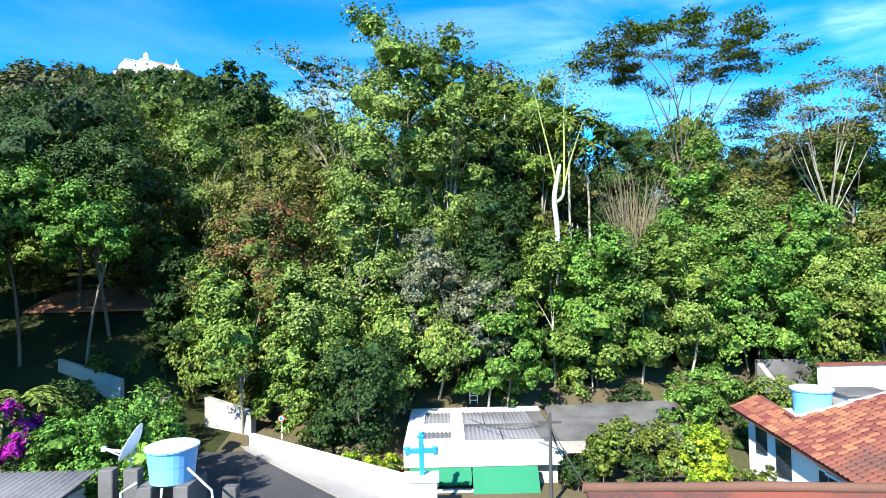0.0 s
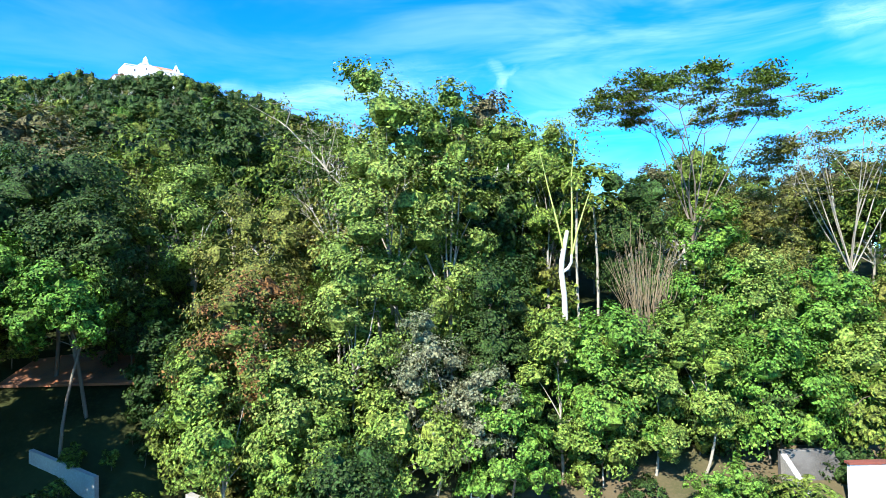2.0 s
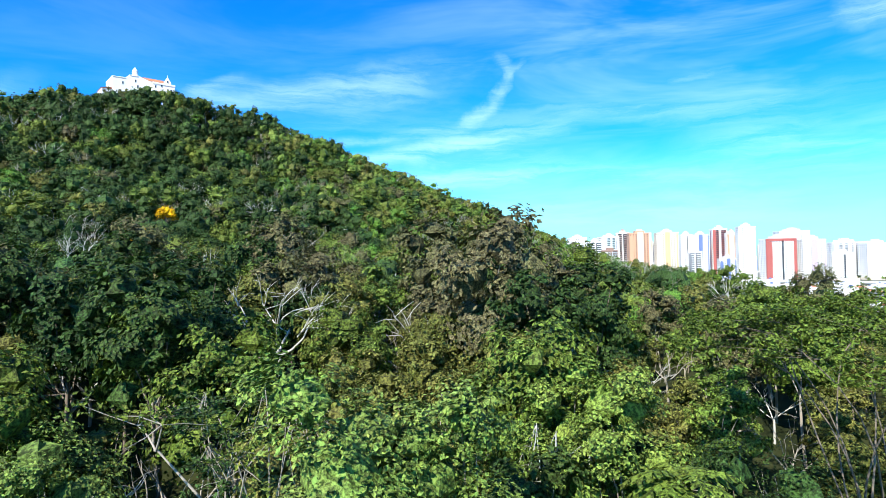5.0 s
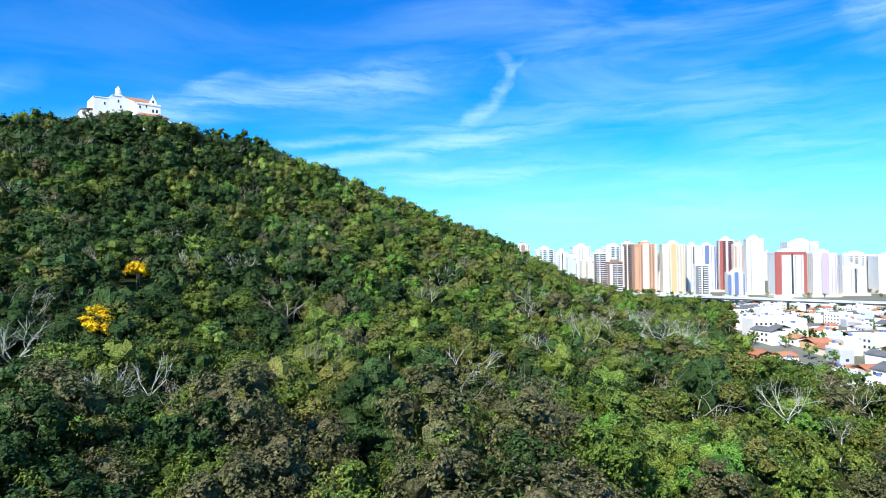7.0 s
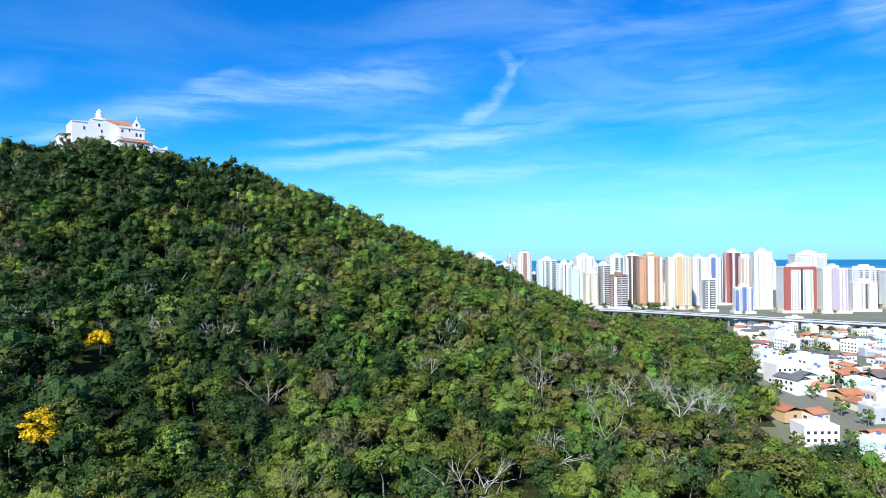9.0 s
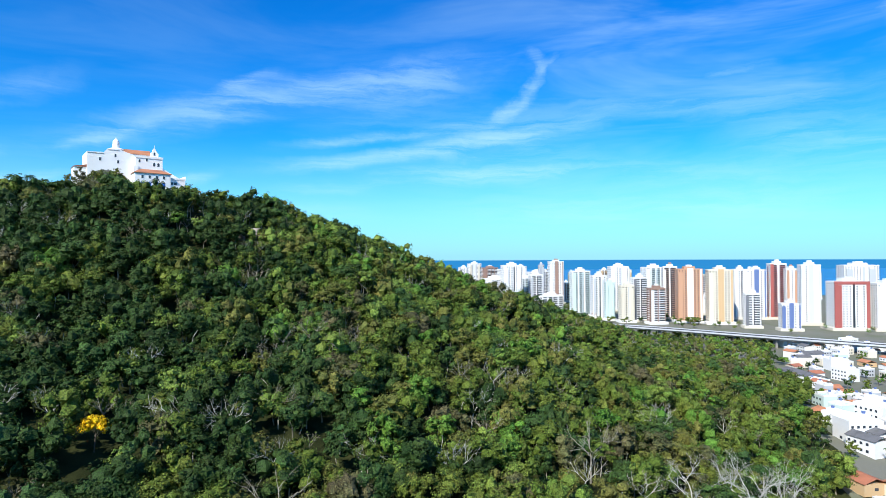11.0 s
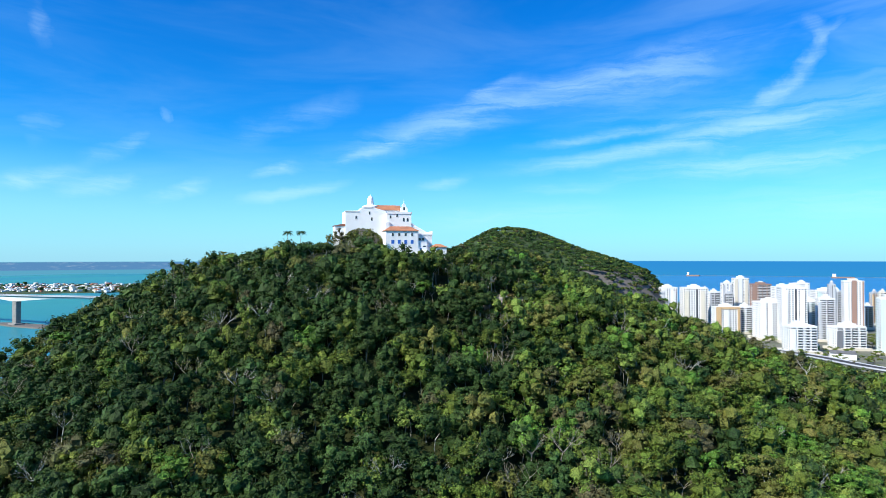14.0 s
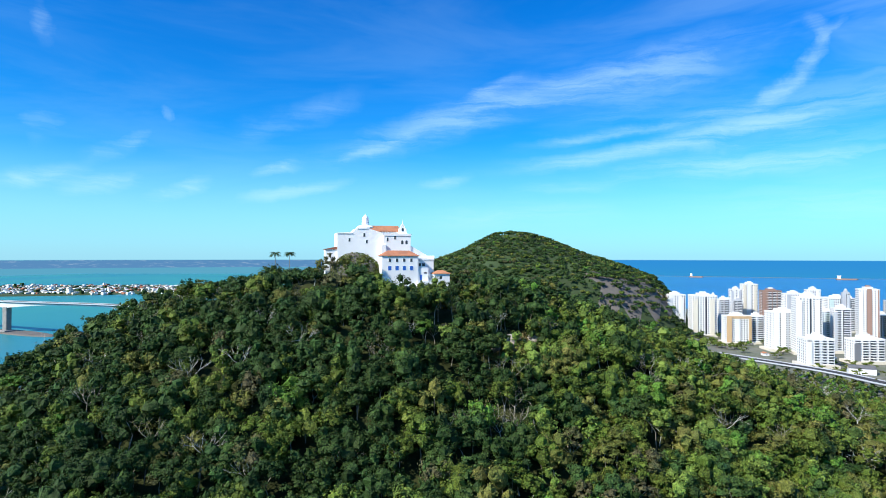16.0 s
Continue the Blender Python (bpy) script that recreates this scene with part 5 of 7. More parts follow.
def make_house(rng, w, d, h, paint, roof, name="house"):
    ob = thing(name, (0, 0, -500), "", "house", "town houses")
    words = {"clay": "orange clay tiled roof", "dark": "grey sheet roof", "flat": "flat white roof terrace"}[roof]
    tagged(ob, f"low {paint} plastered town house with a {words}")
    part("wall", boxes((-w / 2, w / 2, -d / 2, d / 2, -1, h)), PAINT[paint], ob)
    bm = bmesh.new()
    if roof == "flat":
        for s in ((-w / 2, w / 2, -d / 2, -d / 2 + 0.2), (-w / 2, w / 2, d / 2 - 0.2, d / 2), (-w / 2, -w / 2 + 0.2, -d / 2 + 0.2, d / 2 - 0.2), (w / 2 - 0.2, w / 2, -d / 2 + 0.2, d / 2 - 0.2)):
            box(bm, *s, h, h + 0.9)
        box(bm, w * 0.1, w * 0.4, 0, d * 0.35, h + 0.004, h + 2.4)
        part("roof", bm, PAINT["white"], ob)
        bm = bmesh.new()
        lathe(bm, [(0.7, 0), (0.85, 1.0), (0.9, 1.05), (0.2, 1.2)], 10, (w * 0.25, d * 0.15, h + 2.4))
        part("water_tank", bm, PAINT["blue"], ob, "blue round water tank")
    else:
        gable(bm, -w / 2, w / 2, -d / 2, d / 2, h, d * 0.2)
        part("roof", bm, TERRACOTTA if roof == "clay" else CORRUGATED, ob)
    for k in range(int(h // 3)):
        for q in np.arange(-w / 2 + 1.6, w / 2 - 1, 2.7):
            part("window", boxes((q - 0.6, q + 0.6, -d / 2 - 0.05, -d / 2 + 0.1, 1.0 + k * 3, 2.2 + k * 3)), GLASS_DARK, ob)
    part("side_window", boxes((-w / 2 - 0.05, -w / 2 + 0.1, -1, 0.6, 1.0, 2.2)), GLASS_DARK, ob)
    return ob


def build_town():
    rng = np.random.default_rng(17)
    kinds = [make_house(rng, *v) for v in ((11, 9, 6.2, "white", "clay"), (14, 10, 6.5, "white", "flat"), (9, 9, 3.4, "cream", "clay"), (13, 9, 6.3, "white", "dark"), (10, 8, 6.6, "teal", "flat"), (12, 10, 3.6, "tan", "clay"),
                                         (16, 11, 9.4, "white", "flat"), (22, 13, 6.0, "white", "dark"), (9, 7, 6.2, "grey", "flat"), (12, 9, 6.2, "white", "clay"), (10, 8, 3.4, "white", "clay"), (15, 9, 6.2, "cream", "flat"))]
    trees = [make_tree(rng, "street_tree", 8, 3.8, LEAF[k], BARK, "green street tree between the houses", boughs=5, clumps=6, per=6, size=1.0, base=0.25) for k in (0, 4, 1)]
    avenue = tagged(make_tree(rng, "avenue_tree", 8, 3.8, LEAF[0], BARK, "round green tree among the seaside towers", boughs=5, clumps=6, per=6, size=1.0, base=0.25), group="seaside trees")
    used = set()
    x, y = scatter(120, 760, 255, 860, 20.5, rng)
    for px, py in zip(x, y):
        edge = 118 + max(0, py - 290) * 0.42
        on_road = py > 960 - (px - 160) * 0.66 - 25
        if px < edge + 10 or on_road or px > 120 + py * 0.72:
            continue
        tree = rng.uniform() < 0.3
        src = trees[rng.integers(3)] if tree else kinds[rng.integers(len(kinds))]
        m = pose(px, py, on_ground(px, py), 0, 0, rng.uniform(0, 360) if tree else 90 * rng.integers(4) + 12 + rng.uniform(-13, 13))
        if src.name in used:
            copy_thing(src, m)
        else:
            used.add(src.name)
            src.matrix_basis = m
    nx, ny = scatter(122, 300, 250, 520, 13.5, rng)
    for px, py in zip(nx, ny):
        edge = 118 + max(0, py - 290) * 0.42
        if px < edge + 8 or px > edge + 70 or px > 120 + py * 0.72 or np.min(np.hypot(x - px, y - py)) < 10.5:
            continue
        tree = rng.uniform() < 0.45
        src = trees[rng.integers(3)] if tree else kinds[(2, 5, 8, 10)[rng.integers(4)]]
        copy_thing(src, pose(px, py, on_ground(px, py), 0, 0, rng.uniform(0, 360) if tree else 90 * rng.integers(4) + 12))
    for _ in range(70):
        px, py = rng.uniform(120, 760), rng.uniform(880, 1000)
        if px > 220 + (1000 - py) * 1.0:
            copy_thing(trees[rng.integers(3)], pose(px, py, on_ground(px, py), 0, 0, rng.uniform(0, 360)))
    for _ in range(250):
        px, py = rng.uniform(-190, 330), rng.uniform(985, 1330)
        if inland(px, py) < 30 or px < 118 - (py - 960) * 0.80 or on_ground(px, py) > 6 or any(abs(px - q[0]) < q[2] * 0.62 + 5 and abs(py - q[1]) < q[2] * 0.5 + 6 for q in TOWERS_BEACH + TOWERS_NORTH):
            continue
        if rng.uniform() < 0.93:
            m = pose(px, py, on_ground(px, py), 0, 0, rng.uniform(0, 360)) @ Matrix.Diagonal((1.5, 1.5, 1.2, 1))
            if avenue.name in used:
                copy_thing(avenue, m)
            else:
                used.add(avenue.name)
                avenue.matrix_basis = m
        else:
            copy_thing(kinds[rng.integers(len(kinds))], pose(px, py, on_ground(px, py), 0, 0, 22 + 90 * rng.integers(4)))
    for _ in range(105):
        px, py = rng.uniform(-170, 700), rng.uniform(1010, 1500)
        if inland(px, py) < 40 or px < 130 - (py - 1000) * 0.75:
            continue
        src = trees[rng.integers(3)] if rng.uniform() < 0.8 else kinds[rng.integers(len(kinds))]
        copy_thing(src, pose(px, py, on_ground(px, py), 0, 0, rng.uniform(0, 360)) @ Matrix.Diagonal((1.3, 1.3, 1.2, 1)))


def smooth_path(points, steps=8):
    p = np.array(points, float)
    p = np.vstack([2 * p[0] - p[1], p, 2 * p[-1] - p[-2]])
    out = []
    for i in range(1, len(p) - 2):
        for t in np.linspace(0, 1, steps, endpoint=False):
            a, b, c, d = p[i - 1], p[i], p[i + 1], p[i + 2]
            out.append(0.5 * (2 * b + (c - a) * t + (2 * a - 5 * b + 4 * c - d) * t ** 2 + (3 * b - a - 3 * c + d) * t ** 3))
    return np.array(out + [p[-2]])


def sweep(path, section):
    """A closed section (side, up) carried along a path."""
    d = np.gradient(path[:, :2], axis=0)
    d /= np.linalg.norm(d, axis=1)[:, None]
    side = np.stack([d[:, 1], -d[:, 0], np.zeros(len(d))], 1)
    n = len(section)
    v = np.concatenate([[p + s * u + np.array((0, 0, w)) for u, w in section] for p, s in zip(path, side)])
    k = np.arange(n)
    f = np.concatenate([np.stack([i * n + k, i * n + (k + 1) % n, (i + 1) * n + (k + 1) % n, (i + 1) * n + k], 1) for i in range(len(path) - 1)])
    return v, f


BRIDGE = [(-2300, 725, 55), (-1720, 779, 59), (-1306, 804, 60), (-1000, 838, 61), (-600, 920, 50), (-200, 1020, 28), (32, 985, 16), (120, 905, 15), (231, 830, 15), (340, 755, 14), (480, 690, 11), (640, 640, 10), (900, 580, 10)]


def build_bridge():
    path = smooth_path(BRIDGE)
    ob = thing("road_bridge", (0, 0, 0), "long pale concrete road bridge and viaduct over the bay", "bridge")
    v, f = sweep(path, [(-9, -0.2), (-4, -2.2), (4, -2.2), (9, -0.2), (9, 0.5), (-9, 0.5)])
    arrays("deck", v, f, PAINT["grey"], ob)
    v, f = sweep(path, [(-8.3, 0.504), (8.3, 0.504), (8.3, 0.56), (-8.3, 0.56)])
    arrays("carriageway", v, f, ASPHALT, ob, label="grey asphalt carriageway")
    for s in (-8.8, 8.8):
        v, f = sweep(path, [(s - 0.2, 0.5), (s + 0.2, 0.5), (s + 0.2, 1.5), (s - 0.2, 1.5)])
        arrays("barrier", v, f, PAINT["grey"], ob)
    # deep girder of the main spans, arched towards the piers
    main = path[(path[:, 0] < -900)]
    girder = bmesh.new()
    piers = [-1566, -1306, -925]
    rings = []
    for p in main:
        near = min(abs(p[0] - q) for q in piers)
        depth = 4 + 8 * max(0, 1 - near / 140) ** 1.6
        rings.append([girder.verts.new((p[0], p[1] + s, p[2] + z)) for s, z in ((-6, -2.1), (-4.5, -depth), (4.5, -depth), (6, -2.1))])
    for a, b in zip(rings, rings[1:]):
        for i in range(4):
            girder.faces.new((a[i], a[(i + 1) % 4], b[(i + 1) % 4], b[i]))
    part("girder", girder, PAINT["white"], ob, "white arched box girder")
    for q in piers:
        i = int(np.argmin(np.abs(path[:, 0] - q)))
        x, y, z = path[i]
        pier = part("pier", boxes((x - 7, x + 7, y - 5, y + 5, -6, z - 10), bevel=0.8), CONCRETE, ob)
        part("pier_foot", boxes((x - 12, x + 12, y - 10, y + 10, -6, 5), bevel=0.6), CONCRETE, pier)
        bm = bmesh.new()
        lathe(bm, [(1, -5), (60, -4.5), (52, 1.2), (46, 1.6), (40, 1.4)], 24)
        bmesh.ops.transform(bm, matrix=Matrix.Translation((x + 30, y + 4, 0)) @ Matrix.Diagonal((2.1, 0.4, 1.6, 1)), verts=bm.verts)
        part("breakwater", bm, ROCK, ob, "grey rubble breakwater round the pier")
    far = np.cumsum(np.r_[0, np.linalg.norm(np.diff(path, axis=0), axis=1)])
    for s in np.arange(0, far[-1], 42):
        x, y, z = (np.interp(s, far, path[:, k]) for k in range(3))
        if x > -900:
            part("column", boxes((x - 1.2, x + 1.2, y - 3.2, y + 3.2, on_ground(x, y, 1.5), z - 2.15), bevel=0.15), CONCRETE, ob)


def build_far_shore():
    rng = np.random.default_rng(29)
    bm = bmesh.new()
    lathe(bm, [(480, -6), (465, 1.5), (430, 4), (240, 6), (10, 7)], 40)
    for v in bm.verts:
        a = math.atan2(v.co.y, v.co.x)
        v.co.x *= 2.0 * (1 + 0.15 * math.sin(3 * a + 1))
        v.co.y *= 0.9 * (1 + 0.2 * math.sin(2 * a))
    bmesh.ops.transform(bm, matrix=pose(-2700, 1690, 0, 0, 0, 27), verts=bm.verts)
    tagged(part("far_island", bm, SCRUB, smooth=True), "low built-up island across the bay", "island", kind="structure")
    vs, fs, ix = [], [], []
    turn = radians(27)
    for i in range(1300):
        a, q = rng.uniform(-1, 1) * 850, rng.uniform(-1, 1) * 330
        x, y = -2700 + a * math.cos(turn) - q * math.sin(turn), 1690 + a * math.sin(turn) + q * math.cos(turn)
        w, d, h = rng.uniform(6, 17), rng.uniform(6, 15), rng.uniform(1.5, 5) * (1 + (rng.uniform() < 0.06) * 1.5)
        n = len(vs)
        vs += [(x + sx * w / 2, y + sy * d / 2, z) for z in (2, 6 + h) for sx, sy in ((-1, -1), (1, -1), (1, 1), (-1, 1))]
        fs += [[n, n + 1, n + 5, n + 4], [n + 1, n + 2, n + 6, n + 5], [n + 2, n + 3, n + 7, n + 6], [n + 3, n, n + 4, n + 7], [n + 4, n + 5, n + 6, n + 7]]
        k = rng.choice(4, p=(0.5, 0.15, 0.15, 0.2))
        ix += [k] * 5
    tagged(arrays("far_town", np.array(vs), np.array(fs), [PAINT["white"], PAINT["cream"], TERRACOTTA, LEAF[1]], index=ix), "pale low houses of the town across the bay", "town", kind="stuff")
    for x, y, l in ((560, 4650, 120), (-320, 4700, 90), (1900, 4300, 140)):
        ship = thing("cargo_ship", (x, y, 0), "distant dark-hulled cargo ship at anchor", "ship", "ships at anchor", turn=rng.uniform(-10, 10))
        bm = bmesh.new()
        prism(bm, [(-l / 2, -8), (l * 0.42, -8), (l / 2, 0), (l * 0.42, 8), (-l / 2, 8)], -3, 9)
        part("hull", bm, PAINT["brown"], ship)
        part("bridge_house", boxes((-l * 0.45, -l * 0.3, -7, 7, 9, 28)), PAINT["white"], ship)


build_towers()
build_town()
build_bridge()
build_far_shore()

# ---- foot of the hill ----
HERO_KIND = {
    "mango": (LEAF[1], BARK, "dense dark green mango tree at the foot of the hill", dict(boughs=15, clumps=15, per=50, size=0.29)),
    "olive": (LEAF[3], BARK_PALE, "olive green tree with brownish twigs on the slope", dict(boughs=13, clumps=15, per=45, size=0.23, core=0.6)),
    "mid": (LEAF_BRIGHT, BARK_PALE, "mid-green broad-leaved forest tree on the slope", dict(boughs=13, clumps=15, per=48, size=0.26)),
    "rust": (LEAF_RUST, BARK, "green tree with rust-red young leaves", dict(boughs=15, clumps=15, per=50, size=0.24)),
    "light": (LEAF[2], BARK_PALE, "light yellow-green broad-leaved tree", dict(boughs=12, clumps=14, per=48, size=0.27, core=0.66)),
    "big": (LEAF_BRIGHT, BARK_PALE, "tall green tree with large whorled leaves", dict(boughs=21, clumps=15, per=42, size=0.30)),
    "grey": (LEAF_GREY, BARK_PALE, "grey-green half-dry bushy tree", dict(boughs=11, clumps=14, per=50, size=0.20, core=0.55)),
    "dark": (LEAF[1], BARK, "dense dark green bushy tree", dict(boughs=13, clumps=15, per=52, size=0.23)),
    "fresh": (LEAF[4], BARK, "fresh green leafy tree on the slope", dict(boughs=12, clumps=15, per=48, size=0.29)),
    "lime": (LEAF[2], BARK_PALE, "yellow-green leafy shrub at the edge of the wood", dict(boughs=11, clumps=14, per=52, size=0.22)),
}
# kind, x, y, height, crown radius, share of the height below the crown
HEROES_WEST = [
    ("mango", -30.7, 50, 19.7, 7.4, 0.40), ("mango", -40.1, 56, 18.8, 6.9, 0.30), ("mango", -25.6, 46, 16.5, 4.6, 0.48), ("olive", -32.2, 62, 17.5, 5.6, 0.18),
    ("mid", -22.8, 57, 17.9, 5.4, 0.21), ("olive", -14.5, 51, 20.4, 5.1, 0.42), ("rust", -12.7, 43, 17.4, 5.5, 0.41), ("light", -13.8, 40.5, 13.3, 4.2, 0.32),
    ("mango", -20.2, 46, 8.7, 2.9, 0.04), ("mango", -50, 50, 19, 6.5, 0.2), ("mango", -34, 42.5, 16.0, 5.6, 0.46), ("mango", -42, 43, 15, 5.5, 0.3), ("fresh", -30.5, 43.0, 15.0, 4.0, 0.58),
    # the four mangos here stand out of view, added to shade the terrace
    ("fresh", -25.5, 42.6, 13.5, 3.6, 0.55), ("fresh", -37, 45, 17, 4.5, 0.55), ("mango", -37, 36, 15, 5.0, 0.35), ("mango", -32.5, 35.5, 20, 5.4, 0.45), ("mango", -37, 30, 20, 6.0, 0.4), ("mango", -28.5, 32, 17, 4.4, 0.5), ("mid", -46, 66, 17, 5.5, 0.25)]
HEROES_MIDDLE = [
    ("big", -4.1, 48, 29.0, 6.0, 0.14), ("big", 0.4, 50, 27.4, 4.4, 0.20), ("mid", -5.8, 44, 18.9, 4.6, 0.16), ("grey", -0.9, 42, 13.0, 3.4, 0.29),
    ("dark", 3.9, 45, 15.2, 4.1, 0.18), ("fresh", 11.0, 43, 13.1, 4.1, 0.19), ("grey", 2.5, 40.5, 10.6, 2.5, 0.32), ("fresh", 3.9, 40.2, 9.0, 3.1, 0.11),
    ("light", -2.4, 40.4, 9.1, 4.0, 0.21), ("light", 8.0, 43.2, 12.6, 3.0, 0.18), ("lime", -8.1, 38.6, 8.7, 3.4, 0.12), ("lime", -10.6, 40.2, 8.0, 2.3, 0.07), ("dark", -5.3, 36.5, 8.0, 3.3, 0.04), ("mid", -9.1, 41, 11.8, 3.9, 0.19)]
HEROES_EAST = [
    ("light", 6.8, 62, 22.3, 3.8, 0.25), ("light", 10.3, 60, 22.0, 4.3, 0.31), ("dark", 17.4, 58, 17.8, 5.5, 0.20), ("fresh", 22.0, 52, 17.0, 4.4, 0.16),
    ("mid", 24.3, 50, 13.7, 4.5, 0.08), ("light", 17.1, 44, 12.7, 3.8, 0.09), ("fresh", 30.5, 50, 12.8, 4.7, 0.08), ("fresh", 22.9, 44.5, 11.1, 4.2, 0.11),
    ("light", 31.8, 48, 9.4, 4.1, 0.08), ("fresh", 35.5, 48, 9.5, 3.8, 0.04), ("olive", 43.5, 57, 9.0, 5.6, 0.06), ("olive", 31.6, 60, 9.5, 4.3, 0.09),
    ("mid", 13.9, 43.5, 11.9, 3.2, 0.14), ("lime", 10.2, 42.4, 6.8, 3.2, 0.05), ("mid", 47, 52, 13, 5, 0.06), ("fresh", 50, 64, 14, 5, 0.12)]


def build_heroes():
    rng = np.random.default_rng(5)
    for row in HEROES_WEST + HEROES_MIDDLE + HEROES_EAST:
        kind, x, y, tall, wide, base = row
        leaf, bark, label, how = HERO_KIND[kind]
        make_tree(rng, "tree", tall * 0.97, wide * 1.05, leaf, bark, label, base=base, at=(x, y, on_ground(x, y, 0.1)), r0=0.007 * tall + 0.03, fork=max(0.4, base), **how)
    # tall sparse trees against the sky
    make_umbrella(rng, "umbrella_tree", (23.2, 58, on_ground(23, 58)), 25.5, 8.3, LEAF[7], BARK, "tall flat-topped tree with thin grey limbs and few leaves", fork=0.46, limbs=10, r0=0.21, leaves=21000, size=0.30)
    make_umbrella(rng, "umbrella_tree", (41.0, 63, on_ground(41, 63)), 39.3 - on_ground(41, 63), 9.6, LEAF[3], BARK_PALE, "spreading sparse tree with olive-green leaf tips", fork=0.28, limbs=13, r0=0.22, dome=0.42, leaves=26000, size=0.28)
    make_umbrella(rng, "umbrella_tree", (7.5, 61, on_ground(7.5, 61)), 19.0, 3.6, LEAF[2], BARK_WHITE, "slender pale tree with a thin light green crown", fork=0.5, limbs=6, r0=0.18, dome=0.5, leaves=4200, size=0.28)
    make_umbrella(rng, "umbrella_tree", (-9.0, 54, on_ground(-9, 54)), 25.5, 4.6, LEAF[1], BARK_PALE, "leaning pale-limbed tree with star-shaped leaf tufts", fork=0.55, limbs=7, r0=0.14, dome=0.35, leaves=3200, size=0.32)
    dry = thing("dry_tree", (15.4, 48, on_ground(15.4, 48)), "dry beige twiggy tree without leaves", "tree")
    pieces = [limb(rng, (0, 0, -0.5), (0.1, 0, 5.5), 0.2, 0.14, 6, 0.03, 5)]
    for k in range(34):
        a, q = k * 2.4, 2.6 * math.sqrt((k + 0.5) / 34)
        start = np.array((0.1, 0, 3.0 + 2.5 * rng.uniform()))
        mid = np.array((math.cos(a) * q * 0.55, math.sin(a) * q * 0.55, rng.uniform(7.5, 10)))
        pieces.append(limb(rng, start, mid, 0.045, 0.03, 4, 0.06, 4))
        for _ in range(3):
            tip = mid + np.array((math.cos(a) * q * 0.5, math.sin(a) * q * 0.5, rng.uniform(2.5, 6.0))) + rng.normal(size=3) * 0.45
            pieces.append(limb(rng, mid, tip, 0.028, 0.014, 3, 0.08, 4))
    v, f = gather(pieces)
    arrays("trunk", v, f, BARK_BEIGE, dry, smooth=True)
    make_bare(rng, "bare_tree", 20, 0.35, 0.11, BARK_PALE, "pale leaning bare tree rising through the crowns", levels=4, at=(-7.5, 50, on_ground(-7.5, 50)), first=0.6)
    # pale tree leaning out over the crowns, nearly bare
    z = on_ground(-4.4, 50.5)
    lean = thing("leaning_tree", (-4.4, 50.5, z), "pale leaning tree with bare forked limbs and few leaf tufts", "tree")
    stem = np.array(((0, 0, -0.4), (-0.7, -0.2, 20 - z), (-1.8, -0.3, 27.6 - z), (-4.6, -0.4, 31.8 - z), (-7.8, -0.3, 35.4 - z)))
    pieces, tips = [tube(smooth_path(stem, 5), np.linspace(0.16, 0.045, 21), 7)], []
    for k, (reach, rise) in zip((2, 2, 3, 3, 3, 4, 4), ((1.4, 4.5), (-2.2, 2.2), (1.0, 3.0), (-1.8, 0.8), (-0.3, 2.6), (-1.2, 0.8), (0.6, 1.2))):
        end = stem[k] + np.array((reach, rng.normal() * 0.8, rise))
        pieces.append(limb(rng, stem[k] - (0, 0, 0.1), end, 0.06, 0.025, 5, 0.12, 6))
        for _ in range(4):
            tip = end + rng.normal(size=3) * np.array((0.9, 0.9, 0.5)) + (0, 0, 0.4)
            pieces.append(limb(rng, end, tip, 0.03, 0.015, 3, 0.1, 3))
            tips.append(tip)
    v, f = gather(pieces)
    arrays("trunk", v, f, BARK_PALE, lean, smooth=True)
    p = np.repeat(np.array(tips), 34, axis=0)
    p = p + rng.normal(size=p.shape) * 0.3
    q = leaf_quads(p, unit(rng.normal(size=p.shape) + np.array((0, 0, 0.7))), rng.uniform(0.2, 0.42, len(p)), rng, 0.4)
    arrays("crown", q.reshape(-1, 3), np.arange(len(q) * 4).reshape(-1, 4), LEAF[0], lean)
    # lopped white trunk with young stems
    z = on_ground(9.2, 47.5)
    pollard = thing("lopped_tree", (9.2, 47.5, z), "lopped white tree trunk with thin yellow-green stems", "tree")
    v, f = tube([(0.1, 0, -0.5), (0.05, 0, 6), (0, 0, 10.4), (-0.16, 0.05, 12.2), (-0.10, 0.1, 13.0), (0.18, 0.2, 14.3), (0.42, 0.3, 15.3)], [0.26, 0.24, 0.21, 0.21, 0.20, 0.17, 0.15], 12)
    arrays("trunk", v, f, BARK_WHITE, pollard, smooth=True)
    v, f = tube([(-0.05, 0.1, 12.2), (0.35, 0.1, 12.45), (0.62, 0.1, 12.9), (0.66, 0.1, 13.5)], [0.14, 0.13, 0.11, 0.10], 9)
    arrays("limb", v, f, BARK_WHITE, pollard, smooth=True)
    for path, r in (([(0.1, 0.1, 13.6), (-0.35, 0.0, 15.8), (-1.0, 0.0, 18.6), (-1.6, 0, 21.5)], 0.085), ([(0.66, 0.1, 13.4), (0.75, 0.0, 16.4), (0.8, 0.0, 19.6), (1.2, 0, 22.6)], 0.085), ([(0.64, 0.1, 13.3), (1.1, 0, 15.2), (1.7, 0, 17.0), (2.3, 0, 18.6)], 0.08)):
        v, f = tube(path, [r, r * 0.85, r * 0.6, r * 0.3], 7)
        arrays("stem", v, f, STEM, pollard, label="yellow-green young stem", smooth=True)
    tips = np.repeat(np.array(((-1.6, 0, 21.6), (1.2, 0, 22.6), (2.3, 0, 18.8), (-1.1, 0, 20.0), (0.9, 0, 21.0))), 150, axis=0)
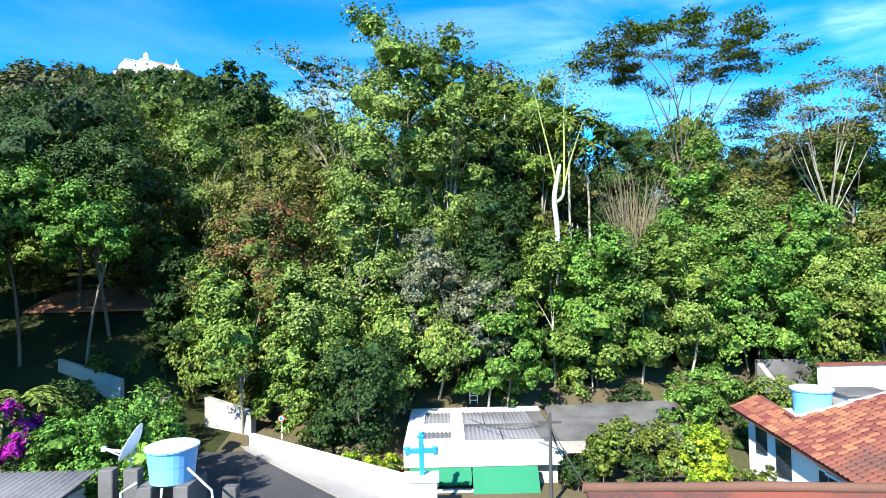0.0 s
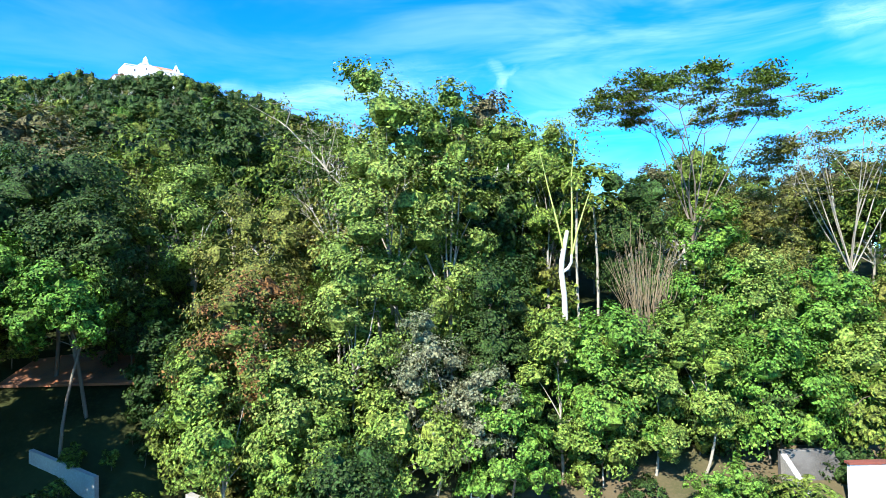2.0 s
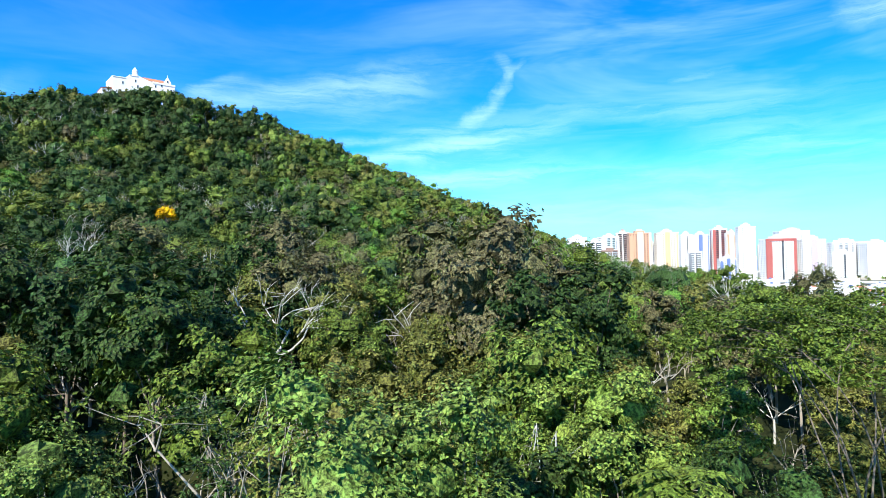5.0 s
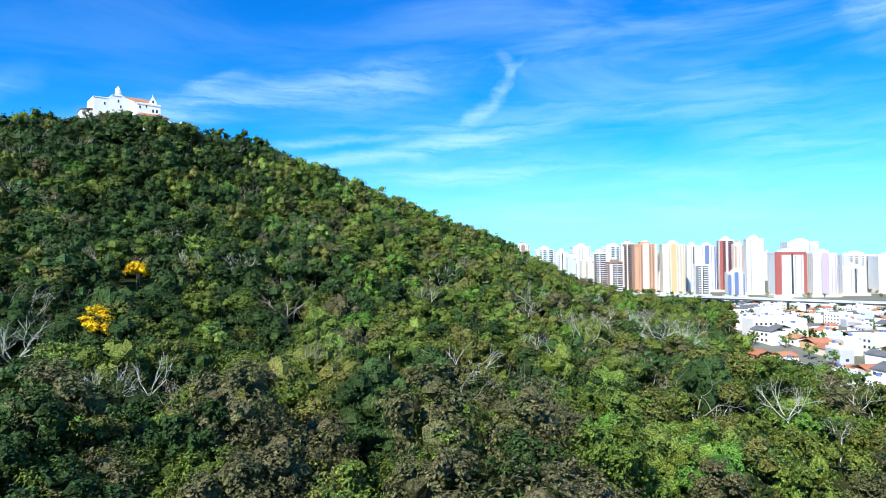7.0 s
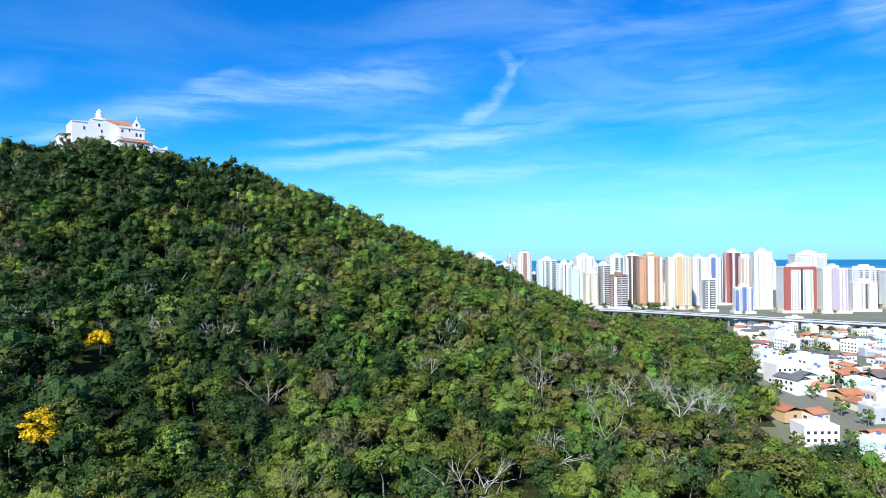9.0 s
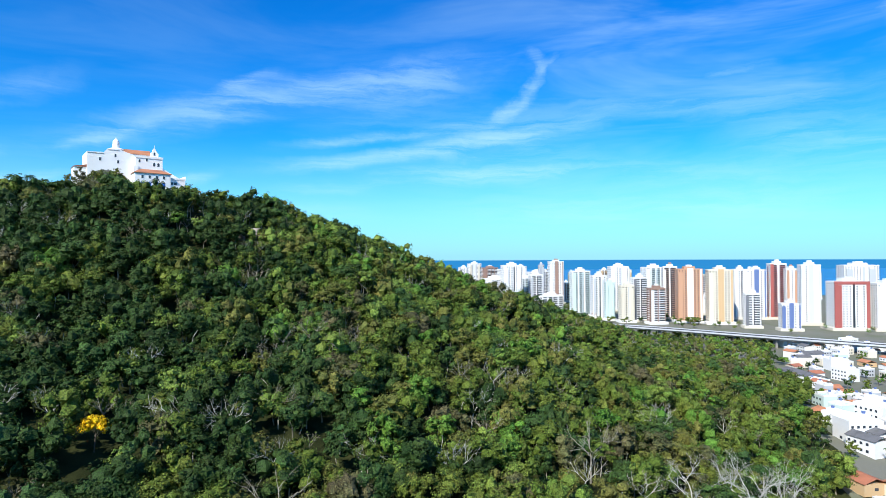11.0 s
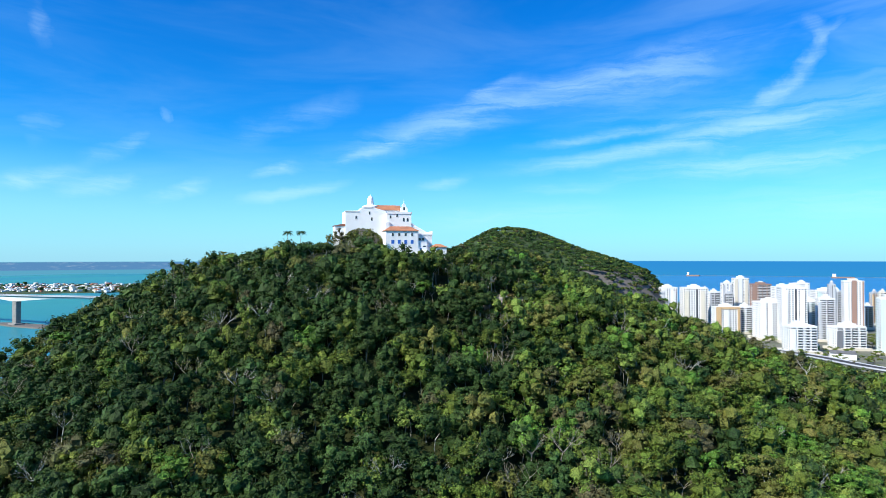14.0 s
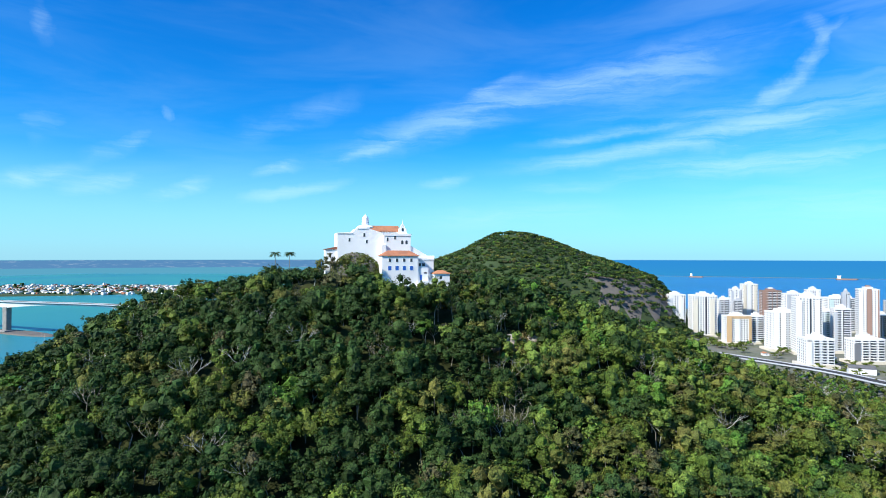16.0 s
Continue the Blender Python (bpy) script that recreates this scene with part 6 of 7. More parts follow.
    p = tips + rng.normal(size=tips.shape) * np.array((1.0, 1.0, 0.8))
    q = leaf_quads(p, unit(rng.normal(size=p.shape) + np.array((0, 0, 0.6))), rng.uniform(0.15, 0.34, len(p)), rng, 0.45)
    arrays("crown", q.reshape(-1, 3), np.arange(len(q) * 4).reshape(-1, 4), LEAF[2], pollard)
    for x, y, t, l in ((12.0, 54.5, 17.5, 4.2), (13.6, 56.0, 14.5, 3.8)):
        make_palm(rng, "feathery_tree", t, at=(x, y, on_ground(x, y)), label="feathery tree with long arching fronds", fronds=22, length=l * 0.85, r0=0.14, leaf=LEAF[0], category="tree")
    # undergrowth that fills the slope between the trunks
    under = [make_tree(rng, "shrub", 3.6, 2.4, leaf, BARK, label, boughs=6, clumps=11, per=32, size=0.25, base=0.05, r0=0.06, core=0.45)
             for leaf, label in ((LEAF[0], "leafy mid-green undergrowth shrub on slope"), (LEAF[1], "dense dark green undergrowth shrub"), (LEAF[4], "leafy fresh green undergrowth shrub"), (LEAF[2], "bright yellow-green leafy undergrowth shrub"))]
    for u in under:
        tagged(u, category="shrub", group="undergrowth")
    x, y = scatter(-56, 62, 41, 72, 4.3, rng)
    used = set()
    for i in range(len(x)):
        if y[i] < 42.0 + 0.06 * x[i] or rng.uniform() < 0.12 or (x[i] < -20 and y[i] < 50) or y[i] > 62:
            continue
        src = under[rng.choice(4, p=(0.35, 0.3, 0.2, 0.15))]
        s = rng.uniform(0.9, 1.9)
        m = pose(x[i], y[i], on_ground(x[i], y[i], 0.1), 0, 0, rng.uniform(0, 360)) @ Matrix.Diagonal((s, s, s * rng.uniform(0.8, 1.4), 1))
        if src.name in used:
            copy_thing(src, m @ Matrix.Diagonal((*[1 / k for k in src.scale], 1)))
        else:
            used.add(src.name)
            src.matrix_basis = m
    for _ in range(26):
        x, y = rng.uniform(-44, -18), rng.uniform(33, 46)
        s = rng.uniform(0.25, 0.45) if y > 35 and x > -34 else rng.uniform(0.45, 0.9)
        src = under[rng.choice(3, p=(0.3, 0.5, 0.2))]
        copy_thing(src, pose(x, y, on_ground(x, y, 0.1), 0, 0, rng.uniform(0, 360)) @ Matrix.Diagonal((*[s / k for k in src.scale], 1)))
    for _ in range(34):
        x, y = rng.uniform(6, 22), rng.uniform(29, 42)
        if x > 15.5 and y < 35 or (5.8 < x < 15.8 and 34.2 < y < 41.2):
            continue
        s = rng.uniform(0.35, 0.7)
        src = under[rng.choice(4)]
        copy_thing(src, pose(x, y, on_ground(x, y, 0.05), 0, 0, rng.uniform(0, 360)) @ Matrix.Diagonal((*[s / k for k in src.scale], 1)))


build_heroes()


# ---- houses and yard at the foot ----
def corrugated(x0, x1, y0, y1, z, pitch=0.24, rise=0.05, slope=0.0):
    """A wavy sheet whose ridges run along y."""
    n = max(2, int((x1 - x0) / pitch * 4))
    xs = np.linspace(x0, x1, n)
    zs = z + rise * np.sin((xs - x0) / pitch * 2 * np.pi)
    top = [[x, y, h + (slope if y == y1 else 0)] for y in (y0, y1) for x, h in zip(xs, zs)]
    low = [[p[0], p[1], p[2] - 0.03] for p in top]
    k = np.arange(n - 1)
    f = np.concatenate([np.stack([k, k + 1, k + n + 1, k + n], 1), np.stack([k + 2 * n, k + 3 * n, k + 3 * n + 1, k + 2 * n + 1], 1), np.stack([k, k + 2 * n, k + 2 * n + 1, k + 1], 1)])
    return np.array(top + low), f


def build_white_house():
    ob = thing("white_house", (0, 0, 0), "flat-roofed white house with corrugated roof panels and green awnings", "house")
    z = 8.75
    part("wall", boxes((-2.0, 5.9, 32.3, 39.8, 5.5, z - 0.35)), CREAM_WALL, ob)
    # roof slab left open over the panels
    bm = boxes((-2.3, -1.35, 31.9, 40.2, z - 0.35, z), (0.25, 1.0, 31.9, 40.2, z - 0.35, z), (-1.35, 0.25, 31.9, 33.0, z - 0.35, z), (-1.35, 0.25, 34.7, 36.2, z - 0.35, z), (-1.35, 0.25, 39.3, 40.2, z - 0.35, z),
               (1.0, 5.2, 31.9, 32.5, z - 0.35, z), (1.0, 5.2, 39.3, 40.2, z - 0.35, z), (5.2, 6.1, 39.3, 40.2, z - 0.35, z))
    part("roof_slab", bm, PLASTER, ob, "white painted roof slab")
    part("roof_corner", boxes((5.2, 6.1, 31.9, 39.3, z - 0.35, z - 0.1)), OLD_SLAB, ob, "stained grey concrete roof edge")
    part("fascia", boxes((-2.3, 6.1, 31.75, 31.9, z - 1.15, z + 0.03)), CREAM_WALL, ob)
    for x0, x1, y0, y1 in ((-1.35, 0.25, 33.0, 34.7), (-1.35, 0.25, 36.2, 39.3), (1.0, 2.3, 36.0, 39.3), (2.3, 3.6, 36.0, 39.3), (3.6, 5.2, 36.0, 39.3), (1.0, 3.1, 32.5, 35.7), (3.1, 5.2, 32.5, 35.7)):
        v, f = corrugated(x0 + 0.03, x1 - 0.03, y0 + 0.03, y1 - 0.03, z - 0.09)
        arrays("roof_panel", v, f, CORRUGATED, ob, label="grey corrugated roof panel", smooth=True)
    part("gutter", boxes((1.0, 5.2, 35.72, 35.98, z - 0.2, z - 0.02)), OLD_SLAB, ob)
    for x0, x1, drop, reach in ((-2.0, 1.25, 0.55, 0.5), (1.32, 4.75, 1.25, 0.9)):
        bm = bmesh.new()
        solid(bm, [(x0, 31.72, z - 1.2), (x1, 31.72, z - 1.2), (x1, 31.72 - reach, z - 1.2 - drop), (x0, 31.72 - reach, z - 1.2 - drop)],
              [(x0, 31.72, z - 1.16), (x1, 31.72, z - 1.16), (x1, 31.72 - reach, z - 1.16 - drop), (x0, 31.72 - reach, z - 1.16 - drop)])
        a = part("awning", bm, AWNING, ob, "bright green canvas awning")
        bm = bmesh.new()
        n = int((x1 - x0) / 0.22)
        for i in range(n):
            cx = x0 + (i + 0.5) * (x1 - x0) / n
            pts = [(cx - 0.11, 0.0), (cx + 0.11, 0.0), (cx + 0.10, -0.12), (cx, -0.2), (cx - 0.10, -0.12)]
            yy, zz = 31.72 - reach, z - 1.2 - drop
            solid(bm, [(p, yy, zz + q) for p, q in pts], [(p, yy - 0.015, zz + q) for p, q in pts])
        part("scalloped_edge", bm, AWNING, a)
    part("opening", boxes((-1.7, 1.2, 32.25, 32.4, 5.9, 7.2)), GLASS_DARK, ob)
    part("counter", boxes((-1.5, 2.0, 31.2, 31.7, 5.9, 6.5)), PLASTER, ob)


def build_gate():
    wall = thing("boundary_wall", (0, 0, 0), "long white plastered boundary wall along the road", "wall")
    a, b = np.array((-12.5, 38.4)), np.array((-2.0, 28.6))
    d = (b - a) / np.linalg.norm(b - a)
    n = np.array((d[1], -d[0]))
    for i in range(4):
        p, q = a + (b - a) * i / 4, a + (b - a) * (i + 1) / 4
        z0, z1 = 7.75 + 0.12 * i, 7.75 + 0.12 * (i + 1)
        bm = bmesh.new()
        ring = [p - n * 0.12, q - n * 0.12, q + n * 0.12, p + n * 0.12]
        solid(bm, [(*r, 5.8) for r in ring], [(*ring[0], z0), (*ring[1], z1), (*ring[2], z1), (*ring[3], z0)])
        part("wall_panel", bm, PLASTER, wall)
        ring = [p - n * 0.18, q - n * 0.18, q + n * 0.18, p + n * 0.18]
        bm = bmesh.new()
        solid(bm, [(*ring[0], z0 + 0.004), (*ring[1], z1 + 0.004), (*ring[2], z1 + 0.004), (*ring[3], z0 + 0.004)], [(*ring[0], z0 + 0.08), (*ring[1], z1 + 0.08), (*ring[2], z1 + 0.08), (*ring[3], z0 + 0.08)])
        part("coping", bm, PLASTER, wall)
    pillar = thing("gate_pillar", (-1.25, 28.2, 0), "thick white plastered gate pillar", "pillar")
    part("shaft", boxes((-0.75, 0.75, -0.5, 0.5, 5.8, 8.25), bevel=0.04), PLASTER, pillar)
    part("cap", boxes((-0.85, 0.85, -0.6, 0.6, 8.254, 8.42), bevel=0.03), PLASTER, pillar)
    cross = thing("cross", (-1.2, 28.2, 8.42), "bright blue wooden cross with flared ends on the pillar", "cross")
    part("upright", boxes((-0.11, 0.11, -0.06, 0.06, 0, 1.75), bevel=0.015), CROSS_BLUE, cross)
    part("arm", boxes((-0.62, 0.62, -0.055, 0.055, 1.02, 1.24), bevel=0.015), CROSS_BLUE, cross)
    for x, zz in ((-0.66, 1.13), (0.66, 1.13), (0, 1.82)):
        bm = bmesh.new()
        for ox, oz in ((0, 0), (-0.12 if x else -0.14, 0.13 if x else -0.02), (0.12 if not x else -0.0, -0.13 if x else -0.02), (0, 0.14)):
            bmesh.ops.create_uvsphere(bm, u_segments=8, v_segments=6, radius=0.11, matrix=Matrix.Translation((x + ox * 0.6, 0, zz + oz * 0.8)) @ Matrix.Diagonal((1, 0.6, 1, 1)))
        part("flared_end", bm, CROSS_BLUE, cross, smooth=True)
    # road and kerb beside the wall
    bm = bmesh.new()
    prism(bm, [(-16.8, 41.2), (-15.2, 40.6), (-7.6, 32.0), (-4.2, 28.2), (-1.5, 24.0), (-1.0, 12.0), (-8.5, 12.0), (-9.5, 25.6), (-14.9, 33.0)], 5.0, 6.96)
    tagged(part("road", bm, ASPHALT), "dark shaded asphalt lane beside the white wall", "road", kind="structure")
    bm = bmesh.new()
    prism(bm, [(-15.19, 40.6), (-12.6, 39.6), (-2.4, 28.4), (-4.19, 28.2), (-7.59, 32.0)], 5.0, 7.08)
    tagged(part("kerb", bm, CONCRETE), "worn concrete pavement and kerb beside the lane", "kerb", kind="structure")
    post = thing("road_sign", (-10.6, 38.7, on_ground(-10.6, 38.7)), "round road sign on a white post", "road sign")
    bm = bmesh.new()
    lathe(bm, [(0.06, 0), (0.06, 2.1)], 8)
    part("post", bm, PLASTER, post)
    for r, y, m, nm in ((0.22, -0.09, SIGN_RED, "rim"), (0.17, -0.115, STEEL, "face"), (0.11, -0.13, CROSS_BLUE, "mark")):
        bm = bmesh.new()
        lathe(bm, [(r, 0), (r, 0.02)], 16)
        bmesh.ops.transform(bm, matrix=Matrix.Translation((0, y, 2.2)) @ Matrix.Rotation(radians(90), 4, "X"), verts=bm.verts)
        part(nm, bm, m, post)
    end = thing("retaining_wall", (0, 0, 0), "mottled old stone retaining wall at the end of the lane", "wall")
    bm = bmesh.new()
    solid(bm, [(-16.6, 41.3, 5.5), (-12.9, 39.7, 5.5), (-12.7, 40.1, 5.5), (-16.4, 41.7, 5.5)], [(-16.6, 41.3, 9.6), (-12.9, 39.7, 8.9), (-12.7, 40.1, 8.9), (-16.4, 41.7, 9.6)])
    part("wall", bm, OLD_WALL, end)
    pole = thing("utility_pole", (5.0, 29.3, 6.2), "dark wooden utility pole carrying slack cables", "utility pole")
    v, f = tube([(0, 0, -0.4), (0.02, 0, 2.2), (0.05, 0, 4.7)], [0.10, 0.09, 0.07], 8)
    arrays("shaft", v, f, BLACK_POLE, pole, smooth=True)
    part("crossarm", boxes((-0.55, 0.6, -0.05, 0.05, 4.2, 4.3)), BLACK_POLE, pole)
    for i, (ex, ey, ez) in enumerate(((1.4, 3, 1.5), (2.2, -4, 0.8), (-3.6, 6, 3.0), (1.2, 2, 2.2))):
        t = np.linspace(0, 1, 9)[:, None]
        path = np.array((0.0, 0, 4.25)) * (1 - t) + np.array((ex, ey, ez)) * t - np.array((0, 0, 1)) * 0.9 * t * (1 - t) * 2
        cable("cable", path, 0.025, BLACK_POLE, pole)
    ladder = thing("ladder", (1.9, 41.2, on_ground(1.9, 41.2)), "white ladder leaning on the bank", "ladder")
    for x in (-0.25, 0.25):
        part("rail", boxes((x - 0.03, x + 0.03, -0.03, 0.03, 0, 2.2)), PLASTER, ladder)
    for k in range(6):
        part("rung", boxes((-0.22, 0.22, -0.02, 0.02, 0.3 + k * 0.32, 0.35 + k * 0.32)), PLASTER, ladder)


def build_shed():
    ob = thing("outbuilding", (0, 0, 0), "low outbuilding with a stained grey concrete slab roof", "house")
    bm = bmesh.new()
    lo = [(6.4, 35.0), (13.6, 34.8), (15.6, 41.0), (6.6, 40.4)]
    solid(bm, [(x, y, 7.75 + (y - 35) * 0.13) for x, y in lo], [(x, y, 8.0 + (y - 35) * 0.13) for x, y in lo])
    part("roof_slab", bm, OLD_SLAB, ob)
    part("fascia", boxes((6.4, 13.6, 34.6, 34.78, 7.3, 7.95)), OLD_WALL, ob, "chipped white fascia")
    for x in (6.8, 13.2):
        part("post", boxes((x - 0.22, x + 0.22, 34.9, 35.3, 5.5, 7.72)), PLASTER, ob)
    part("back_wall", boxes((6.6, 14.5, 39.6, 39.9, 5.5, 8.2)), OLD_WALL, ob)
    part("side_wall", boxes((6.3, 6.6, 35.4, 39.6, 5.5, 7.7)), PLASTER, ob)


def barrel_tile():
    a = np.linspace(0, math.pi, 6)
    v = [(0.21 * math.cos(t), y, 0.11 * math.sin(t) + (0.03 if y == 0 else 0)) for y in (0.0, 0.62) for t in a]
    k = np.arange(5)
    mesh = bpy.data.meshes.new("tile")
    inner = [(x * 0.86, y, z * 0.8) for x, y, z in v]
    f = [(i, i + 1, i + 7, i + 6) for i in k] + [(12 + i, 18 + i, 19 + i, 13 + i) for i in k] + [(i, 12 + i, 13 + i, i + 1) for i in k]
    mesh.from_pydata(v + inner, [], f)
    mesh.materials.append(CLAY_OLD)
    return mesh


def build_tile_house():
    ob = thing("tiled_house", (0, 0, 0), "white house with a large weathered clay-tiled roof", "house")
    ring = [(16.3, 34.4, 9.75), (14.6, 18.5, 9.75), (24.0, 18.5, 13.42), (24.0, 26.58, 13.08), (17.14, 29.51, 10.28), (17.85, 34.11, 10.37)]
    bm = bmesh.new()
    solid(bm, [(x, y, z - 0.14) for x, y, z in ring], ring)
    bmesh.ops.recalc_face_normals(bm, faces=bm.faces)
    roof = part("roof", bm, CLAY_OLD, ob)
    line = lambda y: 16.85 - (33.6 - y) * 0.103
    bm = bmesh.new()
    solid(bm, [(line(18.6), 18.6, 5.5), (line(18.6) + 0.25, 18.6, 5.5), (line(33.6) + 0.25, 33.6, 5.5), (line(33.6), 33.6, 5.5)], [(line(18.6), 18.6, 9.9), (line(18.6) + 0.25, 18.6, 9.9), (line(33.6) + 0.25, 33.6, 9.9), (line(33.6), 33.6, 9.9)])
    bmesh.ops.recalc_face_normals(bm, faces=bm.faces)
    part("wall", bm, PLASTER, ob)
    part("end_wall", boxes((17.25, 24.4, 33.35, 33.6, 5.5, 9.6)), PLASTER, ob)
    for y0, y1, z0, z1, nm in ((31.2, 32.3, 8.0, 9.4, "window"), (28.6, 29.9, 7.6, 9.3, "window"), (25.4, 25.9, 5.9, 9.1, "pillar_gap"), (23.2, 25.0, 6.2, 9.1, "doorway")):
        x0 = line((y0 + y1) / 2)
        part(nm, boxes((x0 - 0.09, x0 + 0.12, y0, y1, z0, z1)), GLASS_DARK, ob)
        part("lintel", boxes((x0 - 0.16, x0 + 0.1, y0 - 0.12, y1 + 0.12, z1, z1 + 0.12)), PLASTER, ob)
    # hip ridge and the cut-out with the water tank
    v, f = tube([(24.0, 26.58, 13.12), (20.55, 28.05, 11.71), (17.14, 29.53, 10.32)], 0.15, 8)
    arrays("ridge_cap", v, f, OLD_WALL, ob, label="pale mortar hip ridge", smooth=True)
    v, f = tube([(17.14, 29.53, 10.32), (17.85, 34.11, 10.40)], 0.11, 8)
    arrays("ridge_cap", v, f, CLAY_OLD, ob, smooth=True)
    bm = bmesh.new()
    flat = [(17.4, 29.75), (24.2, 26.8), (27.0, 27.0), (27.0, 33.3), (18.0, 33.3)]
    solid(bm, [(x, y, 5.5) for x, y in flat], [(x, y, 9.9) for x, y in flat])
    bmesh.ops.recalc_face_normals(bm, faces=bm.faces)
    part("flat_roof", bm, PLASTER, ob, "white flat roof behind the ridge")
    tank = make_tank("water_tank", (19.5, 32.0, 9.9), 1.0, 1.3)
    tagged(tank, "light blue round water tank on the tiled house")
    box2 = thing("roof_hatch", (22.2, 32.2, 9.9), "grey concrete hatch box on the roof", "hatch")
    part("body", boxes((-1.2, 1.2, -0.9, 0.9, 0, 1.0), bevel=0.04), OLD_WALL, box2)
    part("lid", boxes((-1.35, 1.35, -1.05, 1.05, 1.004, 1.12), bevel=0.03), OLD_SLAB, box2)
    back = thing("garden_wall", (0, 0, 0), "white garden wall with a red tiled coping", "wall")
    part("wall", boxes((25.0, 36, 40.0, 40.3, 7.0, 11.0)), PLASTER, back)
    part("coping", boxes((24.9, 36.1, 39.9, 40.4, 11.004, 11.16)), CLAY_OLD, back)
    stone = thing("concrete_wall", (0, 0, 0), "grey weathered concrete retaining wall on the slope", "wall")
    part("wall", boxes((22.4, 26.4, 43.0, 43.4, 7.5, 11.0), bevel=0.05), OLD_SLAB, stone)
    bm = bmesh.new()
    solid(bm, [(22.2, 38.0, 7.0), (22.6, 38.0, 7.0), (22.8, 43.0, 7.0), (22.4, 43.0, 7.0)], [(22.2, 38.0, 8.2), (22.6, 38.0, 8.2), (22.8, 43.0, 10.8), (22.4, 43.0, 10.8)])
    part("wing_wall", bm, OLD_WALL, stone)
    # nearer house: only the top of its roof comes into view
    near = thing("near_roof", (0, 0, 0), "clay-tiled roof of the nearest house with a brown ridge", "house")
    bm = bmesh.new()
    solid(bm, [(4.4, 19.2, 10.7), (15.5, 18.4, 10.7), (15.5, 13.0, 8.6), (4.4, 13.0, 8.6)], [(4.4, 19.2, 10.9), (15.5, 18.4, 10.9), (15.5, 13.0, 8.8), (4.4, 13.0, 8.8)])
    part("roof", bm, CLAY_OLD, near)
    part("wall", boxes((4.9, 15.2, 13.4, 18.0, 5.5, 8.7)), PLASTER, near)
    v, f = tube([(4.3, 19.25, 10.95), (10, 18.85, 11.0), (15.6, 18.4, 10.95)], 0.16, 8)
    arrays("ridge", v, f, RIDGE_BROWN, near, smooth=True)
    # the tiles
    mesh = barrel_tile()
    tilt, turn = math.degrees(math.atan(0.39)), -96.1
    spots = []
    for i in range(46):
        for j in range(24):
            y = 34.25 - i * 0.345
            x = 16.3 - (34.4 - y) * 0.107 + j * 0.375 - 0.05
            edge = 17.0 + (y - 29.51) * 0.154 if y > 29.51 else 17.0 + (29.51 - y) / 0.427
            if x + 0.2 < min(edge, 23.7):
                spots.append((x, y, 9.78 + 0.39 * j * 0.375))
    shape = Matrix.Diagonal((0.82, 0.72, 0.8, 1))
    for x, y, z in spots[:300]:
        tile = new("tile", mesh)
        tile.parent = roof
        tile.matrix_basis = pose(x, y, z, tilt, 0, turn) @ shape
    v0 = np.array([tuple(v.co) for v in mesh.vertices])
    f0 = np.array([tuple(p.vertices) for p in mesh.polygons])
    rest = [np.array([tuple(pose(x, y, z, tilt, 0, turn) @ shape @ Vector(v)) for v in v0]) for x, y, z in spots[300:]]
    far = arrays("roof_tiles", np.concatenate(rest), np.concatenate([f0 + k * len(v0) for k in range(len(rest))]), CLAY_OLD, roof)
    tagged(far, kind="stuff")


def make_tank(name, at, r, tall):
    ob = thing(name, at, "light blue round plastic water tank", "water tank")
    bm = bmesh.new()
    lathe(bm, [(r * 0.84, 0), (r * 0.90, tall * 0.5), (r * 0.91, tall * 0.52), (r * 0.97, tall * 0.95), (r * 1.03, tall * 0.96), (r * 1.03, tall)], 28)
    part("body", bm, TANK_BLUE, ob, smooth=False)
    bm = bmesh.new()
    lathe(bm, [(r * 1.05, 0), (r * 1.05, 0.06), (r * 0.95, 0.10), (r * 0.2, 0.2)], 28, (0, 0, tall + 0.004))
    part("lid", bm, TANK_LID, ob, "pale lid")
    return ob


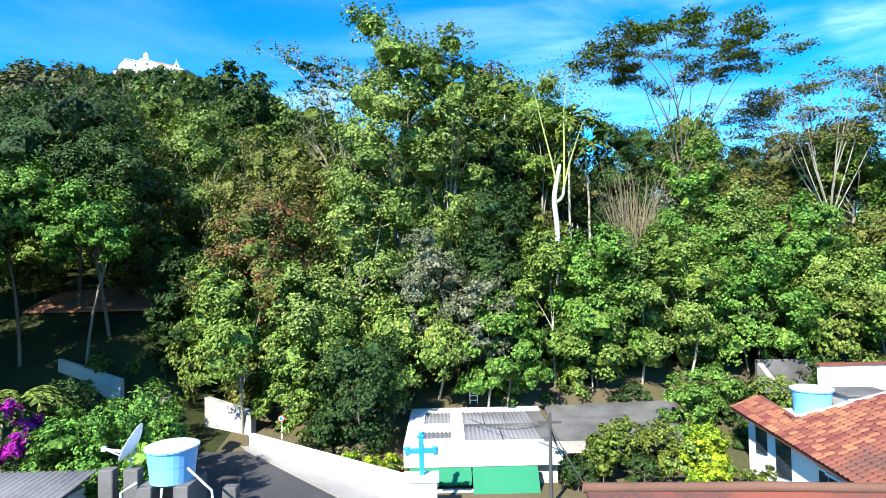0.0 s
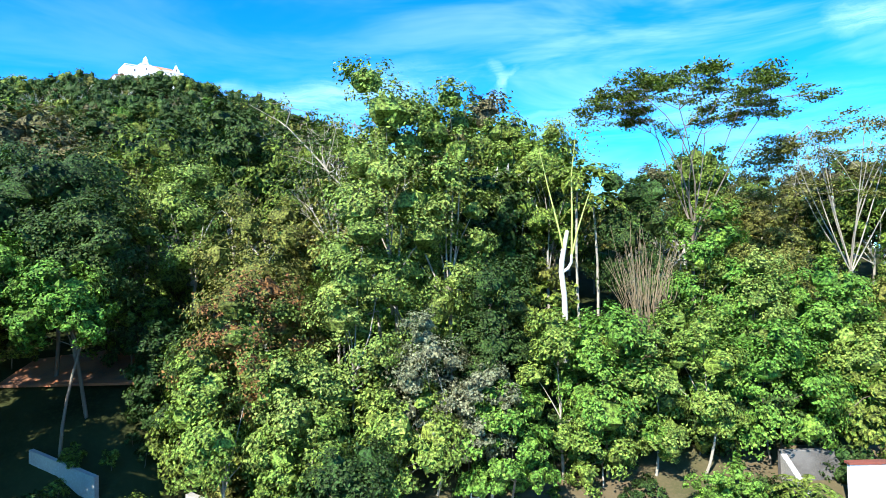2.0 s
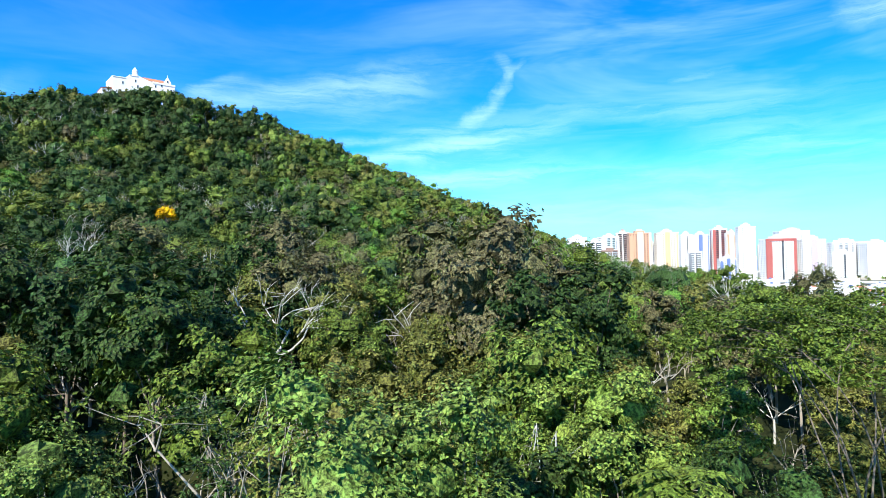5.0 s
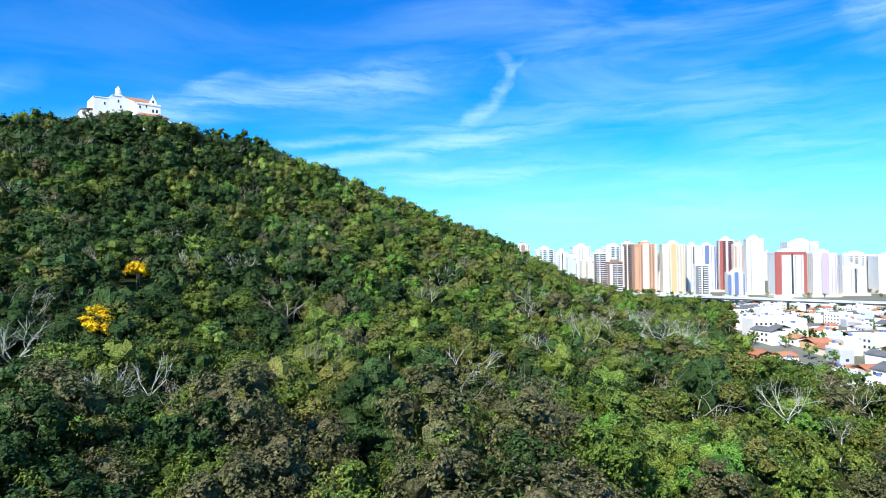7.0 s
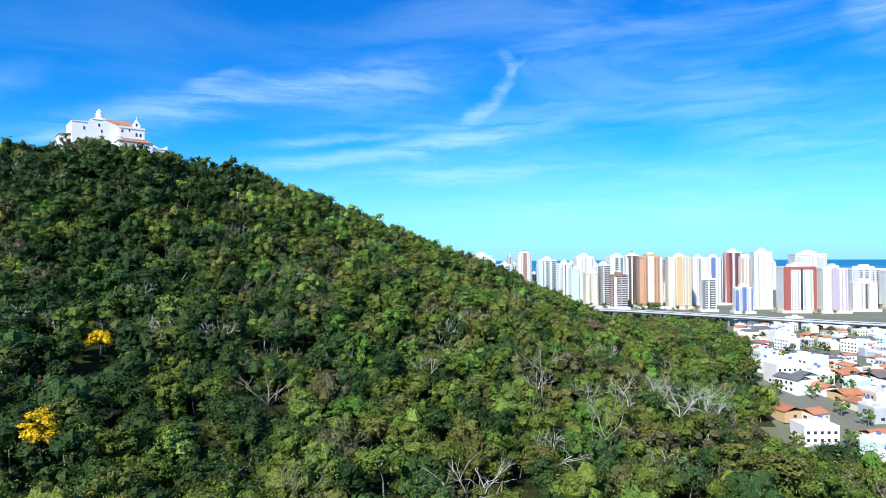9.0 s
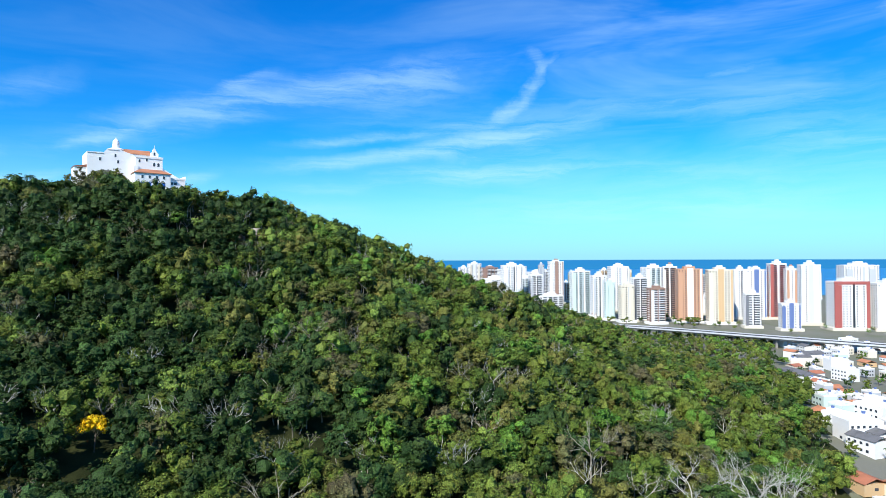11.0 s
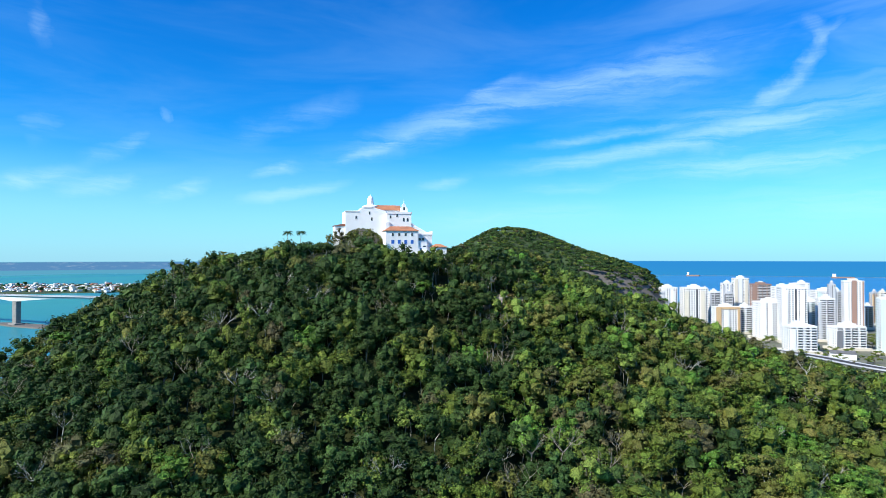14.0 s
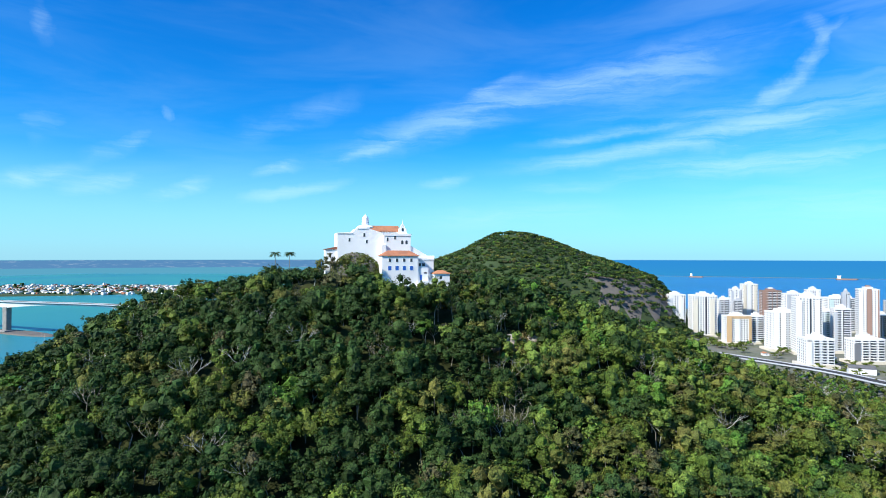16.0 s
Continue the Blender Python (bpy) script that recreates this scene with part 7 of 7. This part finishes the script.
def build_tank_house():
    ob = thing("rooftop_platform", (0, 0, 0), "unfinished concrete roof platform with stub pillars", "roof")
    part("slab", boxes((-14.5, -8.6, 20.5, 25.4, 8.2, 8.5)), OLD_SLAB, ob)
    part("house_wall", boxes((-14.2, -8.9, 20.8, 25.1, 5.5, 8.2)), OLD_WALL, ob)
    for x, y, top in ((-13.45, 23.9, 10.42), (-12.45, 23.9, 10.42), (-8.95, 24.9, 9.3)):
        part("stub_pillar", boxes((x - 0.29, x + 0.29, y - 0.24, y + 0.24, 8.504, top), bevel=0.03), SHADE_SLAB, ob)
    for x in (-11.6, -10.2):
        part("tank_support", boxes((x - 0.28, x + 0.28, 23.0, 24.9, 8.504, 9.95), bevel=0.03), SHADE_SLAB, ob)
    tank = make_tank("water_tank", (-10.9, 23.9, 9.95), 0.98, 1.28)
    tagged(tank, "large light blue water tank on concrete supports")
    for path in ([(-11.8, 22.9, 10.2), (-12.3, 22.7, 9.9), (-12.2, 22.5, 8.6)], [(-10.8, 22.8, 10.0), (-10.8, 22.6, 9.2), (-10.9, 22.5, 8.6)], [(-10.0, 23.2, 10.6), (-9.0, 23.0, 9.8), (-8.7, 22.6, 8.6)]):
        cable("water_pipe", np.array(path) - np.array((-10.9, 23.9, 9.95)), 0.045, PLASTER, tank, "white plastic pipe")
    dish = thing("satellite_dish", (-12.72, 24.0, 10.42), "white satellite dish on a steel mount", "satellite dish")
    bm = bmesh.new()
    prof = [(0.02, 0.0), (0.3, 0.03), (0.55, 0.11), (0.78, 0.23)]
    lathe(bm, prof + [(0.80, 0.25), (0.55, 0.08), (0.3, 0.0), (0.02, -0.03)][0:1], 24)
    bmesh.ops.transform(bm, matrix=Matrix.Translation((0.35, 0, 0.9)) @ Matrix.Rotation(radians(-62), 4, "Y") @ Matrix.Rotation(radians(8), 4, "X"), verts=bm.verts)
    part("reflector", bm, PLASTER, dish, smooth=True)
    for path in ([(0.3, 0, 0.8), (0.1, 0, 0.4), (0.1, 0, -0.02)], [(0.2, 0.3, 0.5), (-0.9, 0, 0.75)], [(0.2, -0.3, 0.6), (-0.9, 0, 0.75)], [(0.25, 0, 0.25), (-0.9, 0, 0.72)]):
        cable("strut", np.array(path), 0.035, STEEL, dish)
    part("receiver", boxes((-1.05, -0.85, -0.08, 0.08, 0.65, 0.85), bevel=0.02), STEEL, dish)
    shed = thing("shed", (0, 0, 0), "low shed with a grey corrugated sheet roof", "shed")
    v, f = corrugated(-22.5, -14.3, 20.5, 24.6, 9.72, 0.26, 0.05, 0.42)
    arrays("roof", v, f, CORRUGATED, shed, smooth=True)
    part("wall", boxes((-22.2, -14.6, 20.8, 24.3, 5.5, 9.62)), OLD_WALL, shed)
    # shaded terrace house among the mango trees
    ter = thing("terrace_house", (0, 0, 0), "ochre and white house front in deep tree shade", "house")
    part("wall", boxes((-34, -24.2, 50.5, 56, 9, 15.2)), RUST_WALL, ter)
    part("balustrade", boxes((-34.5, -24, 48.0, 48.3, 9, 13.6)), PLASTER, ter)
    part("floor", boxes((-34.5, -24, 48.3, 50.5, 9, 12.7)), CONCRETE, ter)
    bm = bmesh.new()
    solid(bm, [(-34.6, 49.0, 15.2), (-23.8, 49.0, 15.2), (-23.8, 56.4, 17.4), (-34.6, 56.4, 17.4)], [(-34.6, 49.0, 15.4), (-23.8, 49.0, 15.4), (-23.8, 56.4, 17.6), (-34.6, 56.4, 17.6)])
    part("roof", bm, CLAY_OLD, ter)
    part("opening", boxes((-32, -30, 50.44, 50.6, 12.8, 14.8)), GLASS_DARK, ter)
    ramp = thing("ramp_wall", (0, 0, 0), "pale wall along the shaded drive", "wall")
    bm = bmesh.new()
    solid(bm, [(-27.4, 42.4, 9), (-21.9, 40.4, 9), (-21.8, 40.7, 9), (-27.3, 42.7, 9)], [(-27.4, 42.4, 12.3), (-21.9, 40.4, 11.1), (-21.8, 40.7, 11.1), (-27.3, 42.7, 12.3)])
    # mottled grey surface dims this wall, standing in for the tree shade
    part("wall", bm, OLD_WALL, ramp)


def build_yard_plants():
    rng = np.random.default_rng(77)

    def shrub(x, y, tall, wide, leaf, label, z=None, **how):
        how = {**dict(boughs=8, clumps=11, per=36, size=0.20, base=0.04, r0=0.05), **how}
        ob = make_tree(rng, "shrub", tall, wide, leaf, BARK, label, at=(x, y, on_ground(x, y) if z is None else z), **how)
        return tagged(ob, category="shrub", group="yard plants")

    shrub(-14.8, 27.8, 6.6, 3.4, LEAF[4], "bright fresh green bush behind the shed", boughs=15, clumps=11, per=46, size=0.20)
    shrub(-17.0, 26.8, 5.6, 2.2, LEAF[4], "bright fresh green bush behind the shed", boughs=10, clumps=11, per=42, size=0.20)
    shrub(-14.8, 31.4, 4.8, 1.7, LEAF[4], "bright fresh green bush behind the shed", boughs=10, clumps=11, per=42, size=0.20)
    shrub(-19.4, 27.2, 6.6, 1.5, LEAF_MAGENTA, "bougainvillea covered in magenta flowers", boughs=5, clumps=11, per=30, size=0.17, base=0.3)
    shrub(-20.4, 27.6, 6.0, 1.9, LEAF[1], "dark leafy bush beside the bougainvillea", boughs=7, clumps=11, per=30)
    shrub(-21.5, 33.5, 6.0, 2.6, LEAF[1], "dark green bush by the drive", boughs=8, clumps=11, per=34)
    shrub(-16.5, 33.5, 5.2, 1.8, LEAF_GREY, "pale green broad-leaved bush", boughs=7, clumps=11, per=27, size=0.31)
    shrub(-18.0, 37.5, 4.4, 2.4, LEAF[0], "green bush on the bank by the lane", boughs=7, clumps=11, per=34)
    shrub(-14.6, 43.4, 3.0, 2.0, LEAF[3], "dry olive scrub on the bank", boughs=6, clumps=11, per=34)
    shrub(-9.4, 40.8, 6.5, 2.0, LEAF_LIME, "yellow-green climbing shrub at the edge of the wood", boughs=9, clumps=11, per=38, size=0.23)
    shrub(13.6, 31.6, 3.2, 1.7, LEAF_LIME, "round lime-yellow garden shrub", boughs=11, clumps=11, per=39, size=0.14, flat=0.95)
    shrub(12.6, 29.0, 2.0, 1.3, LEAF_LIME, "low lime-green garden plant", boughs=5, clumps=11, per=30, size=0.16)
    for x, y, t, w in ((9.4, 33.3, 3.4, 1.9), (11.6, 33.6, 3.0, 1.6), (8.2, 32.0, 2.8, 1.4), (14.6, 36.5, 4.6, 2.0), (16.2, 38.8, 4.4, 2.2), (18.6, 40.5, 3.6, 2.0)):
        shrub(x, y, t, w, LEAF[0] if x < 12 else LEAF[4], "straggling green climber over the outbuilding", boughs=8, clumps=11, per=27, size=0.19)
    for x, y in ((-4.2, 32.6), (-5.2, 33.5), (-3.4, 33.3)):
        shrub(x, y, 1.7, 0.9, LEAF_LIME, "pale yellow-green plants inside the white wall", boughs=5, clumps=11, per=27, size=0.12)
    for x, y in ((-6.4, 35.0), (-7.9, 36.6), (-5.7, 34.2)):
        shrub(x, y, 1.6, 1.0, LEAF[5], "brown and purple low foliage inside the wall", boughs=5, clumps=11, per=27, size=0.16)
    for x, y, t in ((-2.9, 33.6, 0.7), (-7.4, 37.4, 0.7), (-8.8, 38.6, 0.6), (-12.0, 41.4, 0.5)):
        make_palm(rng, "agave", t, at=(x, y, on_ground(x, y)), label="spiky green agave-like plant in the yard bed", fronds=14, length=1.3, r0=0.08, leaf=LEAF[0], category="plant")
    for x, y, t, l in ((-20.8, 30.5, 5.6, 2.8), (-22.6, 30.0, 5.0, 2.6), (23.0, 36.8, 3.2, 2.4), (20.6, 37.6, 2.6, 2.2), (21.6, 39.0, 3.0, 2.4)):
        make_palm(rng, "garden_palm", t, at=(x, y, on_ground(x, y)), label="small arching garden palm", fronds=13, length=l, r0=0.1, leaf=LEAF[0])
    for x, y, t, w in ((27, 42.5, 3.6, 2.4), (31, 42.8, 3.4, 2.6), (35, 43, 3.4, 2.4), (28.8, 41.6, 2.6, 1.8), (33, 41.8, 2.6, 1.8)):
        shrub(x, y, t, w, LEAF[1] if x < 30 else LEAF[0], "clipped green hedge bush above the garden wall", boughs=8, clumps=11, per=22, size=0.22)


build_white_house()
build_gate()
build_shed()
build_tank_house()
build_yard_plants()
build_tile_house()
